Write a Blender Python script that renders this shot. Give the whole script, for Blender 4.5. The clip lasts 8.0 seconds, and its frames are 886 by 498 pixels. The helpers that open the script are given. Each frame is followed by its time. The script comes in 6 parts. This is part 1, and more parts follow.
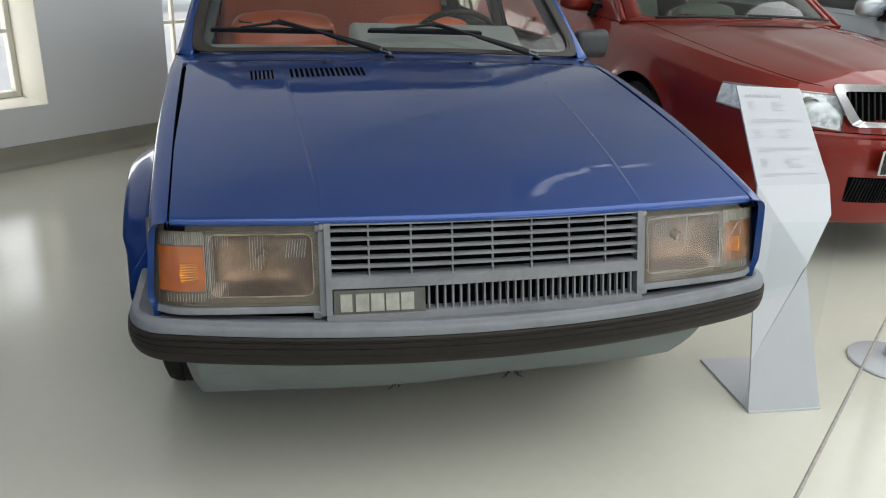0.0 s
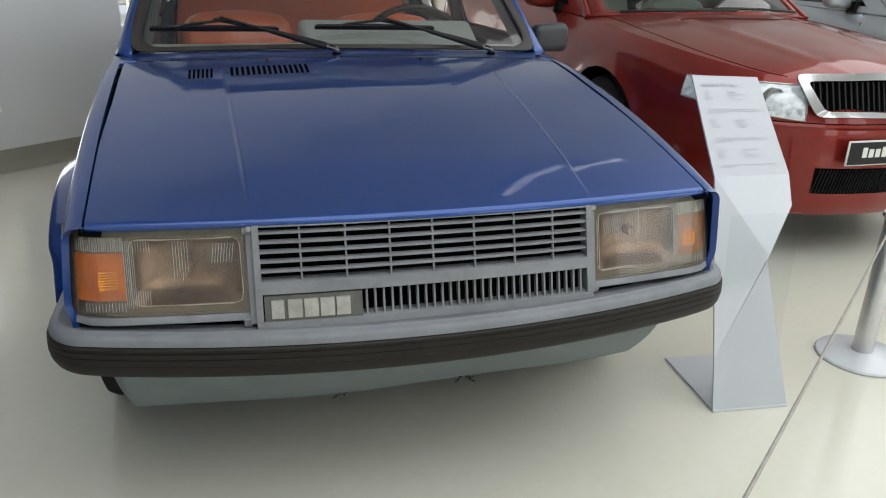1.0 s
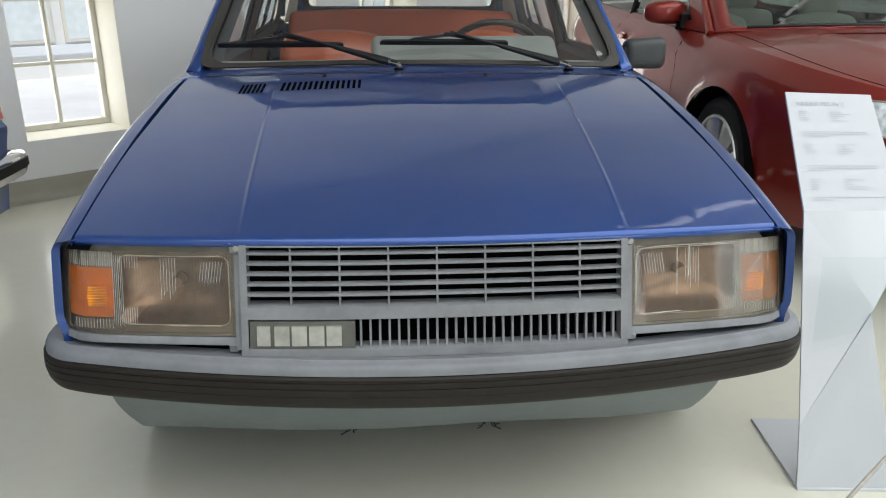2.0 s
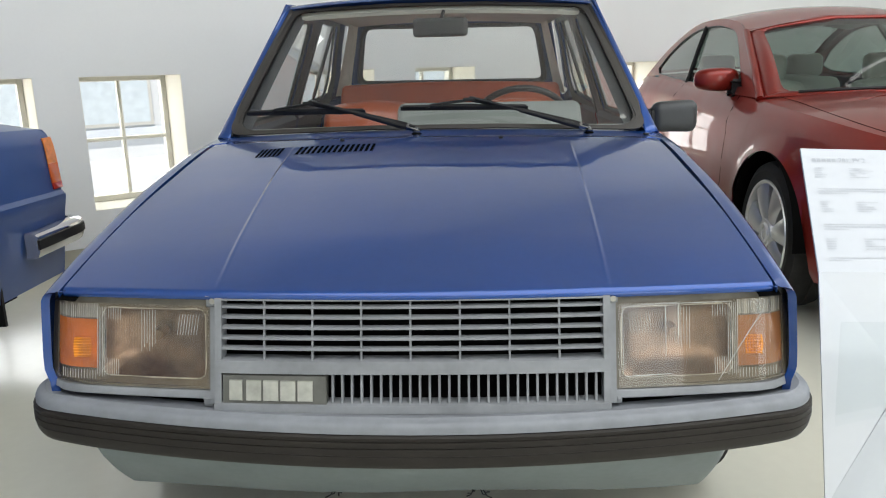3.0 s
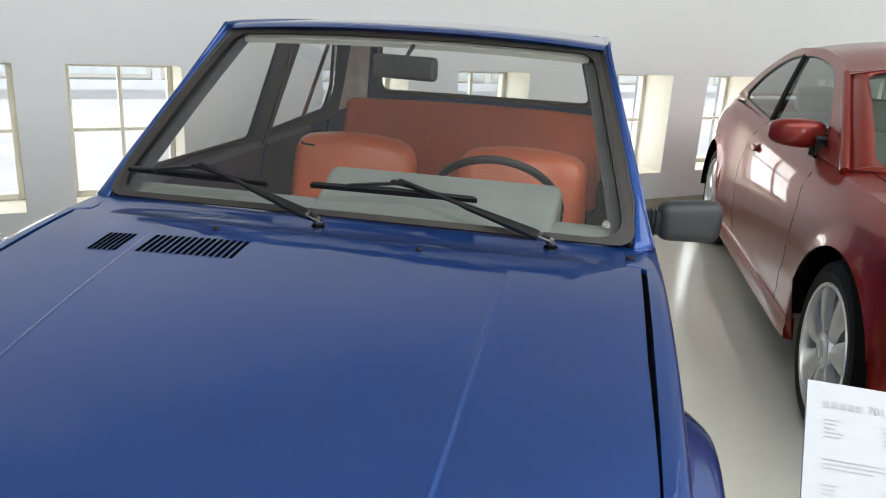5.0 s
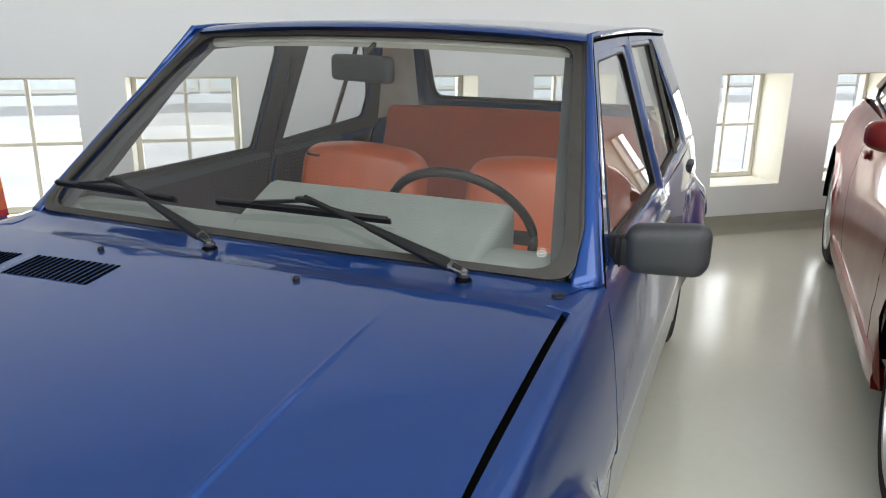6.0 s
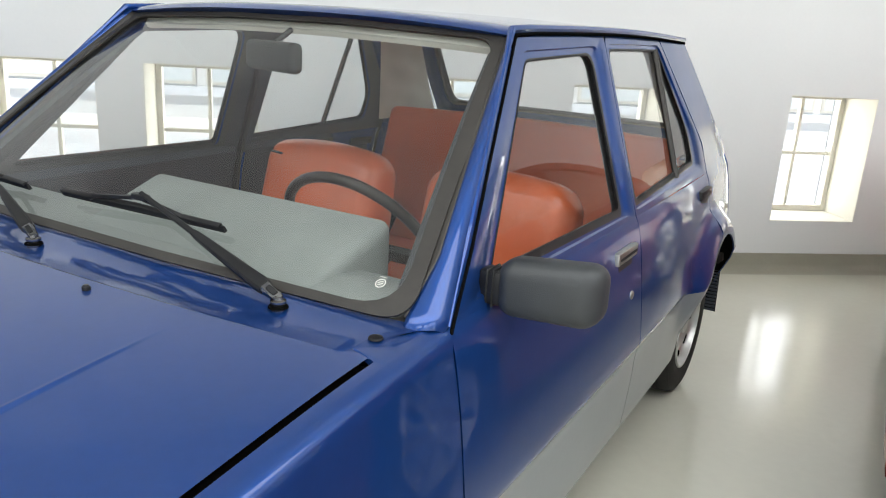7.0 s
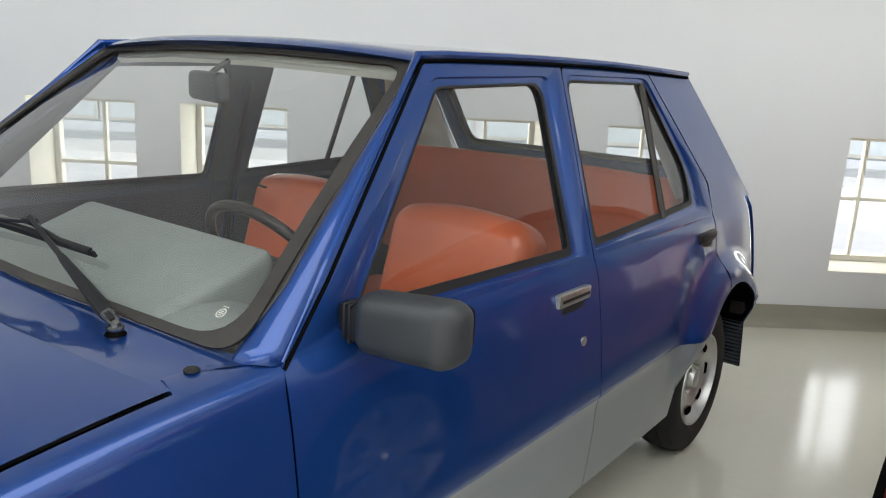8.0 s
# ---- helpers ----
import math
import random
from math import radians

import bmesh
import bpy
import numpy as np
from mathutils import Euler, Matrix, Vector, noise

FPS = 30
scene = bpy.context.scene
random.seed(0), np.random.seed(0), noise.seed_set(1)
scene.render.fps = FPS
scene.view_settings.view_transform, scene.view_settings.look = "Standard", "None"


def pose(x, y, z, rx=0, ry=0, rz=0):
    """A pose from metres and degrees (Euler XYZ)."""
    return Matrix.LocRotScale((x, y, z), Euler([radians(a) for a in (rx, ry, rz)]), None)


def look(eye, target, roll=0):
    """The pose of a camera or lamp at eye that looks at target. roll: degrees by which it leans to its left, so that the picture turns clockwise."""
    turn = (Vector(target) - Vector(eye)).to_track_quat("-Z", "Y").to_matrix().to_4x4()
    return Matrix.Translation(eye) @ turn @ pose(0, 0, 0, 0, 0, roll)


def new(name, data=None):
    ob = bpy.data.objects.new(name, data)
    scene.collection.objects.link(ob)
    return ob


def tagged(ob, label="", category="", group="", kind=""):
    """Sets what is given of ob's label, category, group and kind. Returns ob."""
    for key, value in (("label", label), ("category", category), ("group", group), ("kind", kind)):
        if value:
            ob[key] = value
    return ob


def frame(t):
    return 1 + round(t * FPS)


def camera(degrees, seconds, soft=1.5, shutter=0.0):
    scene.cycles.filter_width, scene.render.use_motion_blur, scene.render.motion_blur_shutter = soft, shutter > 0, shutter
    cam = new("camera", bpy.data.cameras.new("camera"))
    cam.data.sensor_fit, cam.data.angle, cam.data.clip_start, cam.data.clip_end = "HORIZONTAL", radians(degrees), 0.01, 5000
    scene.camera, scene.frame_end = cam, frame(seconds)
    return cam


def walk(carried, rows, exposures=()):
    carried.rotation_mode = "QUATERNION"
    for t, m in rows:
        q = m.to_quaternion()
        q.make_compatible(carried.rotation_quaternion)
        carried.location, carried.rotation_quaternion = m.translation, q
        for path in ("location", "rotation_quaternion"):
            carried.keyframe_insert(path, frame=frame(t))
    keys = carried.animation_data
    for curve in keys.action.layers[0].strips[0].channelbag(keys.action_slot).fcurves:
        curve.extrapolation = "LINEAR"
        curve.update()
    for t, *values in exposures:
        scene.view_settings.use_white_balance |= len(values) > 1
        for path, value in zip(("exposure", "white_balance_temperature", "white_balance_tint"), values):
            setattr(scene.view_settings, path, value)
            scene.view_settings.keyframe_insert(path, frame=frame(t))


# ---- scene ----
cam = camera(60.5, 8.0, soft=1.1)
PATH = [
    (0, (-0.548, -1.517, 1.311), (-0.061, 0.277, 0.572), 2.8),
    (0.5, (-0.515, -1.494, 1.3), (-0.013, 0.274, 0.511), 2.4),
    (1, (-0.422, -1.471, 1.275), (0.099, 0.318, 0.547), 1.8),
    (1.5, (-0.278, -1.369, 1.242), (0.126, 0.451, 0.517), 1.4),
    (1.7, (-0.196, -1.354, 1.251), (0.098, 0.49, 0.535), 1.0),
    (2.8, (0.09, -1.372, 1.132), (0.011, 0.562, 0.626), -1.0),
    (3, (0.124, -1.349, 1.183), (0.046, 0.59, 0.697), -1.1),
    (3.5, (0.143, -1.22, 1.354), (0.069, 0.72, 0.871), 0.4),
    (4, (0.187, -1.017, 1.42), (0.118, 0.912, 0.896), 3.3),
    (4.5, (0.385, -0.803, 1.443), (0.208, 1.108, 0.881), 3.8),
    (5, (0.558, -0.583, 1.451), (0.23, 1.303, 0.871), 3.2),
    (5.2, (0.603, -0.477, 1.441), (0.238, 1.401, 0.859), 2.9),
    (6.3, (1.142, 0.001, 1.414), (0.334, 1.728, 0.812), 1.4),
    (6.5, (1.194, 0.11, 1.385), (0.368, 1.812, 0.736), 2.2),
    (7, (1.319, 0.314, 1.393), (0.368, 1.982, 0.833), 3.5),
    (7.5, (1.545, 0.462, 1.421), (0.343, 2.009, 1.014), 2.2),
    (8, (1.605, 0.604, 1.371), (0.425, 2.152, 0.912), 3.1),
]
walk(cam, [(t, look(eye, target, roll)) for t, eye, target, roll in PATH], exposures=[(0, -0.5), (1.0, -0.5), (1.5, -0.36), (1.7, -0.32), (3.0, -0.04), (3.5, -0.06), (4.0, -0.04), (4.5, 0.06), (5.0, -0.03), (5.2, -0.03), (6.3, 0.04), (7.0, 0.28), (7.5, -0.12), (8.0, -0.04)])

# ---------------------------------------------------------------- light
world = bpy.data.worlds.new("world")
scene.world = world
world.use_nodes = True
wn_ = world.node_tree
sky = wn_.nodes.new("ShaderNodeTexSky")
sky.sky_type = "NISHITA"
sky.sun_disc = False
sky.sun_elevation, sky.sun_rotation = radians(54), radians(168)
wn_.nodes["Background"].inputs["Strength"].default_value = 0.12
wn_.links.new(sky.outputs[0], wn_.nodes["Background"].inputs["Color"])

# the hall: x runs along the back wall, y goes into that wall, z up
HALL = Matrix.Translation((-0.2916, 4.5742, 0)) @ Matrix.Rotation(radians(39.44), 4, "Z")
HALL_S0, HALL_S1, HALL_N, HALL_H = -7.0, 8.0, -11.0, 4.6


def area(name, m, sx, sy, watts, colour=(1, 1, 1)):
    la = bpy.data.lights.new(name, "AREA")
    la.shape, la.size, la.size_y, la.energy, la.color = "RECTANGLE", sx, sy, watts, colour
    ob = new(name, la)
    ob.matrix_world = m
    return ob


SUN = bpy.data.lights.new("sun", "SUN")
SUN.energy, SUN.angle, SUN.color = 3.6, radians(0.6), (1, 0.96, 0.9)
sun_ob = new("sun", SUN)
sun_ob.matrix_world = HALL @ look((0, 0, 0), (0.28, 0.5, -0.8))
# an added, unseen luminous ceiling for soft overhead light, and daylight from the tall windows behind the visitor
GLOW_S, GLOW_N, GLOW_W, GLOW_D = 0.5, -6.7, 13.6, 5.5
area("added_ceiling_lamp", HALL @ Matrix.Translation((GLOW_S, GLOW_N, HALL_H - 0.09)), GLOW_W, GLOW_D, 665, (0.965, 1.0, 0.995))
TUBES = [(1.2, -2.72, 1.16), (2.62, -2.72, 1.44)]
for s_, n_, l_ in TUBES:
    area("tube_lamp", HALL @ Matrix.Translation((s_, n_, HALL_H - 0.125)), l_, 0.08, 0.45 * l_, (1, 1, 1))
BIG_WINDOWS = [-4.6, -1.6, 1.4, 4.4]
for s_ in BIG_WINDOWS:
    area("window_lamp", HALL @ Matrix.Translation((s_, HALL_N - 0.1, 1.9)) @ pose(0, 0, 0, 90, 0, 0), 1.7, 2.2, 38, (0.95, 0.98, 1))

# ---------------------------------------------------------------- materials
def mat(name, colour, rough=0.5, metal=0.0, coat=0.0, coat_rough=0.05, var=0.12, scale=6.0, bump=0.0, bump_scale=40.0, fine=60.0, spec=0.5, wave=0.0, rough_var=0.08):
    """A surface with two scales of variation, roughness wear and relief."""
    m = bpy.data.materials.new(name)
    m.use_nodes = True
    nt = m.node_tree
    p = nt.nodes["Principled BSDF"]
    tc = nt.nodes.new("ShaderNodeTexCoord")
    n1, n2 = nt.nodes.new("ShaderNodeTexNoise"), nt.nodes.new("ShaderNodeTexNoise")
    n1.inputs["Scale"].default_value, n2.inputs["Scale"].default_value = scale, fine
    n1.inputs["Detail"].default_value, n2.inputs["Detail"].default_value = 4, 2
    for n in (n1, n2):
        nt.links.new(tc.outputs["Object"], n.inputs["Vector"])
    add = nt.nodes.new("ShaderNodeMath")
    add.operation = "MULTIPLY_ADD"
    nt.links.new(n2.outputs["Fac"], add.inputs[0])
    add.inputs[1].default_value = 0.35
    nt.links.new(n1.outputs["Fac"], add.inputs[2])
    ramp = nt.nodes.new("ShaderNodeMapRange")
    ramp.inputs["From Min"].default_value, ramp.inputs["From Max"].default_value = 0.4, 0.95
    ramp.inputs["To Min"].default_value, ramp.inputs["To Max"].default_value = 1 - var, 1 + var
    nt.links.new(add.outputs[0], ramp.inputs["Value"])
    hsv = nt.nodes.new("ShaderNodeHueSaturation")
    hsv.inputs["Color"].default_value = (*colour, 1)
    nt.links.new(ramp.outputs[0], hsv.inputs["Value"])
    nt.links.new(hsv.outputs[0], p.inputs["Base Color"])
    rr = nt.nodes.new("ShaderNodeMapRange")
    rr.inputs["From Min"].default_value, rr.inputs["From Max"].default_value = 0.35, 0.7
    rr.inputs["To Min"].default_value, rr.inputs["To Max"].default_value = max(0.02, rough * (1 - rough_var)), min(1, rough * (1 + rough_var))
    nt.links.new(n1.outputs["Fac"], rr.inputs["Value"])
    nt.links.new(rr.outputs[0], p.inputs["Roughness"])
    p.inputs["Metallic"].default_value = metal
    p.inputs["Specular IOR Level"].default_value = spec
    p.inputs["Coat Weight"].default_value, p.inputs["Coat Roughness"].default_value = coat, coat_rough
    p.inputs["Coat IOR"].default_value = 1.55 if coat == 1.0 else 1.5
    if bump or wave:
        last = None
        for st, sc in ((bump, bump_scale), (wave, 2.2), (wave if coat else 0, 8.0)):
            if st:
                nb, bp = nt.nodes.new("ShaderNodeTexNoise"), nt.nodes.new("ShaderNodeBump")
                nb.inputs["Scale"].default_value, nb.inputs["Detail"].default_value = sc, 2 if sc > 3 else 1
                nt.links.new(tc.outputs["Object"], nb.inputs["Vector"])
                bp.inputs["Strength"].default_value, bp.inputs["Distance"].default_value = min(1, st), (0.002 if sc > 9 else 0.005) if sc > 3 else 0.02
                nt.links.new(nb.outputs["Fac"], bp.inputs["Height"])
                if last:
                    nt.links.new(last.outputs[0], bp.inputs["Normal"])
                last = bp
        nt.links.new(last.outputs[0], p.inputs["Normal"])
        if coat:
            nt.links.new(last.outputs[0], p.inputs["Coat Normal"])
    return m


def thin_glass(name, tint, ior=1.5, rough=0.0):
    """A thin pane: clear, with a mirror's gloss that grows at grazing angles."""
    m = bpy.data.materials.new(name)
    m.use_nodes = True
    nt = m.node_tree
    nt.nodes.remove(nt.nodes["Principled BSDF"])
    tr, gl, lw, mx, pw, mr = [nt.nodes.new("ShaderNode" + k) for k in ("BsdfTransparent", "BsdfGlossy", "LayerWeight", "MixShader", "Math", "MapRange")]
    tr.inputs["Color"].default_value = (*tint, 1)
    gl.inputs["Roughness"].default_value = rough
    lw.inputs["Blend"].default_value = 0.5
    pw.operation, pw.inputs[1].default_value = "POWER", 4.5
    mr.inputs["To Min"].default_value, mr.inputs["To Max"].default_value = ((ior - 1) / (ior + 1)) ** 2 * 1.7, 1.0
    nt.links.new(lw.outputs["Facing"], pw.inputs[0])
    nt.links.new(pw.outputs[0], mr.inputs["Value"])
    nt.links.new(mr.outputs[0], mx.inputs[0])
    nt.links.new(tr.outputs[0], mx.inputs[1])
    nt.links.new(gl.outputs[0], mx.inputs[2])
    nt.links.new(mx.outputs[0], nt.nodes["Material Output"].inputs["Surface"])
    return m


def dusted(name, tint, lo, hi, scale):
    """A thin pane with a light film of dust on it."""
    m = thin_glass(name, tint, 1.5)
    nt = m.node_tree
    tr = next(n for n in nt.nodes if n.type == "BSDF_TRANSPARENT")
    mx = next(n for n in nt.nodes if n.type == "MIX_SHADER")
    df, mix2, tc, no, mr = [nt.nodes.new("ShaderNode" + k) for k in ("BsdfDiffuse", "MixShader", "TexCoord", "TexNoise", "MapRange")]
    df.inputs["Color"].default_value = (0.55, 0.56, 0.57, 1)
    no.inputs["Scale"].default_value, no.inputs["Detail"].default_value = scale, 5
    mr.inputs["From Min"].default_value, mr.inputs["From Max"].default_value = 0.35, 0.68
    mr.inputs["To Min"].default_value, mr.inputs["To Max"].default_value = lo, hi
    nt.links.new(tc.outputs["Object"], no.inputs["Vector"])
    nt.links.new(no.outputs["Fac"], mr.inputs["Value"])
    nt.links.new(mr.outputs[0], mix2.inputs[0])
    nt.links.new(tr.outputs[0], mix2.inputs[1])
    nt.links.new(df.outputs[0], mix2.inputs[2])
    nt.links.new(mix2.outputs[0], mx.inputs[1])
    return m


def dusty_lens(name):
    """Ribbed glass with a film of dust: partly clear, partly dull, with a gloss."""
    m = thin_glass(name, (0.86, 0.81, 0.73), 1.4, 0.05)
    nt = m.node_tree
    tr = next(n for n in nt.nodes if n.type == "BSDF_TRANSPARENT")
    mx = next(n for n in nt.nodes if n.type == "MIX_SHADER")
    df, mix2, tc, wv, no, mul = [nt.nodes.new("ShaderNode" + k) for k in ("BsdfDiffuse", "MixShader", "TexCoord", "TexWave", "TexNoise", "Math")]
    df.inputs["Color"].default_value = (0.27, 0.24, 0.195, 1)
    wv.bands_direction = "X"
    wv.inputs["Scale"].default_value, wv.inputs["Distortion"].default_value = 55.0, 0.3
    no.inputs["Scale"].default_value, no.inputs["Detail"].default_value = 14.0, 4
    mul.operation = "MULTIPLY_ADD"
    mul.inputs[1].default_value, mul.inputs[2].default_value = 0.13, 0.06
    sq = nt.nodes.new("ShaderNodeMath")
    sq.operation = "MULTIPLY"
    nt.links.new(tc.outputs["Object"], wv.inputs["Vector"])
    nt.links.new(tc.outputs["Object"], no.inputs["Vector"])
    nt.links.new(wv.outputs["Fac"], mul.inputs[0])
    nt.links.new(mul.outputs[0], sq.inputs[0])
    mr = nt.nodes.new("ShaderNodeMapRange")
    mr.inputs["From Min"].default_value, mr.inputs["From Max"].default_value = 0.35, 0.65
    mr.inputs["To Min"].default_value, mr.inputs["To Max"].default_value = 0.5, 1.6
    nt.links.new(no.outputs["Fac"], mr.inputs["Value"])
    nt.links.new(mr.outputs[0], sq.inputs[1])
    nt.links.new(sq.outputs[0], mix2.inputs[0])
    nt.links.new(tr.outputs[0], mix2.inputs[1])
    nt.links.new(df.outputs[0], mix2.inputs[2])
    nt.links.new(mix2.outputs[0], mx.inputs[1])
    return m


def glow(name, colour, strength):
    m = bpy.data.materials.new(name)
    m.use_nodes = True
    nt = m.node_tree
    em = nt.nodes.new("ShaderNodeEmission")
    em.inputs["Color"].default_value, em.inputs["Strength"].default_value = (*colour, 1), strength
    nt.links.new(em.outputs[0], nt.nodes["Material Output"].inputs["Surface"])
    return m


M_BLUE = mat("blue_car_paint", (0.010, 0.055, 0.245), 0.39, metal=0.68, coat=1.0, coat_rough=0.03, var=0.06, scale=3, wave=0.15, bump=0.015, bump_scale=160, spec=0.05)
M_BLUE2 = mat("mid_blue_car_paint", (0.03, 0.075, 0.24), 0.4, coat=0.8, coat_rough=0.12, var=0.06, scale=3, wave=0.1)
M_RED = mat("dark_red_car_paint", (0.21, 0.0155, 0.0095), 0.4, metal=0.5, coat=0.72, coat_rough=0.03, var=0.06, scale=3, spec=0.2)
M_SILL = mat("grey_blue_sill_paint", (0.165, 0.181, 0.195), 0.35, coat=0.5, coat_rough=0.15, var=0.08, scale=5)
M_GREYPL = mat("weathered_grey_plastic", (0.205, 0.213, 0.226), 0.55, var=0.2, scale=9, bump=0.15, bump_scale=120)
M_GREYLT = mat("faded_light_grey_plastic", (0.195, 0.205, 0.225), 0.5, var=0.16, scale=14, bump=0.12, bump_scale=90)
M_RUBBER = mat("brown_black_bumper_rubber", (0.019, 0.016, 0.014), 0.5, var=0.35, scale=8, bump=0.2, bump_scale=150, spec=0.22)
M_SEAL = mat("dusty_rubber_seal", (0.034, 0.031, 0.028), 0.45, var=0.3, scale=10, spec=0.4)
M_BLACK = mat("black_plastic", (0.010, 0.010, 0.011), 0.45, var=0.2, spec=0.3)
# near-black: the shade in gaps and hollows is put into the colour
M_DARK = mat("void_shade_black", (0.004, 0.004, 0.004), 0.9, var=0.1, spec=0.0)
M_MIRROR = mat("dark_grey_grained_plastic", (0.026, 0.029, 0.032), 0.5, var=0.15, bump=0.18, bump_scale=500)
M_SPOIL = mat("grey_green_valance_plastic", (0.15, 0.176, 0.18), 0.5, var=0.15, scale=10, bump=0.1)
M_TYRE = mat("tyre_rubber", (0.022, 0.021, 0.02), 0.75, var=0.3, scale=20, bump=0.4, bump_scale=120, spec=0.2)
M_RIM = mat("silver_rim", (0.5, 0.5, 0.49), 0.35, metal=0.8, var=0.1, scale=9)
M_ALLOY = mat("bright_alloy", (0.62, 0.62, 0.62), 0.3, metal=0.7, var=0.06, scale=9)
M_CHROME = mat("chrome", (0.6, 0.6, 0.62), 0.1, metal=1.0, var=0.05)
M_DULLCHROME = mat("dull_steel", (0.42, 0.41, 0.38), 0.3, metal=0.9, var=0.15, scale=30)
M_ORANGE = mat("orange_vinyl", (0.74, 0.15, 0.048), 0.4, coat=0.6, coat_rough=0.12, var=0.12, scale=7, bump=0.12, bump_scale=60, wave=0.5)
M_ORANGE_D = mat("orange_cloth", (0.60, 0.12, 0.042), 0.75, var=0.12, scale=6, bump=0.2, bump_scale=220)
M_DASH = mat("grey_dashboard_plastic", (0.215, 0.23, 0.222), 0.55, var=0.16, scale=7, bump=0.08, bump_scale=200)
M_TRIM = mat("dark_grey_trim", (0.042, 0.049, 0.064), 0.6, var=0.15, scale=8)
M_CLIP = mat("worn_chrome_clip", (0.17, 0.17, 0.17), 0.22, metal=0.95, var=0.3, scale=60)
M_LINER = mat("beige_grey_liner", (0.55, 0.53, 0.47), 0.8, var=0.1, scale=8, bump=0.2, bump_scale=90)
M_WHEEL = mat("brown_black_steering_rim", (0.013, 0.007, 0.0055), 0.32, var=0.2, spec=0.3)
M_LENSRIB = mat("pale_glass_ribs", (0.50, 0.50, 0.46), 0.25, var=0.3, scale=120, coat=0.8)
M_AMBER = mat("amber_lens", (0.78, 0.215, 0.02), 0.3, var=0.2, scale=30, coat=0.6, spec=0.5)
# dimmer copy of the amber, for the weaker light in the right lens
M_AMBERD = mat("dimmed_amber_lens", (0.40, 0.165, 0.055), 0.45, var=0.3, scale=24, coat=0.3, spec=0.4)
M_ORLENS = mat("orange_red_lens", (0.72, 0.13, 0.012), 0.2, coat=1.0)
M_REDLENS = mat("red_lens", (0.45, 0.02, 0.01), 0.15, coat=1.0)
M_REFLECT = mat("tarnished_reflector", (0.30, 0.215, 0.165), 0.32, metal=0.85, var=0.5, scale=7)
M_LAMPBROWN = mat("dusty_lamp_surround", (0.15, 0.136, 0.112), 0.6, var=0.3, scale=18)
M_LAMPGLASS = dusty_lens("ribbed_lamp_glass")
M_LAMPTAN = mat("tan_lamp_rim", (0.19, 0.163, 0.125), 0.55, var=0.3, scale=20)
M_SEALANT = mat("pale_sealant", (0.62, 0.60, 0.53), 0.5, var=0.25, scale=60)
M_AMBERL = mat("hot_spot_amber_prisms", (0.95, 0.36, 0.03), 0.25, var=0.15, scale=60, coat=0.5)
M_GLASS = dusted("car_glass", (0.93, 0.94, 0.93), 0.006, 0.03, 5.0)
M_SCREEN = dusted("dusty_windscreen_glass", (0.92, 0.94, 0.93), 0.008, 0.035, 3.0)
M_GLASSRED = thin_glass("green_tinted_glass", (0.46, 0.53, 0.50), 1.55)
M_PANE = thin_glass("window_pane", (0.97, 0.98, 0.98), 1.3)
M_BACKMIR = mat("mirror_housing", (0.02, 0.019, 0.018), 0.55, var=0.15, bump=0.2, bump_scale=300)
M_GREENSEAT = mat("pale_grey_leather", (0.5, 0.5, 0.45), 0.5, var=0.08, scale=6)
M_WALL = mat("white_plaster", (0.78, 0.785, 0.79), 0.85, var=0.025, scale=1.6, bump=0.05, bump_scale=60)
M_CEIL = mat("white_ceiling_paint", (0.82, 0.82, 0.82), 0.9, var=0.02, scale=2)
M_FLOOR = mat("pale_epoxy_floor", (0.665, 0.655, 0.56), 0.2, var=0.05, scale=1.2, fine=25, coat=0.3, coat_rough=0.12, bump=0.03, bump_scale=18, rough_var=0.25)
M_SKIRT = mat("beige_coved_skirting", (0.34, 0.325, 0.265), 0.45, var=0.08, scale=4)
M_REVEAL = mat("cream_reveal_paint", (0.8, 0.775, 0.69), 0.7, var=0.03, scale=3)
M_WINFRAME = mat("grey_cream_window_frame", (0.62, 0.6, 0.53), 0.5, var=0.06, scale=9)
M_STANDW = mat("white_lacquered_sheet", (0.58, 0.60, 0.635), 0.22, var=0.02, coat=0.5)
M_STANDG = mat("greyer_lacquered_sheet", (0.50, 0.525, 0.56), 0.25, var=0.02, coat=0.5)
M_PANEL = mat("pale_text_panel", (0.45, 0.47, 0.51), 0.5, var=0.02, coat=0.8, coat_rough=0.03)
M_PRINT = mat("grey_print", (0.375, 0.393, 0.428), 0.6, var=0.05)
M_POST = mat("brushed_steel", (0.6, 0.6, 0.6), 0.3, metal=0.9, var=0.06, scale=20)
M_CORD = mat("grey_cord", (0.33, 0.31, 0.28), 0.7, var=0.2, scale=60)
M_BADGE = mat("worn_badge_plate", (0.12, 0.12, 0.108), 0.45, metal=0.4, var=0.2, scale=25)
M_BADGEL = mat("worn_silver_lettershapes", (0.40, 0.40, 0.355), 0.35, metal=0.5, var=0.2, scale=30)
M_GLASSMARK = mat("white_glass_mark", (0.62, 0.62, 0.58), 0.7)
M_PILLAR = mat("grey_pillar_lining", (0.046, 0.049, 0.053), 0.6, var=0.12, scale=8)
M_ACRYL2 = thin_glass("clear_brace_sheet", (0.97, 0.98, 0.98), 1.12)
M_STICK = mat("white_sticker", (0.7, 0.7, 0.66), 0.6)
# faint glow for the panels of the added ceiling light
M_OPAL = glow("added_opal_diffuser", (1, 0.99, 0.97), 0.3)
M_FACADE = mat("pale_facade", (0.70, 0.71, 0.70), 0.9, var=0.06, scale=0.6)
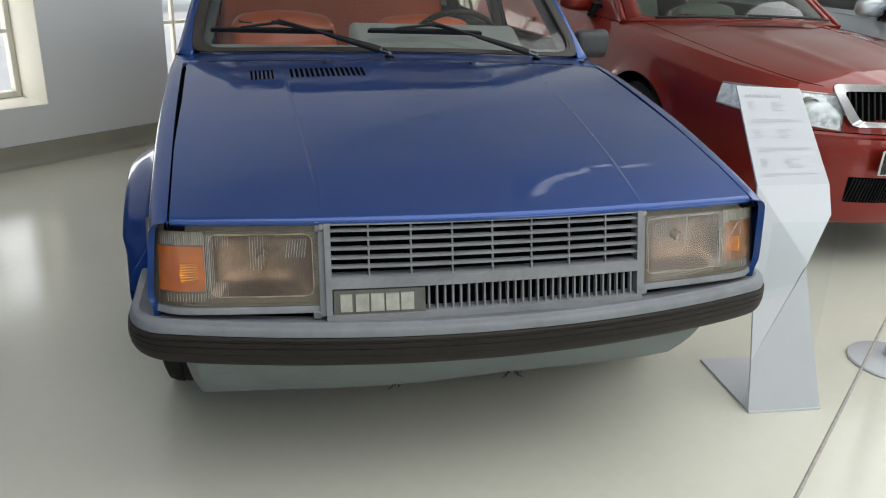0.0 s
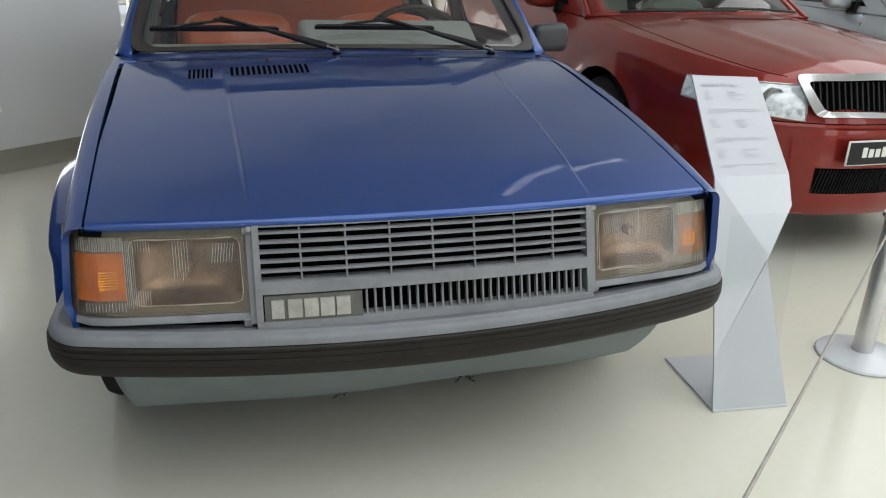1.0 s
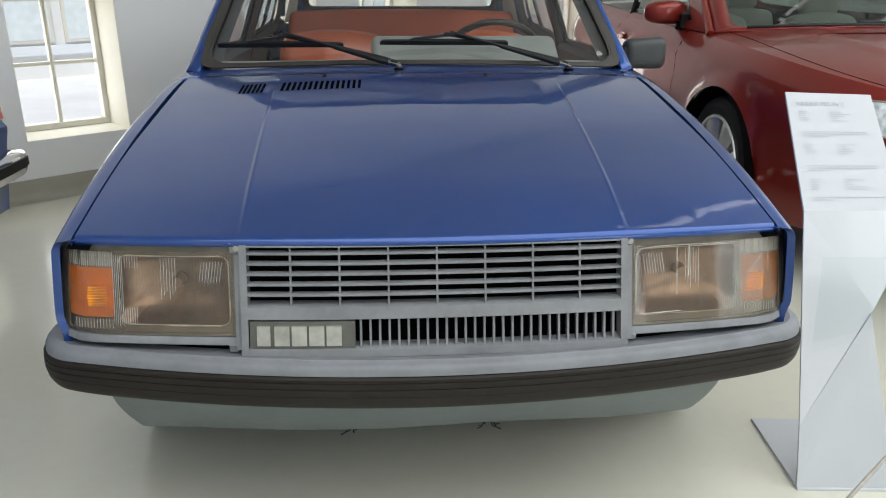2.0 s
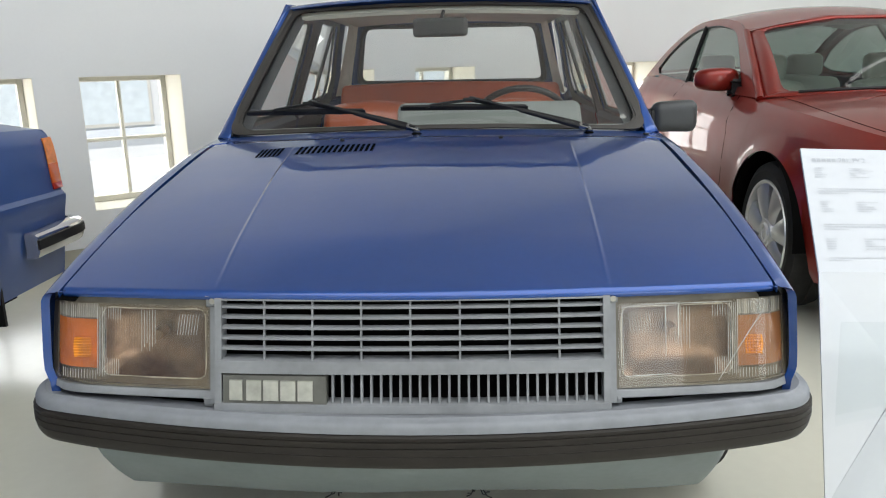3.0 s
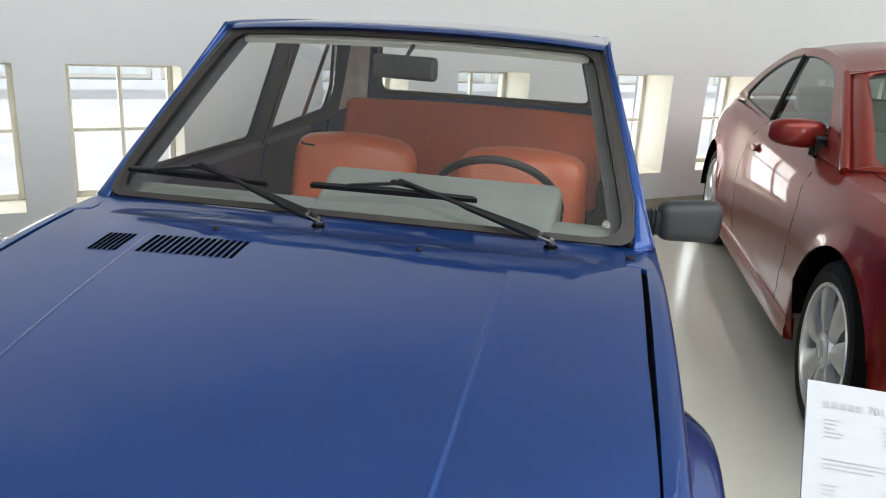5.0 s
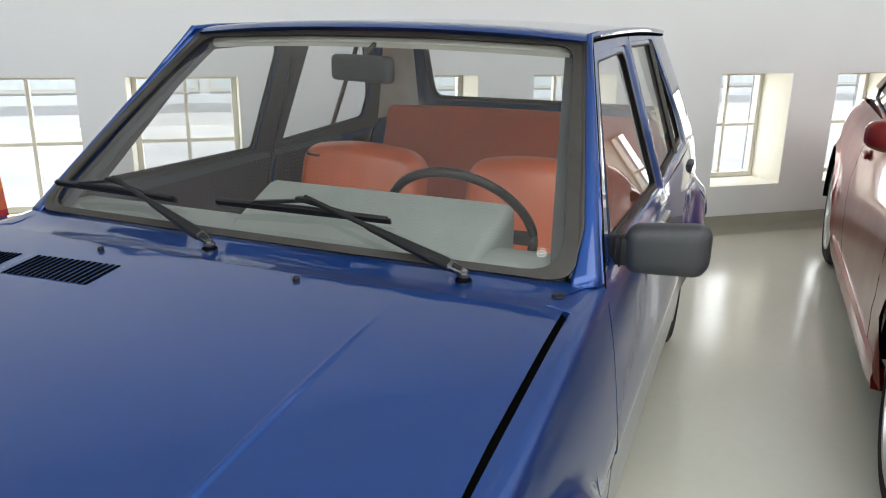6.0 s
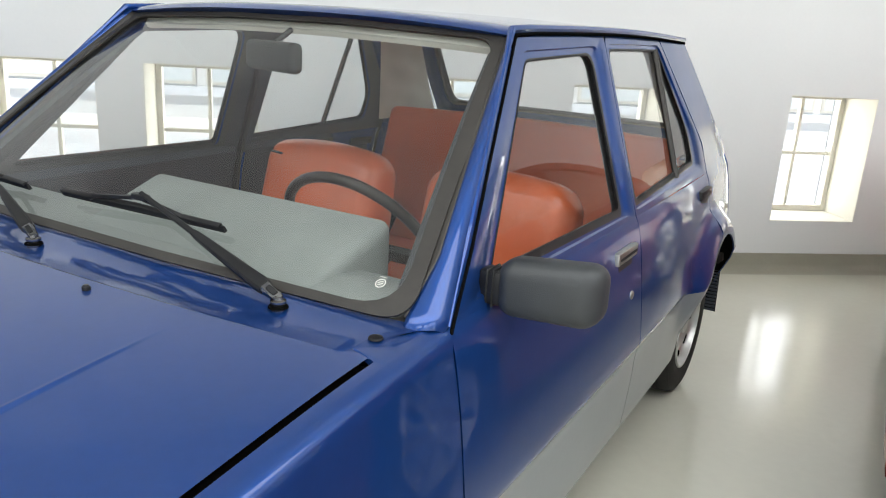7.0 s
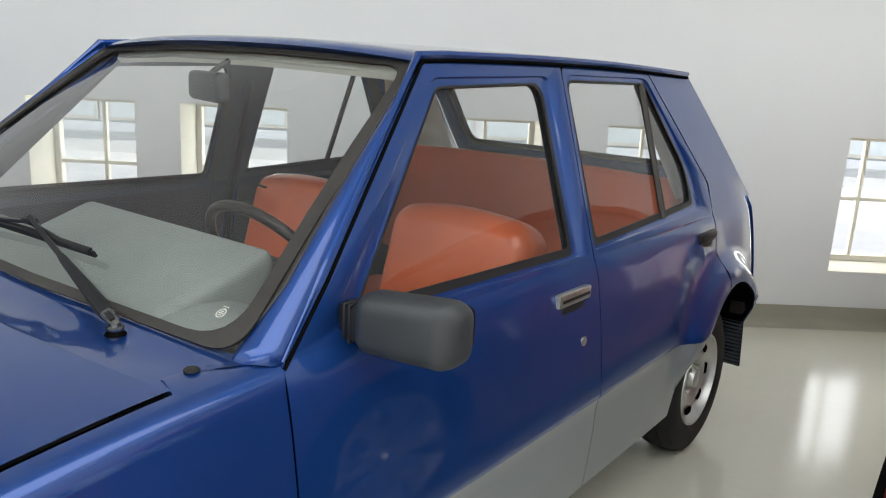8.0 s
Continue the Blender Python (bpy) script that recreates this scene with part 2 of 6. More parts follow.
# roof, window glass and yard whitened: the daylight's glare is put into the colour
M_ROOFTILE = mat("glare_grey_roof", (0.70, 0.73, 0.76), 0.8, var=0.1, scale=1)
M_OUTGLASS = mat("glare_window_glass", (0.66, 0.72, 0.73), 0.2, var=0.1)
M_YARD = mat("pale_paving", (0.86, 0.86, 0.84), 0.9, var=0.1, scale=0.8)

# ---------------------------------------------------------------- mesh helpers
def thicken(bm, t):
    """Gives an open sheet two sides and a rim."""
    bm.normal_update()
    faces, verts = list(bm.faces), list(bm.verts)
    rims = [e for e in bm.edges if len(e.link_faces) == 1]
    shift = {v: v.normal * (t / 2) for v in verts}
    under = {v: bm.verts.new(v.co - shift[v]) for v in verts}
    for v in verts:
        v.co += shift[v]
    for f in faces:
        bm.faces.new([under[v] for v in reversed(f.verts)]).material_index = f.material_index
    for e in rims:
        lo = e.link_loops[0]
        a, c = lo.vert, lo.link_loop_next.vert
        bm.faces.new((c, a, under[a], under[c])).material_index = e.link_faces[0].material_index


def part(name, bm, material, parent=None, label="", smooth=True, thick=0.0, sharp=40.0):
    """Links a bmesh as one mesh object, under a thing or a part."""
    bmesh.ops.remove_doubles(bm, verts=bm.verts, dist=0.00005)
    bmesh.ops.recalc_face_normals(bm, faces=bm.faces)
    if thick:
        thicken(bm, thick)
    me = bpy.data.meshes.new(name)
    if smooth:
        for f in bm.faces:
            f.smooth = True
        for e in bm.edges:
            if len(e.link_faces) == 2 and e.calc_face_angle(0) > radians(sharp):
                e.smooth = False
    bm.to_mesh(me)
    bm.free()
    for m in material if isinstance(material, (list, tuple)) else (material,):
        me.materials.append(m)
    ob = new(name, me)
    if parent is not None:
        ob.parent = parent
    if label:
        ob["label"] = label
    return ob


def lerp(a, b, t):
    return a + (b - a) * t


def curve1(pts, x):
    """Piecewise smooth interpolation of (x, y) pairs."""
    if x <= pts[0][0]:
        return pts[0][1]
    for (a, b), (c, d) in zip(pts, pts[1:]):
        if x <= c:
            return lerp(b, d, (x - a) / (c - a))
    return pts[-1][1]


def smooth1(pts, x):
    """The same with rounded corners (Catmull-Rom)."""
    n = len(pts)
    if x <= pts[0][0]:
        return pts[0][1]
    if x >= pts[-1][0]:
        return pts[-1][1]
    i = max(k for k in range(n) if pts[k][0] <= x)
    i = min(i, n - 2)
    h = pts[i + 1][0] - pts[i][0]
    t = (x - pts[i][0]) / h

    def slope(k):
        if k == 0:
            return (pts[1][1] - pts[0][1]) / (pts[1][0] - pts[0][0])
        if k == n - 1:
            return (pts[-1][1] - pts[-2][1]) / (pts[-1][0] - pts[-2][0])
        return (pts[k + 1][1] - pts[k - 1][1]) / (pts[k + 1][0] - pts[k - 1][0])
    m0, m1 = slope(i) * h, slope(i + 1) * h
    t2, t3 = t * t, t * t * t
    return (2 * t3 - 3 * t2 + 1) * pts[i][1] + (t3 - 2 * t2 + t) * m0 + (-2 * t3 + 3 * t2) * pts[i + 1][1] + (t3 - t2) * m1


def add_grid(bm, us, vs, f, mi=0):
    rows = [[bm.verts.new(f(u, v)) for v in vs] for u in us]
    for i in range(len(us) - 1):
        for j in range(len(vs) - 1):
            q = [rows[i][j], rows[i + 1][j], rows[i + 1][j + 1], rows[i][j + 1]]
            bm.faces.new(q).material_index = mi
    return rows


def span(a, b, n):
    return [lerp(a, b, i / n) for i in range(n + 1)]


def subdivide_loop(loop, n):
    out = []
    for (a, b), (c, d) in zip(loop, loop[1:] + loop[:1]):
        out += [(lerp(a, c, k / n), lerp(b, d, k / n)) for k in range(n)]
    return out


def round_loop(loop, r, k=4):
    """A polygon's corners cut round; r may be a list."""
    out, n = [], len(loop)
    for i in range(n):
        p, a, b = Vector(loop[i]), Vector(loop[i - 1]), Vector(loop[(i + 1) % n])
        ri = r[i] if isinstance(r, (list, tuple)) else r
        u, w = (a - p), (b - p)
        ri = min(ri, u.length * 0.45, w.length * 0.45)
        s, e = p + u.normalized() * ri, p + w.normalized() * ri
        for j in range(k + 1):
            t = j / k
            out.append(tuple((1 - t) ** 2 * s + 2 * t * (1 - t) * p + t * t * e))
    return out


def add_ring(bm, outer, inner, f, n=3, mi=0):
    """Faces between two loops with equal numbers of corners."""
    lo, li = subdivide_loop(outer, n), subdivide_loop(inner, n)
    a, b = [bm.verts.new(f(*p)) for p in lo], [bm.verts.new(f(*p)) for p in li]
    m = len(a)
    for i in range(m):
        bm.faces.new((a[i], a[(i + 1) % m], b[(i + 1) % m], b[i])).material_index = mi


def add_fill(bm, loop, f, n=2, rings=4, mi=0):
    """A curved pane within a loop."""
    lo = subdivide_loop(loop, n)
    cx, cy = sum(p[0] for p in lo) / len(lo), sum(p[1] for p in lo) / len(lo)
    prev, m = None, len(lo)
    for k in range(rings):
        t = k / rings
        cur = [bm.verts.new(f(lerp(p[0], cx, t), lerp(p[1], cy, t))) for p in lo]
        if prev:
            for i in range(m):
                bm.faces.new((prev[i], prev[(i + 1) % m], cur[(i + 1) % m], cur[i])).material_index = mi
        prev = cur
    c = bm.verts.new(f(cx, cy))
    for i in range(m):
        bm.faces.new((prev[i], prev[(i + 1) % m], c)).material_index = mi


def add_box(bm, x0, x1, y0, y1, z0, z1, m=None, bevel=0.0, seg=2, mi=0):
    made = bmesh.ops.create_cube(bm, size=1.0)["verts"]
    for v in made:
        v.co = Vector((lerp(x0, x1, v.co.x + 0.5), lerp(y0, y1, v.co.y + 0.5), lerp(z0, z1, v.co.z + 0.5)))
    faces = {f for v in made for f in v.link_faces}
    for f in faces:
        f.material_index = mi
    if bevel:
        edges = list({e for v in made for e in v.link_edges})
        res = bmesh.ops.bevel(bm, geom=edges, offset=bevel, segments=seg, profile=0.5, affect="EDGES")
        made = list({v for f in res["faces"] for v in f.verts} | {v for v in made if v.is_valid})
    if m is not None:
        for v in made:
            v.co = m @ v.co
    return made


def add_blob(bm, c, r, e=0.6, n=20, f=None):
    """A rounded block, between a ball (e = 1) and a box (e = 0)."""
    def pw(a):
        return math.copysign(abs(a) ** e, a)
    rows = []
    for i in range(n + 1):
        ph = -math.pi / 2 + math.pi * i / n
        ring = []
        for j in range(2 * n):
            th = math.pi * j / n
            p = Vector((r[0] * pw(math.cos(ph)) * pw(math.cos(th)), r[1] * pw(math.cos(ph)) * pw(math.sin(th)), r[2] * pw(math.sin(ph))))
            ring.append(bm.verts.new(Vector(c) + (f(p) if f else p)))
        rows.append(ring)
    for i in range(n):
        for j in range(2 * n):
            bm.faces.new((rows[i][j], rows[i][(j + 1) % (2 * n)], rows[i + 1][(j + 1) % (2 * n)], rows[i + 1][j]))


def add_tube(bm, pts, r, k=8, closed=False, mi=0, cap=True):
    """A round bar along points; r may be a list."""
    pts = [Vector(p) for p in pts]
    n, rings = len(pts), []
    for i, p in enumerate(pts):
        d = (pts[(i + 1) % n] - pts[i - 1]) if closed else (pts[min(i + 1, n - 1)] - pts[max(i - 1, 0)])
        d.normalize()
        a = d.cross(Vector((0, 0, 1)))
        if a.length < 0.02:
            a = d.cross(Vector((1, 0, 0)))
        a.normalize()
        b = d.cross(a)
        ri = r[i] if isinstance(r, (list, tuple)) else r
        rings.append([bm.verts.new(p + (a * math.cos(t) + b * math.sin(t)) * ri) for t in [2 * math.pi * j / k for j in range(k)]])
    for i in range(n if closed else n - 1):
        for j in range(k):
            bm.faces.new((rings[i][j], rings[(i + 1) % n][j], rings[(i + 1) % n][(j + 1) % k], rings[i][(j + 1) % k])).material_index = mi
    if cap and not closed:
        bm.faces.new(rings[0]).material_index = mi
        bm.faces.new(rings[-1]).material_index = mi


def add_sweep(bm, path, profile, mi=0, closed_profile=True, cap=True):
    """A profile (out, up) carried along a level path of (x, y, z); 'out' is to the right of the way."""
    rings, n = [], len(path)
    for i, p in enumerate(path):
        d = Vector(path[min(i + 1, n - 1)]) - Vector(path[max(i - 1, 0)])
        o = Vector((d.y, -d.x, 0)).normalized()
        rings.append([bm.verts.new(Vector(p) + o * a + Vector((0, 0, b))) for a, b in profile])
    m = len(profile)
    for i in range(n - 1):
        for j in range(m if closed_profile else m - 1):
            bm.faces.new((rings[i][j], rings[i + 1][j], rings[i + 1][(j + 1) % m], rings[i][(j + 1) % m])).material_index = mi
    if cap and closed_profile:
        bm.faces.new(rings[0]).material_index = mi
        bm.faces.new(rings[-1]).material_index = mi


def add_lathe(bm, profile, n=40, centre=(0, 0, 0), axis="X", mi=0, a0=0.0, a1=2 * math.pi):
    """A profile of (along the axis, radius) turned round it."""
    full = abs(a1 - a0 - 2 * math.pi) < 1e-6
    rings = []
    for i in range(n if full else n + 1):
        t = lerp(a0, a1, i / n)
        ring = []
        for h, r in profile:
            co = (h, r * math.cos(t), r * math.sin(t)) if axis == "X" else (r * math.cos(t), r * math.sin(t), h)
            if axis == "Y":
                co = (r * math.cos(t), h, r * math.sin(t))
            ring.append(bm.verts.new(Vector(co) + Vector(centre)))
        rings.append(ring)
    m = len(rings)
    for i in range(m if full else m - 1):
        a, b = rings[i], rings[(i + 1) % m]
        for j in range(len(profile) - 1):
            bm.faces.new((a[j], b[j], b[j + 1], a[j + 1])).material_index = mi


def bm_new():
    return bmesh.new()


def thing(name, m, label, category, group="", kind=""):
    ob = new(name)
    ob.empty_display_size = 0.2
    ob.matrix_world = m
    return tagged(ob, label, category, group, kind)


# ---------------------------------------------------------------- the hall
def hall_part(name, bm, material, label="", parent=None, smooth=False):
    ob = part(name, bm, material, parent, "", smooth)
    if parent is None:
        ob.matrix_world = HALL
        tagged(ob, label, name.split("_")[0], kind="structure")
    return ob


def wall_bm(s0, s1, h, openings, t, z0=0.0):
    """A wall of thickness t in y from 0 to t, with rectangular openings (s0, s1, z0, z1) right through."""
    bm = bm_new()
    ss = sorted({s0, s1, *[o[0] for o in openings], *[o[1] for o in openings]})
    zs = sorted({z0, h, *[o[2] for o in openings], *[o[3] for o in openings]})

    def solid(i, j):
        if not (0 <= i < len(ss) - 1 and 0 <= j < len(zs) - 1):
            return False
        a, b = (ss[i] + ss[i + 1]) / 2, (zs[j] + zs[j + 1]) / 2
        return not any(o[0] < a < o[1] and o[2] < b < o[3] for o in openings)

    def quad(*co):
        bm.faces.new([bm.verts.new(c) for c in co])
    for i in range(len(ss) - 1):
        for j in range(len(zs) - 1):
            if not solid(i, j):
                continue
            a, b, c, d = ss[i], ss[i + 1], zs[j], zs[j + 1]
            quad((a, 0, c), (b, 0, c), (b, 0, d), (a, 0, d))
            quad((a, t, c), (b, t, c), (b, t, d), (a, t, d))
            if not solid(i - 1, j):
                quad((a, 0, c), (a, t, c), (a, t, d), (a, 0, d))
            if not solid(i + 1, j):
                quad((b, 0, c), (b, t, c), (b, t, d), (b, 0, d))
            if not solid(i, j - 1):
                quad((a, 0, c), (b, 0, c), (b, t, c), (a, t, c))
            if not solid(i, j + 1):
                quad((a, 0, d), (b, 0, d), (b, t, d), (a, t, d))
    return bm


WIN_W, WIN_Z0, WIN_Z1, WIN_DEEP = 0.592, 0.333, 1.12, 0.30
WIN_S = [-5.25, -4.38, -2.925, -2.092, -0.672, 0.285, 1.668, 2.645, 4.03, 4.98]
wall = hall_part("wall_back", wall_bm(HALL_S0, HALL_S1, HALL_H, [(s - WIN_W / 2, s + WIN_W / 2, WIN_Z0, WIN_Z1) for s in WIN_S], 0.42), M_WALL,
                 "white plastered museum wall with low square windows")
bw = wall_bm(HALL_S0, HALL_S1, HALL_H, [(s - 0.85, s + 0.85, 0.8, 3.0) for s in BIG_WINDOWS], 0.3)
ob = hall_part("wall_front", bw, M_WALL, "white plastered wall with tall windows")
ob.matrix_world = HALL @ Matrix.Translation((0, HALL_N - 0.3, 0))
for nm, s in (("wall_left", HALL_S0 - 0.3), ("wall_right", HALL_S1)):
    b = bm_new()
    add_box(b, s, s + 0.3, HALL_N - 0.3, 0.42, 0, HALL_H)
    hall_part(nm, b, M_WALL, "plain white plastered side wall")
b = bm_new()
add_box(b, HALL_S0 - 0.3, HALL_S1 + 0.3, HALL_N - 0.3, 0.42, -0.2, 0)
hall_part("floor", b, M_FLOOR, "pale beige glossy poured resin floor")
b = bm_new()
add_box(b, HALL_S0 - 0.3, HALL_S1 + 0.3, HALL_N - 0.3, 0.42, HALL_H, HALL_H + 0.2)
hall_part("ceiling", b, M_CEIL, "white painted ceiling")
# unseen fitting, added to go with the overhead lamp
t_ = thing("added_ceiling_light", HALL @ Matrix.Translation((GLOW_S, GLOW_N, HALL_H)), "unseen opal ceiling panel in a white frame, added for overhead light", "lamp")
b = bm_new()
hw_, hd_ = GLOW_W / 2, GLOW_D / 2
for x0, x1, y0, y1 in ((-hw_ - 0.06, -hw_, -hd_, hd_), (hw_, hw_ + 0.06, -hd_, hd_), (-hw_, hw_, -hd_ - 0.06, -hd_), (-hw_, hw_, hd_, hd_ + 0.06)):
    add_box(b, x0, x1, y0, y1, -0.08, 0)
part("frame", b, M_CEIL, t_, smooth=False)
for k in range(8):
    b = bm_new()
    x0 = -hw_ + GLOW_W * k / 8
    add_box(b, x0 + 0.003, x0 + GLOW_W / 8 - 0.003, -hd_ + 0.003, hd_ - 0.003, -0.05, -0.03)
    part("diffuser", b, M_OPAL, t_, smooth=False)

# coved skirting along the back wall, hollow curve up to a square top edge
b = bm_new()
prof = [(0, 0.0), (-0.09, 0.0), (-0.05, 0.006), (-0.028, 0.022), (-0.016, 0.05), (-0.012, 0.118), (0, 0.118)]
vs = [[b.verts.new((s, y - 0.001, z + 0.001)) for y, z in prof] for s in (HALL_S0, HALL_S1)]
for i in range(len(prof) - 1):
    b.faces.new((vs[0][i], vs[1][i], vs[1][i + 1], vs[0][i + 1]))
hall_part("baseboard", b, M_SKIRT, "beige coved skirting along the wall", smooth=True)


def window(idx, s):
    """A small four-pane casement at the back of a deep reveal."""
    w = thing(f"window_{idx}", HALL @ Matrix.Translation((s, 0, WIN_Z0)), "small four-pane window in a deep cream reveal", "window", kind="structure")
    hw, h, d = WIN_W / 2, WIN_Z1 - WIN_Z0, WIN_DEEP
    b = bm_new()
    for x0, x1 in ((-hw + 0.003, -hw + 0.035), (hw - 0.035, hw - 0.003)):
        add_box(b, x0, x1, d, d + 0.06, 0.003, h - 0.003, bevel=0.003, seg=1)
    for z0, z1 in ((0.003, 0.04), (h - 0.035, h - 0.003)):
        add_box(b, -hw + 0.035, hw - 0.035, d, d + 0.06, z0, z1, bevel=0.003, seg=1)
    part("window_frame", b, M_WINFRAME, w, smooth=False)
    b = bm_new()
    add_box(b, -0.011, 0.011, d + 0.012, d + 0.05, 0.04, h - 0.035, bevel=0.003, seg=1)
    add_box(b, -hw + 0.035, hw - 0.035, d + 0.014, d + 0.048, h * 0.5 - 0.011, h * 0.5 + 0.011, bevel=0.003, seg=1)
    part("glazing_bar", b, M_WINFRAME, w, smooth=False)
    for nm, x0, x1, z0, z1 in (("reveal", -hw, -hw + 0.003, 0, h), ("reveal", hw - 0.003, hw, 0, h), ("window_sill", -hw + 0.003, hw - 0.003, 0, 0.003), ("reveal", -hw + 0.003, hw - 0.003, h - 0.003, h)):
        b = bm_new()
        add_box(b, x0, x1, 0.002, d, z0, z1)
        part(nm, b, M_REVEAL, w, smooth=False)
    for x0, x1 in ((-hw + 0.035, -0.011), (0.011, hw - 0.035)):
        for z0, z1 in ((0.04, h * 0.5 - 0.011), (h * 0.5 + 0.011, h - 0.035)):
            b = bm_new()
            v = [b.verts.new(c) for c in ((x0, d + 0.03, z0), (x1, d + 0.03, z0), (x1, d + 0.03, z1), (x0, d + 0.03, z1))]
            b.faces.new(v)
            part("pane", b, M_PANE, w, smooth=False)


for i, s in enumerate(WIN_S):
    window(i + 1, s)
    area("window_lamp", HALL @ Matrix.Translation((s, WIN_DEEP + 0.085, (WIN_Z0 + WIN_Z1) / 2)) @ pose(0, 0, 0, -90, 0, 0), WIN_W - 0.08, WIN_Z1 - WIN_Z0 - 0.08, 4.5, (1, 0.99, 0.95))

# outside: a paved yard and a pale building across it
b = bm_new()
add_box(b, -60, 60, 0.42, 90, -1.3, -1.2)
hall_part("ground", b, M_YARD, "pale paved yard outside")


def far_house(m, w, h, d, label, rows):
    t = thing("far_building", HALL @ m, label, "building")
    b = bm_new()
    add_box(b, 0, w, 0, d, 0, h)
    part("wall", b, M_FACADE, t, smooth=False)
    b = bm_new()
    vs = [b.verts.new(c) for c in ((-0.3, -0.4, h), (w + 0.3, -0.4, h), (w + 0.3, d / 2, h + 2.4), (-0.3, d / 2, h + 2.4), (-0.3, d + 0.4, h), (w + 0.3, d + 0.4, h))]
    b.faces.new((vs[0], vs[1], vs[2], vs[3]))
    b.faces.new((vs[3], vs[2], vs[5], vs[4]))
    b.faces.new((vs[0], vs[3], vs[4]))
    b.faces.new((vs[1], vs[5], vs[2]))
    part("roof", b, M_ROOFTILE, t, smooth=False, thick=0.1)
    for z, ww, wh, step in rows:
        b = bm_new()
        add_box(b, 0, w, -0.16, 0.0, z - 0.28, z - 0.06)
        part("ledge", b, M_ROOFTILE, t, smooth=False)
        x = 1.2
        while x < w - ww - 0.5:
            win = new("window")
            win.parent = t
            win.location = (x, 0, z)
            b = bm_new()
            add_box(b, 0, ww, -0.06, 0.02, 0, wh)
            part("frame", b, M_WINFRAME, win, smooth=False)
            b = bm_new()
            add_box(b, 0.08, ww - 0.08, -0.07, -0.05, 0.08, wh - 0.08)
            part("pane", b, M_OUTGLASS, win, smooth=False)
            x += step


far_house(Matrix.Translation((-30, 16, -1.2)), 60, 3.4, 8, "long low pale building with a grey roof and a glazed front", ((0.85, 2.2, 2.0, 2.45),))
far_house(Matrix.Translation((4, 34, -1.2)), 24, 6.0, 9, "pale two-storey building with rows of windows", ((0.9, 1.1, 1.5, 2.6), (3.7, 1.1, 1.5, 2.6)))

# two tube fittings under the ceiling
for s_, n_, l_ in TUBES:
    t_ = thing("tube_light", HALL @ Matrix.Translation((s_, n_, HALL_H)), "slim white tube fitting on the ceiling", "lamp", "ceiling tube fittings")
    b = bm_new()
    add_box(b, -l_ / 2 - 0.06, l_ / 2 + 0.06, -0.085, 0.085, -0.11, 0.0, bevel=0.008, seg=1)
    part("housing", b, M_CEIL, t_)
    b = bm_new()
    add_box(b, -l_ / 2 - 0.04, -l_ / 2 - 0.015, -0.07, 0.07, -0.13, -0.11)
    part("end_cap", b, M_CEIL, t_, smooth=False)
    b = bm_new()
    add_box(b, l_ / 2 + 0.015, l_ / 2 + 0.04, -0.07, 0.07, -0.13, -0.11)
    part("end_cap", b, M_CEIL, t_, smooth=False)

# ---------------------------------------------------------------- the blue hatchback
# its own axes: x across, y from the nose backwards, z up; the nose stands at the origin
FW, RW, AXLE = 0.76, 3.345, 0.285
ARCHES = ((FW, 0.35), (RW, 0.395))
SECTION = [(0.16, 0.773), (0.30, 0.798), (0.45, 0.811), (0.545, 0.815), (0.56, 0.8225), (0.66, 0.814), (0.78, 0.799), (0.86, 0.785), (0.90, 0.775), (0.925, 0.764)]
HOOD_EDGE = [(0.05, 0.722), (0.12, 0.740), (0.3, 0.783), (0.6, 0.843), (0.9, 0.890), (1.1, 0.915), (1.3, 0.929)]
GAP_X = [(0.05, 0.722), (0.12, 0.722), (0.6, 0.731), (1.1, 0.736), (1.3, 0.736)]


RIB0, RIB1 = 0.400, 0.430


def body_x(y, z):
    x = 0.764 - (z - 0.925) * 0.338 if z > 0.925 else smooth1(SECTION, z)
    if y < 1.28:
        x *= 1 - 0.056 * ((1.28 - y) / 1.16) ** 2
    if y > 2.7:
        x *= 1 - 0.045 * ((y - 2.7) / 1.1) ** 2
    return x


def flare(y, z):
    """How far the wheel arch stands out."""
    best = 0.0
    for c, ra in ARCHES:
        d = math.hypot(y - c, z - AXLE) - ra
        if z < 0.78 and d < 0.13:
            t = max(0.0, min(1.0, 1 - (d - 0.035) / 0.085))
            low = max(0.0, min(1.0, (z - 0.40) / 0.12))
            best = max(best, (0.075 if c == FW else 0.05 * low) * t * t * (3 - 2 * t))
    return best


def side(sg):
    return lambda y, z: Vector((sg * (body_x(y, z) + flare(y, z)), y, z))


def sill_z(y):
    z = 0.285
    for c, ra in ARCHES:
        if abs(y - c) < ra:
            z = max(z, AXLE + math.sqrt(ra ** 2 - (y - c) ** 2))
    if y < FW - 0.35:
        z = 0.45
    if y > RW + 0.395:
        z = 0.42
    return z


def top_z(x, y):
    """Height of the bonnet and the scuttle behind it."""
    e = smooth1(HOOD_EDGE, y)
    k = smooth1([(0.05, 0.012), (0.3, 0.024), (0.9, 0.03), (1.2, 0.028)], y)
    a = min(1.0, abs(x) / 0.727)
    z = e + k * (1 - a * a)
    rib = lerp(RIB0, RIB1, (y - 0.2) / 0.77)
    if y < 1.04:
        t = max(0.0, min(1.0, (rib + 0.003 - abs(x)) / 0.009))
        r = max(0.0, 1 - abs(abs(x) - rib + 0.006) / 0.006)
        z += (0.0036 * t * t * (3 - 2 * t) + 0.0008 * r * r * (3 - 2 * r)) * min(1.0, (y - 0.08) / 0.2) * min(1.0, max(0.0, (1.04 - y) / 0.3))
    return z


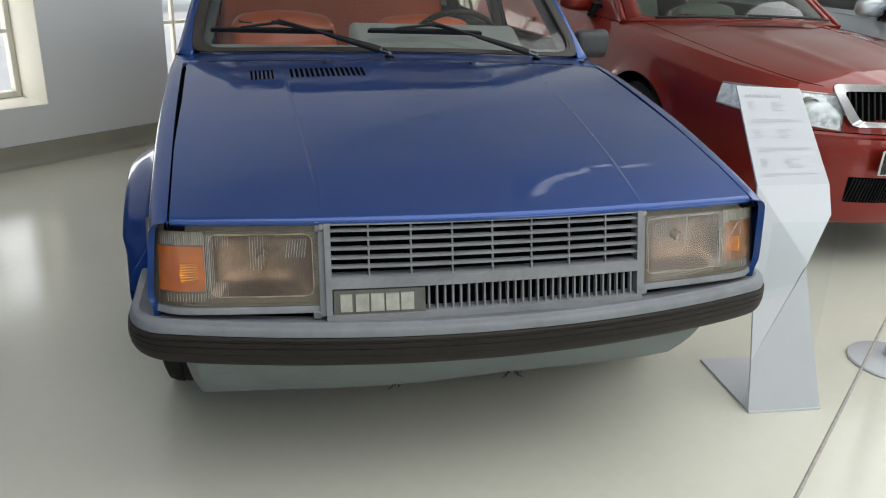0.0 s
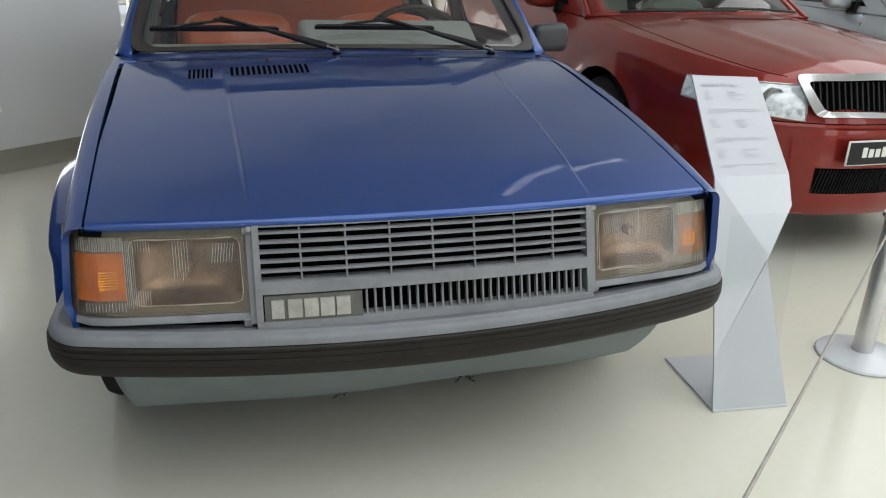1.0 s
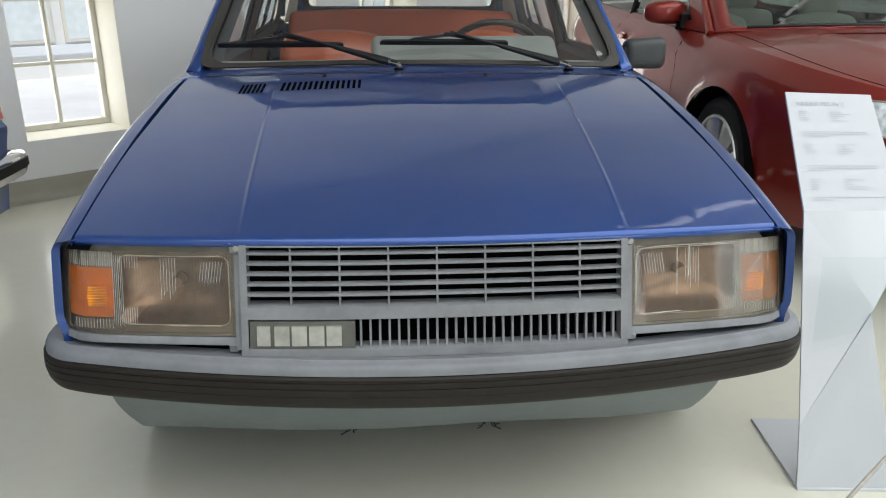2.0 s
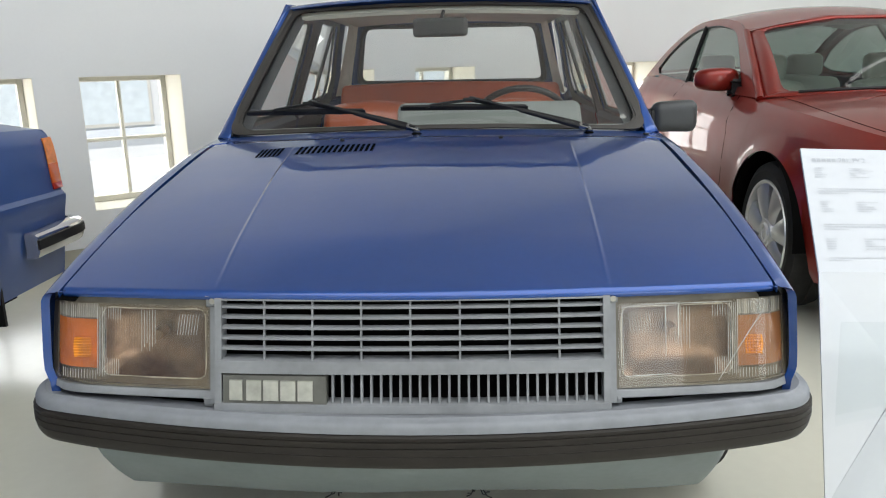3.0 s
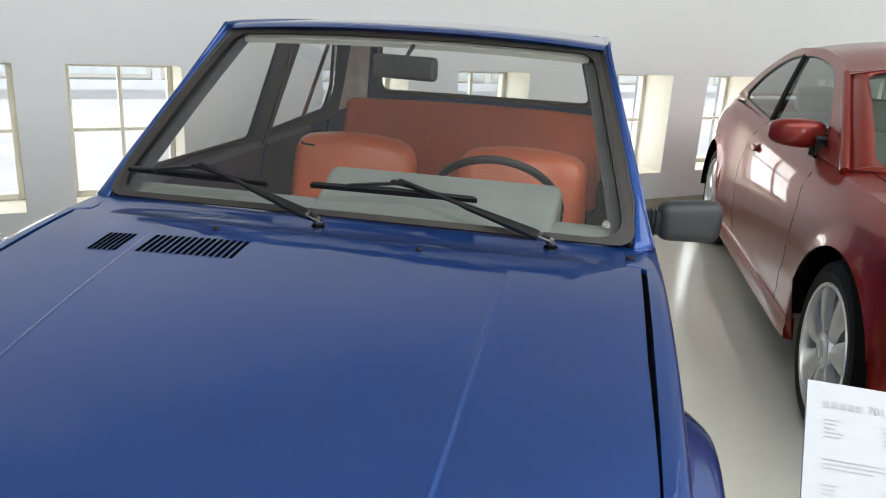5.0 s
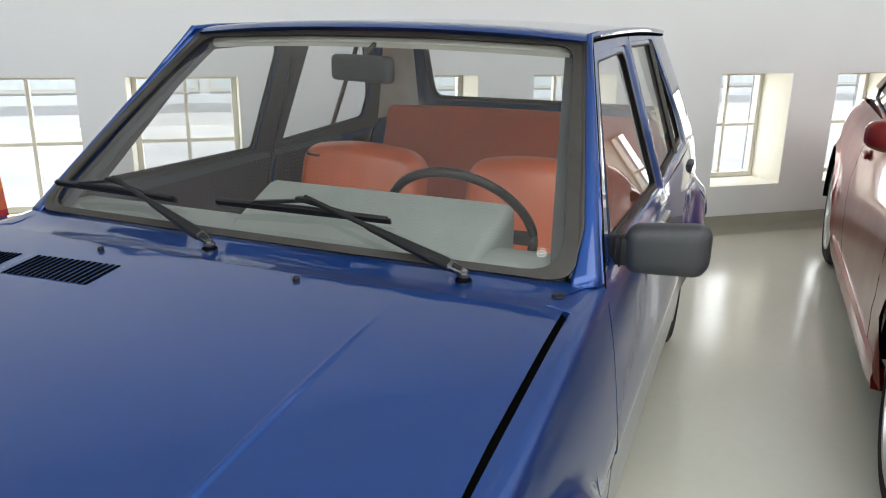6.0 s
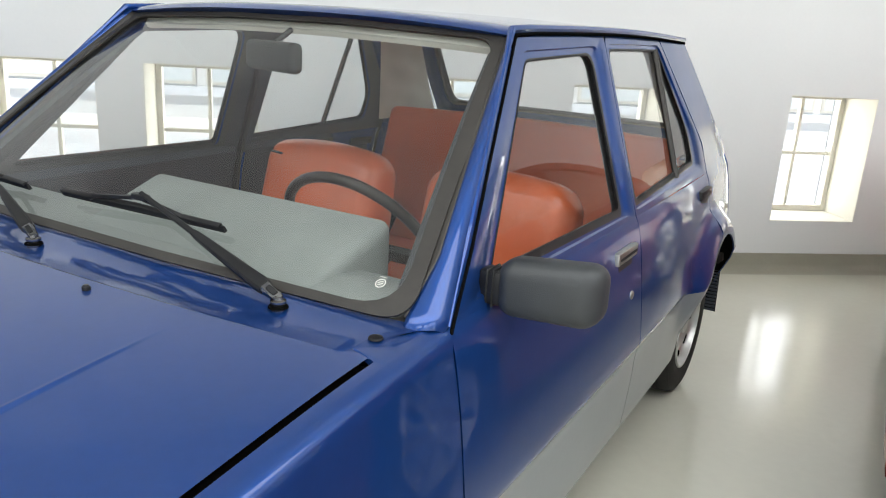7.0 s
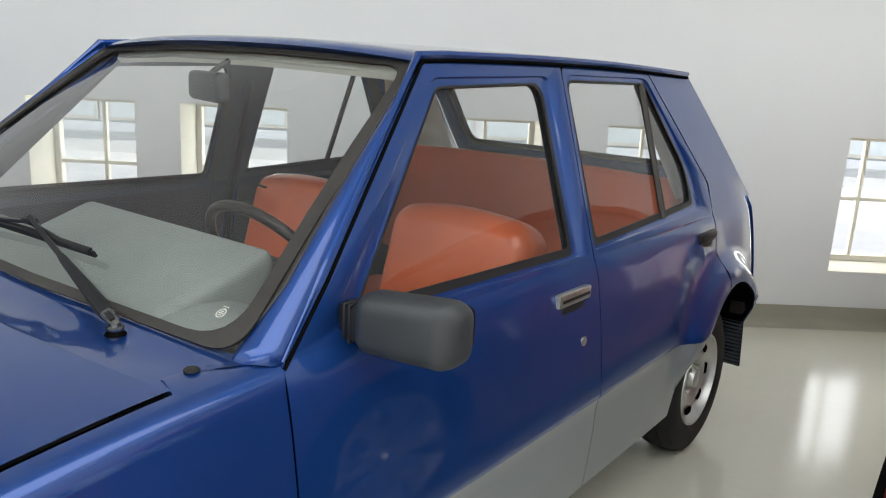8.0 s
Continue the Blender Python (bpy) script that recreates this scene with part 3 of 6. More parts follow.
def rise(y0, y1, n, *extra):
    return sorted({round(v, 5) for v in span(y0, y1, n)} | {e for e in extra if y0 < e < y1})


car = thing("hatchback_car", pose(0, 0, 0), "dark blue angular five-door hatchback with grey bumpers on the museum floor", "car")

# bonnet with two raised ribs
b = bm_new()


def hood_f(u, v):
    y0 = 0.066 + 0.048 * u * u
    y = lerp(y0, 1.078 + 0.075 * u * u, v)
    x = u * (smooth1(GAP_X, y) - 0.004 - 0.0085 * max(0.0, min(1.0, (y - 0.45) / 0.3)))
    z = top_z(x, y)
    d = min(1.0, (y - y0) / 0.011)
    return Vector((x, y, z - 0.011 * (1 - math.sqrt(max(0.0, 1 - (1 - d) ** 2)))))


hv = [0, 0.0002, 0.0006, 0.0012, 0.0022, 0.0035, 0.005, 0.007, 0.009, 0.0115, 0.016, 0.024] + span(0.04, 1, 52)
us = sorted(set(span(-1, 1, 72)) | {s * lerp(0.515, 0.608, k / 40) for s in (-1, 1) for k in range(41)})
add_grid(b, us, hv, hood_f)
add_grid(b, us, [0, 1], lambda u, v: hood_f(u, 0) + Vector((0, 0.003 * v, -0.005 * v)))
hood = part("hood", b, M_BLUE, car, "dark blue bonnet with two raised creases")
# air slots in the bonnet, set in slanting rows
def hood_point(x, y, dz=0.0):
    return Vector((x, y, top_z(x, y) + dz))


# near-black raised blocks give the slots the shade of openings
for x0, x1, n in ((-0.528, -0.452, 6), (-0.407, -0.166, 15)):
    for i in range(n):
        b = bm_new()
        xa = lerp(x0, x1, (i + 0.15) / n)
        w = (x1 - x0) / n * 0.52
        q = []
        for k in range(4):
            yy = lerp(0.902, 0.996, k / 3)
            xk = xa
            q.append([b.verts.new(hood_point(xx, yy, dz)) for xx, dz in ((xk, -0.002), (xk, 0.0015), (xk + w, 0.0015), (xk + w, -0.002))])
        for k in range(3):
            for j in range(3):
                b.faces.new((q[k][j], q[k][j + 1], q[k + 1][j + 1], q[k + 1][j]))
        part("vent_slot", b, M_DARK, hood, smooth=False)
for x, y in ((0.216, 1.055), (-0.285, 1.055)):
    b = bm_new()
    add_lathe(b, [(0, 0.001), (0, 0.007), (0.006, 0.007), (0.009, 0.004), (0.009, 0.0)], 12, hood_point(x, y), "Z")
    part("washer_jet", b, M_BLACK, hood)

# scuttle in front of the screen
b = bm_new()


def screen_base(a):
    y = 1.195 + 0.075 * a * a
    x = a * 0.712
    return Vector((x, y, top_z(min(0.7, abs(x)), y) + 0.004))


def cowl_f(u, v):
    y0 = 1.0792 + 0.075 * u * u
    p1 = screen_base(u)
    x = lerp(u * (smooth1(GAP_X, y0) - 0.004), p1.x, v)
    y = lerp(y0, p1.y + 0.012, v)
    dip = -0.006 * math.sin(math.pi * min(1, v * 1.2)) * (1 - abs(u) ** 6)
    return Vector((x, y, lerp(top_z(x, y0), p1.z, v) + dip + math.sin(math.pi * min(1.0, v)) * (0.00025 * math.sin(11 * u + 5 * v) + 0.00012 * math.sin(23 * u - 7 * v))))


add_grid(b, span(-1, 1, 96), span(0, 1, 14), cowl_f)
cowl = part("scuttle_panel", b, M_BLUE, car)
b = bm_new()
add_lathe(b, [(0, 0.001), (0.001, 0.012), (0.004, 0.011), (0.005, 0.0)], 14, (0.702, 1.205, top_z(0.70, 1.205) + 0.0025), "Z")
part("plug", b, M_BLACK, cowl)

# front wings
for sg in (-1, 1):
    b = bm_new()
    ys = rise(0.105, 1.3145, 56, 1.151, 1.154, 1.158, 1.162, *[FW + q * 0.35 + e for q in (-1, 1) for e in (-0.004, -0.0005, 0.0005, 0.004)])

    def wing(y, v):
        ze, xg = smooth1(HOOD_EDGE, y), smooth1(GAP_X, y)
        top = ze - 0.045
        if v < 1:
            t = max(0.0, min(1.0, (y - 1.152) / 0.010))
            xi = lerp(0.690, 0.735, max(0.0, min(1.0, (y - 1.20) / 0.06)))
            p = [(lerp(xg, xi, t), lerp(ze - 0.012, top_z(xi, y) + 0.0006, t)), (lerp(xg + 0.0015, xi + 0.012, t), lerp(ze - 0.001, top_z(xi, y) + 0.0012, t)), (lerp(xg, body_x(y, top), 0.4), ze - 0.0018), (body_x(y, top) - 0.015, ze - 0.0045), (body_x(y, top) - 0.008, ze - 0.0105), (body_x(y, top) - 0.0032, ze - 0.020), (body_x(y, top), top)][int(round(v * 6))]
            return Vector((sg * p[0], y, p[1]))
        z = lerp(top, sill_z(y), (v - 1) ** 0.8)
        return side(sg)(y, z)
    add_grid(b, ys, [k / 6 for k in range(7)] + [1 + k / 16 for k in range(1, 17)], wing)
    # front edge returns behind the lamp
    add_grid(b, [0, 1], [k / 6 for k in range(1, 7)] + [1 + k / 16 for k in range(1, 17)], lambda u, v: wing(0.105, v) + Vector((-sg * 0.012 * u, 0.01 * u, 0)))
    w = part("front_wing", b, M_BLUE, car, thick=0.0015)
    # inner wheel well and arch lip
    b = bm_new()
    add_grid(b, span(0, math.pi, 20), [0, 1], lambda t, v: Vector((sg * lerp(0.50, side(1)(FW + 0.35 * math.cos(t), AXLE + 0.35 * math.sin(t)).x - 0.004, v), FW + 0.35 * math.cos(t), AXLE + 0.35 * math.sin(t))))
    part("wheel_well", b, M_DARK, car)
    b = bm_new()
    add_grid(b, span(0, math.pi, 20), [0, 1], lambda t, v: Vector((sg * lerp(0.50, side(1)(RW + 0.395 * math.cos(t), AXLE + 0.395 * math.sin(t)).x - 0.004, v), RW + 0.395 * math.cos(t), AXLE + 0.395 * math.sin(t))))
    part("wheel_well", b, M_DARK, car)

# doors: skin, window frame and glass
FD_OUT = round_loop([(1.325, 0.925), (1.80, 1.384), (2.366, 1.398), (2.341, 0.925)], [0.01, 0.05, 0.03, 0.01])
FD_IN = round_loop([(1.485, 0.955), (1.843, 1.335), (2.264, 1.350), (2.247, 0.944)], [0.02, 0.02, 0.05, 0.02])
RD_OUT = round_loop([(2.345, 0.925), (2.370, 1.399), (2.905, 1.402), (3.272, 1.03), (3.262, 0.925)], [0.01, 0.03, 0.04, 0.05, 0.01])
RD_IN = round_loop([(2.366, 0.947), (2.396, 1.360), (2.893, 1.360), (3.098, 1.09), (3.098, 0.976)], [0.02, 0.03, 0.02, 0.06, 0.03])


def off(f, d):
    return lambda y, z: f(y, z) + Vector((-(1 if f(y, z).x > 0 else -1) * d, 0, 0))


for sg in (-1, 1):
    f = side(sg)
    for nm, y0, y1, lo, li in (("front_door", 1.318, 2.341, FD_OUT, FD_IN), ("rear_door", 2.345, 3.262, RD_OUT, RD_IN)):
        b = bm_new()
        ys = rise(y0, y1, 24, *[RW - 0.395 + e for e in (-0.0005, 0.0005, 0.004, 0.012)])
        add_grid(b, ys, [0.55, 0.557, 0.57, 0.6, 0.66, 0.72, 0.78, 0.83, 0.86, 0.885, 0.905, 0.925], lambda y, z: f(y, lerp(max(0.55, sill_z(y)), 0.925, (z - 0.55) / 0.375)))
        add_grid(b, ys, span(0, 1, 7), lambda y, v: f(y, lerp(min(sill_z(y), max(0.55, sill_z(y))), max(0.55, sill_z(y)), v)), 1)
        # outer band of the frame, then a step down to the glass
        mid = [(lerp(p[0], q[0], 0.58), lerp(p[1], q[1], 0.58)) for p, q in zip(lo, li)]
        low = [(lerp(p[0], q[0], 0.66), lerp(p[1], q[1], 0.66)) for p, q in zip(lo, li)]
        add_ring(b, lo, mid, f, 1)
        va, vb = [b.verts.new(f(*p)) for p in mid], [b.verts.new(off(f, 0.006)(*p)) for p in low]
        for k in range(len(va)):
            b.faces.new((va[k - 1], va[k], vb[k], vb[k - 1]))
        add_ring(b, low, li, off(f, 0.006), 1)
        # shut edges of the frame
        door = part(nm, b, [M_BLUE, M_SILL], car, thick=0.003)
        b = bm_new()
        cy_, cz_ = sum(q[0] for q in li) / len(li), sum(q[1] for q in li) / len(li)
        shrink = []
        for y, z in li:
            k = 0.008 if y < cy_ - 0.10 and z > 0.99 else 0.04
            shrink.append((lerp(y, cy_, k), lerp(z, cz_, 0.02 if z > cz_ else 0.085)))
        grow = [(lerp(p[0], sum(q[0] for q in li) / len(li), -0.006), lerp(p[1], sum(q[1] for q in li) / len(li), -0.008)) for p in li]
        add_ring(b, grow, shrink, off(f, 0.008), 1)
        part("window_rubber", b, M_BLACK, door, thick=0.008)
        b = bm_new()
        add_fill(b, grow, off(f, 0.013), 1, 4)
        part("pane", b, M_GLASS, door)
        # inner lining
        b = bm_new()
        add_grid(b, span(y0 + 0.02, min(y1 - 0.02, 2.88 if nm == "rear_door" else 9), 8), [0.3, 0.5, 0.7, 0.86, 0.915, 0.942], lambda y, z: Vector((sg * (body_x(y, z) - (0.055 if z < 0.92 else 0.022)), y, z)))
        part("door_lining", b, M_TRIM, door)
        inner = [(lerp(p[0], q[0], 0.1), lerp(p[1], q[1], 0.1)) for p, q in zip(lo, li)]
        b = bm_new()
        add_ring(b, inner, [(lerp(p[0], q[0], 1.05), lerp(p[1], q[1], 1.05)) for p, q in zip(lo, li)], off(f, 0.028), 1)
        part("frame_lining", b, M_PILLAR, door)
        if nm == "rear_door":
            b = bm_new()
            add_tube(b, [off(f, 0.006)(2.868, 1.362), off(f, 0.006)(2.853, 1.17), off(f, 0.006)(2.838, 0.962)], 0.010, 6)
            part("divider_bar", b, M_SEAL, door)
        hy = 2.122 if nm == "front_door" else 3.078
        hz = 0.854 if nm == "front_door" else 0.866
        b = bm_new()
        hx = sg * (body_x(hy + 0.08, hz) + 0.002)
        add_box(b, -0.012, 0.012, 0, 0.158, -0.016, 0.018, Matrix.Translation((hx, hy, hz)), 0.006, 2)
        handle = part("handle", b, M_DULLCHROME if nm == "front_door" else M_BLACK, door, "dull metal flap handle" if nm == "front_door" else "black flap handle")
        b = bm_new()
        add_box(b, -0.004, 0.006, 0.02, 0.135, -0.048, -0.016, Matrix.Translation((hx, hy, hz)), 0.004, 1)
        part("handle_recess", b, M_BLACK, door)
        b = bm_new()
        add_box(b, -0.0135, 0.0135, 0.012, 0.146, -0.003, 0.004, Matrix.Translation((hx, hy, hz)))
        part("handle_groove", b, M_BLACK, door)
        if nm == "front_door":
            b = bm_new()
            add_lathe(b, [(sg * -0.004, 0.0), (sg * -0.004, 0.012), (sg * 0.004, 0.012), (sg * 0.006, 0.009), (sg * 0.006, 0.0)], 14, (sg * body_x(2.247, 0.733), 2.247, 0.733), "X")
            part("lock", b, M_DULLCHROME, door)
# door mirror, on the driver's side only
b = bm_new()
vs = add_box(b, 0.778, 0.955, 1.442, 1.522, 0.911, 1.016, bevel=0.032, seg=6)
for v in vs:
    t = (v.co.x - 0.778) / 0.177
    v.co.y += 0.05 * t - 0.012 * math.sin(math.pi * t)
    v.co.z += 0.006 * t * (v.co.z - 0.963) / 0.05 - 0.001 * t
mirror = part("door_mirror", b, M_MIRROR, car, "dark grey plastic door mirror", sharp=60)
b = bm_new()
add_box(b, 0.742, 0.793, 1.452, 1.500, 0.926, 0.990, bevel=0.010, seg=2)
for k in range(2):
    add_box(b, 0.760 + 0.012 * k, 0.764 + 0.012 * k, 1.4495, 1.5025, 0.924, 0.9925, bevel=0.002, seg=1)
part("folding_stalk", b, M_BLACK, mirror)
b = bm_new()
add_fill(b, round_loop([(0.80, 0.926), (0.94, 0.924), (0.94, 1.002), (0.80, 1.002)], 0.018), lambda x, z: Vector((x, 1.526 + 0.29 * (x - 0.778), z)), 2, 2)
part("mirror_glass", b, M_CHROME, mirror)

# rear quarters with the C-pillars
for sg in (-1, 1):
    f = side(sg)
    b = bm_new()
    tail = [(0.42, 3.815), (0.6, 3.83), (0.93, 3.785), (0.945, 3.77)]

    def quarter(u, v):
        y0 = 3.269
        z_top = 0.945
        y = lerp(y0, curve1(tail, 0.7), u)
        zb = sill_z(y)
        z = lerp(zb, z_top, v)
        ye = curve1(tail, z)
        y = lerp(y0, ye, u)
        p = f(y, z)
        r = max(0.0, (y - (ye - 0.09)) / 0.09)
        p.x -= sg * 0.05 * r ** 3
        return p
    add_grid(b, sorted(set(span(0, 1, 40)) | {0.96, 0.985}), span(0, 1, 14), quarter)
    pil = [(2.911, 1.404), (3.26, 1.408), (3.77, 0.945), (3.269, 0.945), (3.279, 1.033)]
    add_ring(b, pil, [(lerp(p[0], 3.34, 0.6), lerp(p[1], 1.13, 0.6)) for p in pil], lambda y, z: f(y, z) + Vector((0, 0, 0)), 8)
    add_fill(b, [(lerp(p[0], 3.34, 0.6), lerp(p[1], 1.13, 0.6)) for p in pil], f, 8, 3)
    q = part("rear_quarter", b, M_BLUE, car, thick=0.003)
    b = bm_new()
    def trim(u, v):
        y = lerp(lerp(3.14, 2.95, v), lerp(3.60, 3.22, v), u)
        z = lerp(0.98, 1.378, v)
        return Vector((sg * (body_x(y, z) - 0.075 - 0.006 * math.sin(v * 23 + 3 * u) * math.sin(math.pi * u) * 0.6 - 0.003 * math.sin(u * 11 + 4 * v)), y, z))
    add_grid(b, span(0, 1, 24), span(0, 1, 60), trim)
    part("pillar_trim", b, M_LINER, q, "pale pleated pillar trim")
    # combined tail lamp
    b = bm_new()
    add_box(b, sg * 0.42, sg * 0.70, 3.80, 3.85, 0.60, 0.88, bevel=0.012, seg=2)
    part("tail_lamp", b, M_REDLENS, q)

# tailgate with the rear window
b = bm_new()
GATE = [(1.408, 3.26), (0.945, 3.77), (0.9, 3.80), (0.6, 3.833), (0.44, 3.818)]


def gate(a, z):
    y = curve1(sorted(GATE), z)
    x = a * (body_x(y, z) - 0.006)
    return Vector((x, y + 0.03 * (1 - a * a), z))


G_OUT = [(-1, 0.945), (-1, 1.408), (1, 1.408), (1, 0.945)]
G_IN = round_loop([(-0.868, 1.036), (-0.85, 1.375), (0.85, 1.375), (0.868, 1.036)], [0.06] * 4, 4)
add_ring(b, round_loop(G_OUT, 0.005, 4), G_IN, gate, 3)
add_grid(b, span(-1, 1, 20), span(0.44, 0.945, 10), gate)
tailgate = part("tailgate", b, M_BLUE, car, thick=0.004)
b = bm_new()
add_fill(b, G_IN, gate, 2, 4)
part("rear_window", b, M_GLASS, tailgate)
b = bm_new()
add_ring(b, [(p[0] * 1.02, lerp(p[1], 1.2, -0.04)) for p in G_IN], [(p[0] * 0.965, lerp(p[1], 1.2, 0.07)) for p in G_IN], lambda a, z: gate(a, z) + Vector((0, -0.004, 0)), 2)
part("rear_rubber", b, M_SEAL, tailgate, thick=0.012)

# roof with drip rails
b = bm_new()


def roof_f(u, v):
    y = lerp(1.768 + 0.04 * u * u, 3.268 - 0.02 * u * u, v)
    hw = body_x(y, 1.395) - 0.002
    e = abs(u)
    z = 1.398 + 0.012 * math.sin(math.pi * min(1, max(0, v))) + 0.026 * (1 - e ** 2.4)
    if v < 0.03:
        z -= 0.014 * (1 - v / 0.03) ** 2
    return Vector((u * hw, y, z))


us = sorted(set(span(-1, 1, 36)) | {-0.99, -0.97, 0.97, 0.99})
add_grid(b, us, [0, 0.006, 0.014, 0.03] + span(0.06, 1, 24), roof_f)
add_grid(b, us, [0, 1], lambda u, v: roof_f(u, 0) + Vector((0, 0.03 * v, -0.012 * v)))
roof = part("roof", b, M_BLUE, car, "dark blue roof with raised drip rails", thick=0.002)
for sg in (-1, 1):
    b = bm_new()
    pts = []
    for k in range(14):
        t = k / 13
        y, z = lerp(1.324, 1.80, t), lerp(0.922, 1.392, t)
        pts.append(Vector((sg * (body_x(y, z) + 0.000), y - 0.004, z + 0.004)))
    for k in range(1, 16):
        y = lerp(1.80, 3.262, k / 15)
        pts.append(Vector((sg * (body_x(y, 1.398) + 0.006), y, 1.399 + 0.012 * math.sin(math.pi * (y - 1.78) / 1.485))))
    add_tube(b, pts, [0.003] * 3 + [0.006] * 10 + [0.009] * 16, 7)
    part("drip_rail", b, M_BLUE, roof)
    b = bm_new()
    add_tube(b, [p + Vector((sg * 0.003, 0.012 * min(1.0, i / 3) if i < 14 else 0, -0.011)) for i, p in enumerate(pts)], 0.005, 5)
    part("drip_seal", b, M_DARK, roof)
b = bm_new()
add_grid(b, span(-0.95, 0.95, 12), span(0.03, 0.97, 12), lambda u, v: roof_f(u, v) + Vector((0, 0.02, -0.035)))
part("headliner", b, M_LINER, roof)

# windscreen: glass, rubber, pillars
TOPZ = 1.392


def screen(a, v):
    p0 = screen_base(a)
    p1 = Vector((a * 0.578, 1.783 + 0.04 * a * a, TOPZ - 0.016 * a * a))
    p = p0.lerp(p1, v)
    n = Vector((0, -0.52, 0.85))
    return p + n * (0.016 * math.sin(math.pi * v) * (1 - 0.5 * a * a))


S_OUT = round_loop([(-1.014, 0.0), (-1.026, 1.004), (1.026, 1.004), (1.014, 0.0)], [0.09, 0.06, 0.06, 0.09], 6)
S_MID = round_loop([(-0.985, 0.018), (-0.982, 0.985), (0.982, 0.985), (0.985, 0.018)], [0.10, 0.08, 0.08, 0.10], 6)
S_IN = round_loop([(-0.976, 0.026), (-0.974, 0.978), (0.974, 0.978), (0.976, 0.026)], [0.12, 0.08, 0.08, 0.12], 6)
b = bm_new()
add_fill(b, S_MID, screen, 3, 8)
windscreen = part("windscreen", b, M_SCREEN, car, "clear dusty windscreen in a black rubber")
b = bm_new()
add_ring(b, S_OUT, S_MID, lambda a, v: screen(a, v) + Vector((0, -0.004, 0.005)), 3)
add_ring(b, S_MID, S_IN, lambda a, v: screen(a, v) + Vector((0, -0.003, 0.004)), 3)
part("screen_rubber", b, M_SEAL, windscreen, thick=0.005)
for sg in (-1, 1):
    b = bm_new()

    def pillar(t, u):
        q = screen(sg * 0.998, t)
        y, z = lerp(1.322, 1.797, t), lerp(0.928, 1.386, t)
        r = Vector((sg * (body_x(y, z) + 0.001), y, z))
        return q.lerp(r, u) + Vector((sg * 0.72, -0.42, 0.55)) * 0.018 * math.sin(math.pi * u)

    def edge(t):
        """Where the rubber gives way to paint: it narrows to nothing at the foot."""
        return 0.27 * max(0.0, min(1.0, (t - 0.02) / 0.16))
    add_grid(b, span(-0.02, 1.0, 24), span(0, 1, 12), lambda t, u: pillar(t, lerp(edge(t), 1, u)))
    pill = part("a_pillar", b, M_BLUE, car, thick=0.002)
    b = bm_new()
    add_grid(b, span(0.02, 1.0, 24), span(0, 1, 5), lambda t, u: pillar(t, lerp(-0.04, edge(t), u)))
    part("pillar_rubber", b, M_SEAL, pill, "wide dark rubber along the windscreen", thick=0.003)
    b = bm_new()
    add_grid(b, span(0.0, 0.98, 10), span(0, 1, 4), lambda t, u: screen(sg * lerp(0.935, 0.998, u), t) + Vector((-sg * 0.006, 0.035, -0.012)))
    def lining2(t, u):
        y, z = lerp(1.322, 1.797, t), lerp(0.928, 1.386, t)
        q = screen(sg * 0.955, t) + Vector((-sg * 0.008, 0.036, -0.013))
        return q.lerp(Vector((sg * (body_x(y + 0.09, z) - 0.024), y + 0.085, z - 0.01)), u)
    add_grid(b, span(0.0, 0.98, 10), span(0, 1, 4), lining2)
    part("pillar_lining", b, M_PILLAR, car)
    # blue seal between wing top and pillar foot
    b = bm_new()
    add_fill(b, [(0.705, 1.205), (0.766, 1.315), (0.745, 1.335), (0.685, 1.26)], lambda x, y: Vector((sg * x, y, top_z(0.70, min(y, 1.29)) + 0.002)), 3, 2)
    part("pillar_foot", b, M_BLUE, car)
# small round inspection sticker on the glass
b = bm_new()
add_lathe(b, [(0, 0.0078), (0, 0.0096)], 18, (0, 0, 0), "Z")
for x0, x1, y0, y1 in ((-0.0055, 0.0055, -0.0008, 0.0008), (-0.0045, 0.0045, 0.003, 0.0042), (-0.004, 0.004, -0.0042, -0.003), (-0.008, 0.006, 0.0125, 0.0138)):
    add_box(b, x0, x1, y0, y1, 0.0, 0.0003)
tilt = Matrix.Translation(screen(0.915, 0.085) + Vector((0, -0.003, 0.004))) @ Matrix.Rotation(radians(33), 4, "X")
bmesh.ops.transform(b, matrix=tilt, verts=b.verts)
part("glass_mark", b, M_GLASSMARK, windscreen, smooth=False)

def flat_bar(bm, pts, ws, hs):
    """A tapering flat bar; half widths and half heights along it."""
    rows = []
    for k, p in enumerate(pts):
        d = (Vector(pts[min(k + 1, len(pts) - 1)]) - Vector(pts[max(k - 1, 0)])).normalized()
        a = d.cross(Vector((0, -0.5, 0.87))).normalized()
        up = a.cross(d).normalized()
        rows.append([bm.verts.new(Vector(p) + a * ws[k] * u + up * hs[k] * v) for u, v in ((-1, -1), (1, -1), (1, 0.5), (0.7, 1), (-0.7, 1), (-1, 0.5))])
    for k in range(len(rows) - 1):
        for q in range(6):
            bm.faces.new((rows[k][q], rows[k][(q + 1) % 6], rows[k + 1][(q + 1) % 6], rows[k + 1][q]))
    bm.faces.new(rows[0])
    bm.faces.new(rows[-1][::-1])


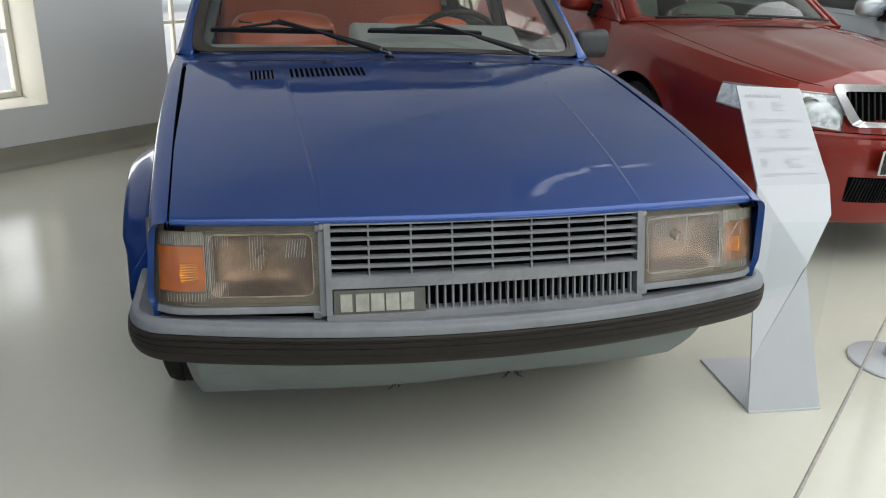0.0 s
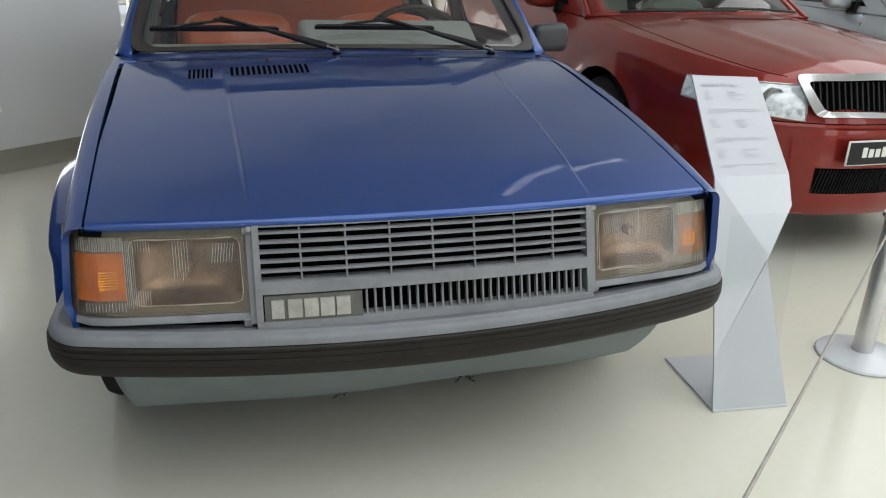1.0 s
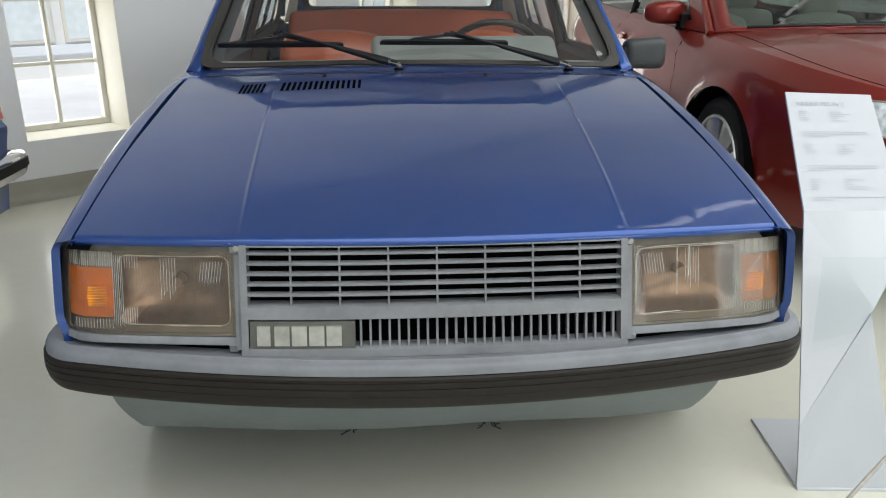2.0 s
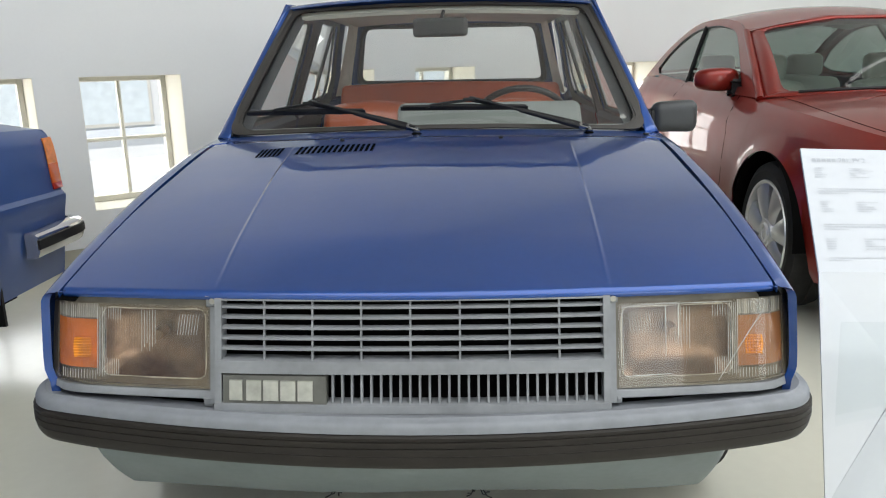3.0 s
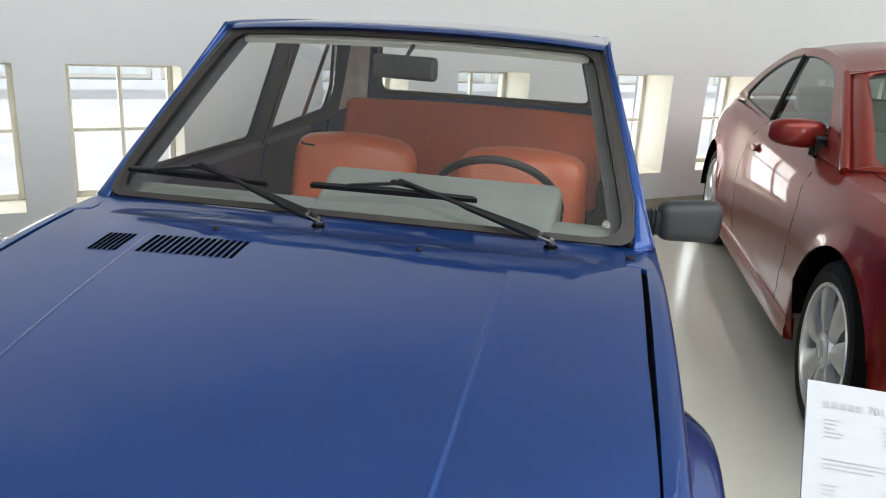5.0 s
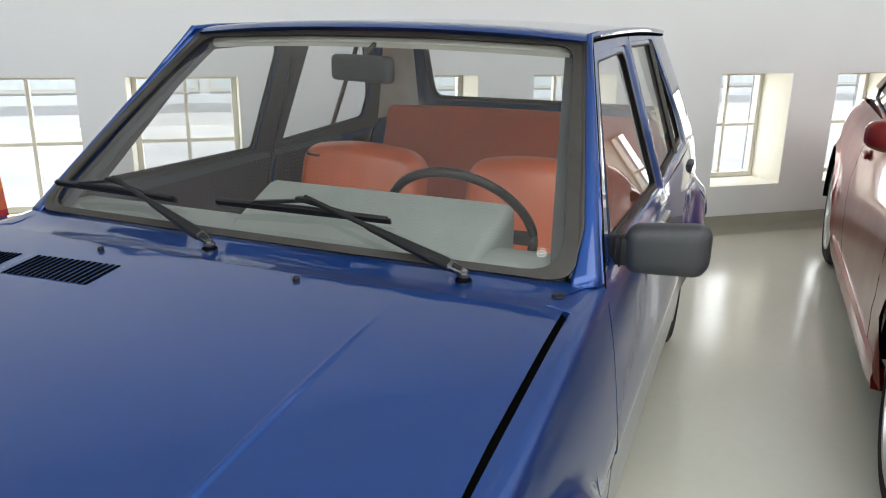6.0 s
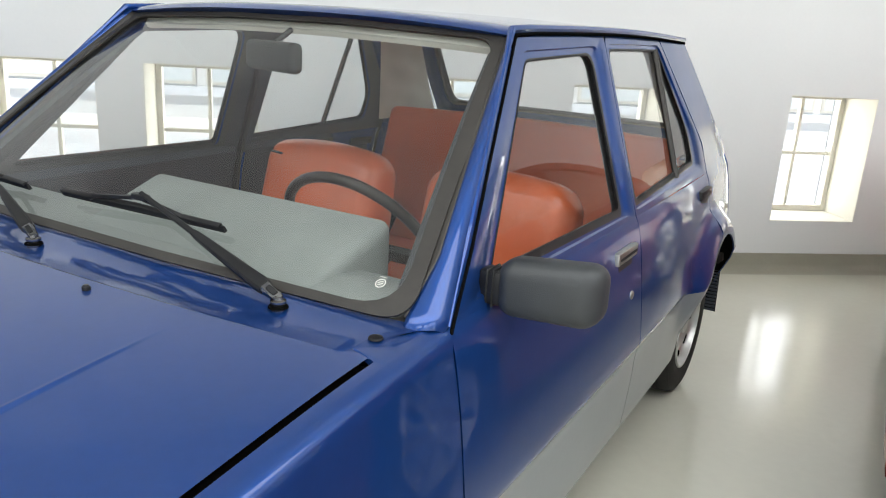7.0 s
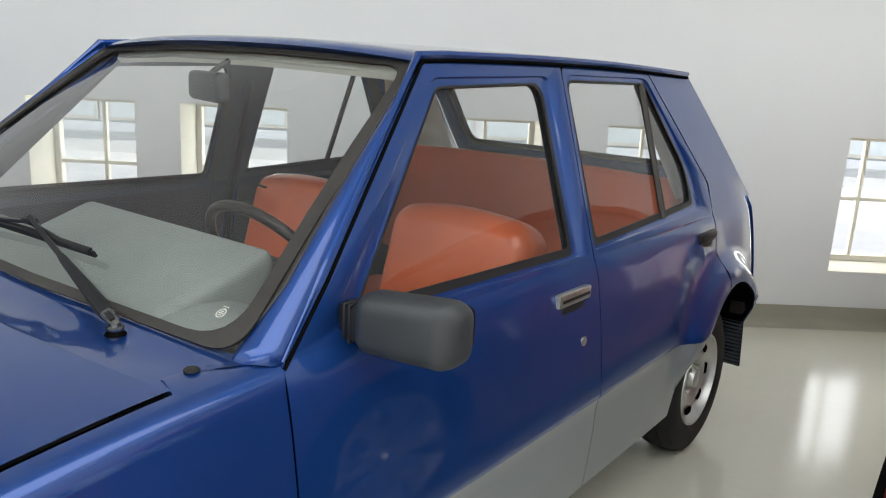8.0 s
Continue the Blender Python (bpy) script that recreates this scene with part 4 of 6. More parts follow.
# wipers lying on the glass
for piv, e0, e1, mp in (((-0.055, 1.135), (-0.648, 1.275, 1.010), (-0.234, 1.245, 1.013), (-0.424, 1.245, 1.046)), ((0.512, 1.196), (-0.114, 1.243, 1.021), (0.316, 1.272, 1.016), (0.118, 1.249, 1.050))):
    n = Vector((0, -0.012, 0.016))
    e0, e1, mp = Vector(e0), Vector(e1), Vector(mp)
    pv = Vector((piv[0], piv[1], top_z(piv[0], piv[1]) + 0.006))
    wp = thing("wiper", pose(0, 0, 0), "", "")
    wp.parent = car
    along = (mp - pv).normalized()
    lift = Vector((0, 0, 0.012))
    # spindle in its dark hole
    b = bm_new()
    add_lathe(b, [(-0.003, 0.0), (-0.003, 0.016), (-0.006, 0.017)], 18, pv, "Z")
    part("spindle_hole", b, M_DARK, wp)
    b = bm_new()
    add_lathe(b, [(-0.02, 0.012), (0.001, 0.012), (0.003, 0.0135), (0.006, 0.0135), (0.008, 0.009), (0.013, 0.0085), (0.0145, 0.006), (0.0145, 0.0)], 16, pv, "Z")
    part("spindle_nut", b, M_CLIP, wp)
    # pressed clip that folds over the arm's root
    b = bm_new()
    flat_bar(b, [pv + along * a + lift for a in (-0.006, 0.002, 0.016, 0.032, 0.036)], [0.006, 0.0085, 0.0092, 0.0108, 0.0102], [0.003, 0.005, 0.0065, 0.0075, 0.006])
    part("arm_clip", b, M_CLIP, wp)
    b = bm_new()
    flat_bar(b, [pv + along * a + lift for a in (0.004, 0.014, 0.024)], [0.0055, 0.0065, 0.0055], [0.0075, 0.009, 0.0105])
    part("clip_slot", b, M_BLACK, wp)
    reach = (mp - pv).length
    b = bm_new()
    flat_bar(b, [pv + along * (0.032 + (reach - 0.032) * a) + lift * (1 - 0.4 * a) for a in (0, 0.04, 0.25, 0.52, 0.56, 0.8, 1)], [0.0118, 0.0132, 0.0108, 0.0075, 0.0052, 0.0048, 0.0045], [0.0065, 0.0075, 0.0065, 0.005, 0.0035, 0.003, 0.003])
    part("arm", b, M_BLACK, wp)
    b = bm_new()
    line = [e0.lerp(e1, t / 6) + n * 0.1 for t in range(7)]
    flat_bar(b, line, [0.003] * 7, [0.0065] * 7)
    flat_bar(b, [line[3].lerp(line[0], 0.97) + n * 0.45, line[3] + n * 0.7, line[3].lerp(line[6], 0.97) + n * 0.45], [0.0055] * 3, [0.002] * 3)
    c = line[3] + (mp - line[3]) * 0.9
    for q in (0, 6):
        add_tube(b, [c, line[3].lerp(line[q], 0.5) + n * 0.75, line[3].lerp(line[q], 0.62) + n * 0.05], 0.0052, 5)
    add_box(b, -0.02, 0.02, -0.008, 0.008, -0.004, 0.008, Matrix.Translation(c), 0.002, 1)
    part("blade", b, M_BLACK, wp)

# nose: grille
def grille_y(z):
    return 0.016 + (z - 0.52) * 0.27


def nose_y(x, z):
    return grille_y(z) + 0.055 * (max(0.0, abs(x)) / 0.75) ** 2.2


grille = thing("grille", pose(0, 0, 0), "", "")
grille.parent = car
grille["label"] = "weathered grey plastic radiator grille"


def bar(bm, x0, x1, z0, z1, d0, d1, n=10):
    """A flat bar of the nose, from depth d0 in front to d1 behind."""
    for u0, u1 in ((0, 1),):
        rows = []
        for i in range(n + 1):
            x = lerp(x0, x1, i / n)
            rows.append([bm.verts.new((x, nose_y(x, z) + d, z)) for z, d in ((z0, d1), (z0, d0 + 0.002), (z0 + 0.001, d0), (z1 - 0.001, d0), (z1, d0 + 0.002), (z1, d1))])
        for i in range(n):
            for j in range(6):
                bm.faces.new((rows[i][j], rows[i + 1][j], rows[i + 1][(j + 1) % 6], rows[i][(j + 1) % 6]))
        bm.faces.new(rows[0])
        bm.faces.new(rows[-1])


b = bm_new()
bar(b, -0.388, 0.388, 0.7225, 0.7300, -0.004, 0.03)
bar(b, -0.388, 0.388, 0.584, 0.609, -0.006, 0.03)
bar(b, -0.392, 0.392, 0.511, 0.5275, -0.008, 0.03)
for sg in (-1, 1):
    bar(b, sg * 0.378, sg * 0.392, 0.511, 0.7300, -0.005, 0.03, 1)
    add_box(b, sg * 0.388, sg * 0.408, nose_y(0.4, 0.722), nose_y(0.4, 0.722) + 0.02, 0.711, 0.731, bevel=0.003, seg=1)
    bar(b, sg * 0.390, sg * 0.4045, 0.520, 0.715, 0.006, 0.03, 1)
part("grille_frame", b, M_GREYPL, grille)
for i in range(1, 6):
    b = bm_new()
    z = 0.7300 - i * 0.0200
    bar(b, -0.380, 0.380, z - 0.0030, z + 0.0026, -0.001, 0.014)
    part("slat", b, M_GREYPL, grille)
for i in range(1, 8):
    b = bm_new()
    x = lerp(-0.39, 0.39, i / 8)
    bar(b, x - 0.0019, x + 0.0019, 0.606, 0.724, 0.0025, 0.010, 1)
    part("divider", b, M_GREYPL, grille)
for i in range(28):
    b = bm_new()
    x = lerp(-0.155, 0.364, i / 27)
    bar(b, x - 0.0022, x + 0.0022, 0.526, 0.586, 0.003, 0.016, 1)
    part("fin", b, M_GREYPL, grille)
# near-black sheet stands in for the shade behind the slats
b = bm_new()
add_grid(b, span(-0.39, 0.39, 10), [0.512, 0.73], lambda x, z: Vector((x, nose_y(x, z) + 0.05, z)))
part("shade_backing", b, M_DARK, grille)
for sg in (-1, 1):
    b = bm_new()
    add_lathe(b, [(0.0, 0.0065), (-0.004, 0.006), (-0.005, 0.0)], 10, (sg * 0.398, nose_y(0.4, 0.721), 0.721), "Y")
    part("screw", b, M_DULLCHROME, grille)
b = bm_new()
bar(b, -0.375, -0.166, 0.5265, 0.5815, -0.004, 0.02, 6)
badge = part("badge", b, M_BADGE, grille, "worn grey badge plate with pale raised shapes")
# five pale block shapes of a maker's mark
for k in range(5):
    b = bm_new()
    x0 = -0.361 + 0.0345 * k
    x1 = x0 + (0.030 if k != 0 else 0.0265)
    bar(b, x0, x1, 0.5335, 0.5725, -0.0075, -0.003, 2)
    part("mark_shape", b, M_BADGEL, grille)

# headlamps with the indicators in their outer thirds
for sg in (-1, 1):
    lamp = thing("headlamp", pose(0, 0, 0), "", "")
    lamp.parent = car
    lamp["label"] = "dusty rectangular headlamp with an amber indicator"

    def lp(x, z, d=0.0):
        y = nose_y(x, z) + 0.012 + 0.016 * max(0.0, (x - 0.70) / 0.05) ** 2
        return Vector((sg * x, y + d, z))
    L_OUT = round_loop([(0.402, 0.5435), (0.402, 0.726), (0.772, 0.726), (0.774, 0.5435)], 0.006)
    L_IN = round_loop([(0.412, 0.549), (0.412, 0.707), (0.749, 0.707), (0.752, 0.549)], 0.008)
    b = bm_new()
    add_ring(b, L_OUT, L_IN, lambda x, z: lp(x, z, 0.005), 4)
    part("lamp_surround", b, M_LAMPBROWN, lamp, "brownish dusty lamp surround", thick=0.004)
    b = bm_new()
    rows = [[b.verts.new(lp(x, z, d)) for z, d in ((0.5255, 0.004), (0.5255, 0.05), (0.5425, 0.05), (0.5425, 0.002), (0.540, 0.0), (0.528, 0.0))] for x in span(0.405, 0.765, 10)]
    for i in range(10):
        for j in range(6):
            b.faces.new((rows[i][j], rows[i + 1][j], rows[i + 1][(j + 1) % 6], rows[i][(j + 1) % 6]))
    b.faces.new(rows[0])
    b.faces.new(rows[-1])
    add_box(b, sg * 0.404, sg * 0.416, lp(0.41, 0.53).y - 0.004, lp(0.41, 0.53).y + 0.02, 0.516, 0.53, bevel=0.003, seg=1)
    part("lamp_strip", b, M_GREYPL, lamp, "grey plastic strip")
    b = bm_new()
    add_grid(b, span(0.410, 0.765, 40), span(0.547, 0.707, 6), lambda x, z: lp(x, z, 0.0))
    part("lamp_glass", b, M_LAMPGLASS, lamp, "ribbed dusty lamp glass")
    # tan rim round the bowl, and the bowl itself
    BOWL = round_loop([(0.417, 0.564), (0.417, 0.699), (0.641, 0.699), (0.641, 0.564)], [0.02, 0.02, 0.02, 0.02], 5)
    b = bm_new()
    add_ring(b, round_loop([(0.408, 0.545), (0.408, 0.709), (0.648, 0.709), (0.648, 0.545)], 0.002, 5), BOWL, lambda x, z: lp(x, z, 0.008), 3)
    part("reflector_rim", b, M_LAMPTAN, lamp)
    b = bm_new()

    def bowl(x, z):
        u, w = (x - 0.529) / 0.113, (z - 0.632) / 0.068
        e = (u ** 4 + w ** 4) ** 0.25
        return lp(x, z, 0.008 + 0.058 * math.sqrt(max(0.0, 1 - min(1.0, e) ** 2.5)) )
    add_fill(b, BOWL, bowl, 3, 9)
    part("reflector", b, M_REFLECT, lamp)
    b = bm_new()
    add_lathe(b, [(0, 0.0), (0, 0.011), (0.012, 0.013), (0.03, 0.013)], 14, lp(0.527, 0.640, 0.024), "Y")
    part("bulb_cap", b, M_REFLECT, lamp)
    # pale uneven line of sealant round the bowl
    b = bm_new()
    rs = random.Random(12 + sg)
    loop = subdivide_loop(BOWL, 4)
    add_tube(b, [lp(p[0] + rs.uniform(-0.0008, 0.0008), p[1] + rs.uniform(-0.0008, 0.0008), 0.004) for p in loop], [rs.choice((0.0003, 0.0005, 0.0010, 0.0016)) for _ in loop], 5, closed=True)
    part("seal_line", b, M_SEALANT, lamp)
    b = bm_new()
    add_grid(b, span(0.652, 0.764, 28), span(0.576, 0.673, 22), lambda x, z: lp(x, z, 0.006 + 0.0012 * math.sin(x * 800) * math.sin(z * 800)))
    # right lens takes the dimmer amber: less light, put into the colour
    amber = part("indicator_lens", b, M_AMBERD if sg > 0 else M_AMBER, lamp, "dull orange indicator lens, dimmed in its colour" if sg > 0 else "orange indicator lens")
    # prisms in lighter amber: the lens's glowing centre is put into the colour
    for k in range(7):
        b = bm_new()
        z0 = 0.5985 + 0.0054 * k
        w = 0.019 - 0.002 * abs(k - 3) / 3
        for q in range(6):
            xq = 0.686 - w + 2 * w * q / 6
            add_box(b, sg * xq, sg * (xq + 2 * w / 6 - 0.0009), lp(0.69, z0).y + 0.0012, lp(0.69, z0).y + 0.008, z0, z0 + 0.0045, bevel=0.0012, seg=1)
        part("lens_prism", b, M_AMBERL, lamp)
    b = bm_new()
    add_grid(b, span(0.650, 0.765, 4), span(0.545, 0.709, 4), lambda x, z: lp(x, z, 0.016))
    part("lamp_backing", b, M_LAMPTAN, lamp)
    b = bm_new()
    add_grid(b, span(0.654, 0.757, 40), [0.675, 0.703], lambda x, z: lp(x, z, 0.009 + 0.0025 * abs(math.sin(x * 700))))
    part("lamp_flutes", b, M_DULLCHROME, lamp)
    # pale ribs moulded in the glass: by the indicator, over the middle, and slanting at the inner top
    RIBS = [(0.632 + 0.0038 * k, 0.562 + 0.003 * (k % 2), 0.632 + 0.0038 * k, 0.700) for k in range(6)]
    RIBS += [(0.604 + 0.0048 * k, 0.566, 0.604 + 0.0048 * k, 0.598) for k in range(6)]
    RIBS += [(0.600 + 0.0052 * k, 0.676, 0.600 + 0.0052 * k, 0.700) for k in range(6)]
    RIBS += [(0.524 + 0.0058 * k, 0.632 - 0.008 * (k % 3), 0.524 + 0.0058 * k, 0.697) for k in range(6)]
    RIBS += [(0.436 + 0.0058 * k, 0.650, 0.430 + 0.0058 * k, 0.690) for k in range(8)]
    RIBS += [(0.652 + 0.0045 * k, 0.676, 0.652 + 0.0045 * k, 0.702) for k in range(21)]
    RIBS += [(0.655 + 0.0065 * k, 0.556, 0.655 + 0.0065 * k, 0.574) for k in range(13)]
    for x0, z0, x1, z1 in RIBS:
        b = bm_new()
        add_tube(b, [lp(lerp(x0, x1, k / 3), lerp(z0, z1, k / 3), 0.0001) for k in range(4)], 0.00055, 5)
        part("glass_rib", b, M_LENSRIB, lamp)
    if sg > 0:
        # pale lines on the glass: a long diagonal, two uprights and an inner outline
        for pts, r in (([(0.724, 0.708), (0.672, 0.640), (0.610, 0.552)], 0.0008), ([(0.505, 0.700), (0.505, 0.604)], 0.0009), ([(0.532, 0.703), (0.531, 0.640)], 0.0009),
                       ([(0.418, 0.699), (0.470, 0.704), (0.640, 0.703)], 0.0007), ([(0.419, 0.696), (0.420, 0.571)], 0.0007), ([(0.424, 0.568), (0.515, 0.570)], 0.0011)):
            b = bm_new()
            add_tube(b, [lp(lerp(p[0], q[0], k / 4), lerp(p[1], q[1], k / 4), -0.0002) for p, q in zip(pts, pts[1:]) for k in range(5)], r, 5)
            part("glass_line", b, M_LENSRIB, lamp)
    # near-black sheet in place of the shade behind the lamp
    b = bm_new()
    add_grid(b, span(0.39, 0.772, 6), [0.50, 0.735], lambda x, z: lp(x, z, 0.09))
    part("lamp_hollow_shade", b, M_DARK, lamp)

# front bumper, wrapped round to the wheel arches
def bumper_path(n=40, side_y=0.43, wide=0.827, cx=0.0):
    pts = []
    for k in range(5):
        pts.append((-wide, lerp(side_y, 0.20, k / 5), 0))
    for k in range(9):
        t = k / 8 * math.pi / 2
        pts.append((-(wide - 0.085) - 0.085 * math.cos(t), 0.145 - 0.085 * math.sin(t) + 0.03 * (1 - k / 8), 0))
    for k in range(1, n):
        x = lerp(-(wide - 0.085), wide - 0.085, k / n)
        pts.append((x, 0.06 - 0.105 * (1 - (x / (wide - 0.085)) ** 2), 0))
    left = pts[:14]
    return pts + [(-x, y, z) for x, y, z in reversed(left)]


bp = bumper_path()
bumper = thing("front_bumper", pose(0, 0, 0), "", "")
bumper.parent = car
b = bm_new()
add_sweep(b, bp, [(-0.075, 0.509), (-0.05, 0.511), (-0.026, 0.5185), (-0.022, 0.519), (-0.019, 0.516), (-0.010, 0.515), (-0.004, 0.511), (-0.0005, 0.504), (0.0005, 0.4935), (-0.06, 0.490)])
part("bumper_top", b, M_GREYLT, bumper, "scuffed pale grey bumper top")
b = bm_new()
add_sweep(b, bp, [(-0.06, 0.492), (0.002, 0.492), (0.0055, 0.488), (0.0055, 0.482), (0.0035, 0.4805), (0.0065, 0.479), (0.0065, 0.468), (0.0045, 0.4665), (0.007, 0.465), (0.007, 0.452), (0.005, 0.4505), (0.006, 0.449), (0.004, 0.434), (-0.001, 0.423), (-0.010, 0.417), (-0.06, 0.415)])
for v in b.verts:
    if v.co.z < 0.48:
        t = max(0.0, min(1.0, (abs(v.co.x) - 0.66) / 0.17))
        v.co.z += t * t * 0.010 * (0.48 - v.co.z) / 0.06
part("bumper_face", b, M_RUBBER, bumper, "brown-black ribbed rubber bumper face")
# ragged valance below it
b = bm_new()
rnd = random.Random(4)
NOTCH = [rnd.uniform(0, 0.0025) + (0.009 if rnd.random() < 0.05 else 0) for _ in range(241)]


def valance(u, v):
    a = abs(u)
    x = u * 0.712
    y = 0.055 + 0.045 * a ** 2.2 + 0.10 * max(0.0, (a - 0.93) / 0.07) ** 2 + 0.143 * v ** 1.5
    zb = 0.224 + 0.004 * math.sin(u * 6) + 0.045 * max(0.0, (a - 0.955) / 0.045) ** 2.5
    if v > 0.985:
        zb += NOTCH[int(round((u + 1) * 120))]
    return Vector((x * (1 - 0.015 * v) - 0.022, y, lerp(0.43, zb, v)))


add_grid(b, span(-1, 1, 240), [0, 0.2, 0.4, 0.55, 0.7, 0.8, 0.88, 0.94, 0.975, 1], valance)
part("valance", b, M_SPOIL, car, "grey-green plastic valance with a ragged lower edge", thick=0.003)
for x in (-0.188, 0.131):
    b = bm_new()
    for k in range(7):
        a = rnd.uniform(-1, 1)
        add_tube(b, [(x + 0.008 * a, 0.199, 0.236), (x + 0.02 * a, 0.192, 0.230 - 0.002 * k), (x + 0.032 * a, 0.190, 0.237 - 0.004 * k)], 0.0018, 4)
    part("frayed_clip", b, M_BLACK, car)

# sills, underbody, rear bumper, flaps
b = bm_new()
add_box(b, -0.62, 0.62, 0.32, 3.7, 0.21, 0.24)
add_box(b, -0.50, 0.50, 0.32, 1.05, 0.24, 0.62)
part("underbody", b, M_DARK, car, smooth=False)
for y in (1.316, 2.343, 3.2655):
    for sg in (-1, 1):
        b = bm_new()
        zs_ = span(0.29 if y < 3 else 0.67, 0.925, 10) + ([] if y < 2 or y > 3 else span(0.99, 1.385, 6))
        rows = [[b.verts.new((sg * (body_x(y, z) - 0.008), y + dy + max(0, z - 0.925) * 0.053, z)) for dy in (-0.012, 0.012)] for z in zs_]
        for i in range(len(rows) - 1):
            b.faces.new((rows[i][0], rows[i][1], rows[i + 1][1], rows[i + 1][0]))
        part("shut_line", b, M_DARK, car)
for sg in (-1, 1):
    b = bm_new()
    rows = []
    ys = span(0.10, 1.158, 20)
    for y in ys:
        xg, ze = smooth1(GAP_X, y), smooth1(HOOD_EDGE, y)
        rows.append([b.verts.new((sg * (xg - 0.035), y, ze - 0.018)), b.verts.new((sg * (xg + 0.008), y, ze - 0.014))])
    for i in range(20):
        b.faces.new((rows[i][0], rows[i][1], rows[i + 1][1], rows[i + 1][0]))
    part("bonnet_gap", b, M_DARK, car)
b = bm_new()
rp = [(0.80, 3.65, 0), (0.805, 3.75, 0), (0.79, 3.84, 0), (0.72, 3.90, 0), (0.4, 3.925, 0), (0, 3.93, 0), (-0.4, 3.925, 0), (-0.72, 3.90, 0), (-0.79, 3.84, 0), (-0.805, 3.75, 0), (-0.80, 3.65, 0)]
add_sweep(b, rp, [(-0.05, 0.547), (-0.004, 0.543), (0.004, 0.53), (0.004, 0.495), (-0.01, 0.48), (-0.05, 0.48)])
part("rear_bumper", b, M_RUBBER, car)
for sg in (-1, 1):
    tilt = Matrix.Translation((0, 3.715, 0.45)) @ Matrix.Rotation(radians(10), 4, "X")
    b = bm_new()
    add_box(b, sg * 0.64, sg * 0.793, 0, 0.005, -0.225, 0.0, tilt)
    flap = part("mudflap", b, M_BLACK, car, "black ribbed rubber mudflap", smooth=False)
    for k in range(13):
        b = bm_new()
        z = -0.22 + 0.0168 * k
        add_box(b, sg * 0.645, sg * 0.789, -0.008, 0.0, z, z + 0.008, tilt)
        part("rib", b, M_TRIM, flap, smooth=False)


def steel_wheel(y, sg):
    w = thing("wheel", Matrix.Translation((sg * (0.735 if y < 2 else 0.69), y, AXLE)), "", "")
    w.parent = car
    b = bm_new()
    o = sg
    prof = [(-0.075, 0.175), (-0.08, 0.21), (-0.082, 0.245), (-0.07, 0.272), (-0.05, 0.282), (-0.03, 0.285), (-0.028, 0.279), (-0.022, 0.279), (-0.02, 0.285), (0.02, 0.285), (0.022, 0.279), (0.028, 0.279), (0.03, 0.285), (0.05, 0.282), (0.07, 0.272), (0.082, 0.245), (0.08, 0.21), (0.072, 0.175)]
    add_lathe(b, [(h * o, r) for h, r in prof], 56)
    part("tyre", b, M_TYRE, w, "worn black tyre", sharp=30)
    b = bm_new()
    rim = [(0.072, 0.178), (0.078, 0.176), (0.078, 0.168), (0.064, 0.163), (0.045, 0.155), (0.038, 0.145), (0.046, 0.118), (0.056, 0.10), (0.05, 0.075), (0.03, 0.055), (0.045, 0.04), (0.062, 0.034), (0.066, 0.022), (0.066, 0.0)]
    add_lathe(b, [(h * o, r) for h, r in rim], 48)
    r = part("rim", b, M_RIM, w, "silver pressed-steel rim")
    # near-black blocks in place of the shaded slots
    for k in range(8):
        b = bm_new()
        t = 2 * math.pi * k / 8
        m = Matrix.Rotation(t, 4, "X") @ Matrix.Translation((o * 0.047, 0.136, 0))
        add_box(b, -0.006, 0.006, -0.013, 0.013, -0.022, 0.022, m, 0.005, 2)
        part("rim_slot", b, M_DARK, w)
    for k in range(4):
        b = bm_new()
        t = 2 * math.pi * (k + 0.5) / 4
        add_lathe(b, [(o * 0.03, 0.010), (o * 0.056, 0.009), (o * 0.058, 0.0)], 8, (0, 0.062 * math.cos(t), 0.062 * math.sin(t)))
        part("wheel_nut", b, M_DULLCHROME, w)


for y in (FW, RW):
    for sg in (-1, 1):
        steel_wheel(y, sg)

# ---- cabin
def seat_back(name, cx, cy, z0, z1, w, t, lean, material, parent, r=0.05, crown=0.02):
    b = bm_new()
    vs = add_box(b, -w / 2, w / 2, -t / 2, t / 2, 0, z1 - z0, bevel=r, seg=5)
    h = z1 - z0
    bmesh.ops.subdivide_edges(b, edges=[e for e in b.edges if e.calc_length() > 0.2], cuts=6, use_grid_fill=True)
    for v in b.verts:
        k = v.co.z / h
        x = v.co.x / (w / 2)
        v.co.y += -0.02 * math.cos(x * math.pi) * (0.4 + 0.6 * (1 - k)) - 0.008 * math.cos(x * 5 * math.pi) * max(0, 1 - abs(k - 0.5) * 2)
        v.co.x *= 1 - 0.10 * max(0, k - 0.5) ** 1.2
        v.co.z -= crown * x * x * k
    bmesh.ops.transform(b, matrix=Matrix.Translation((cx, cy, z0)) @ Matrix.Rotation(radians(-lean), 4, "X"), verts=b.verts)
    return part(name, b, material, parent, sharp=70)


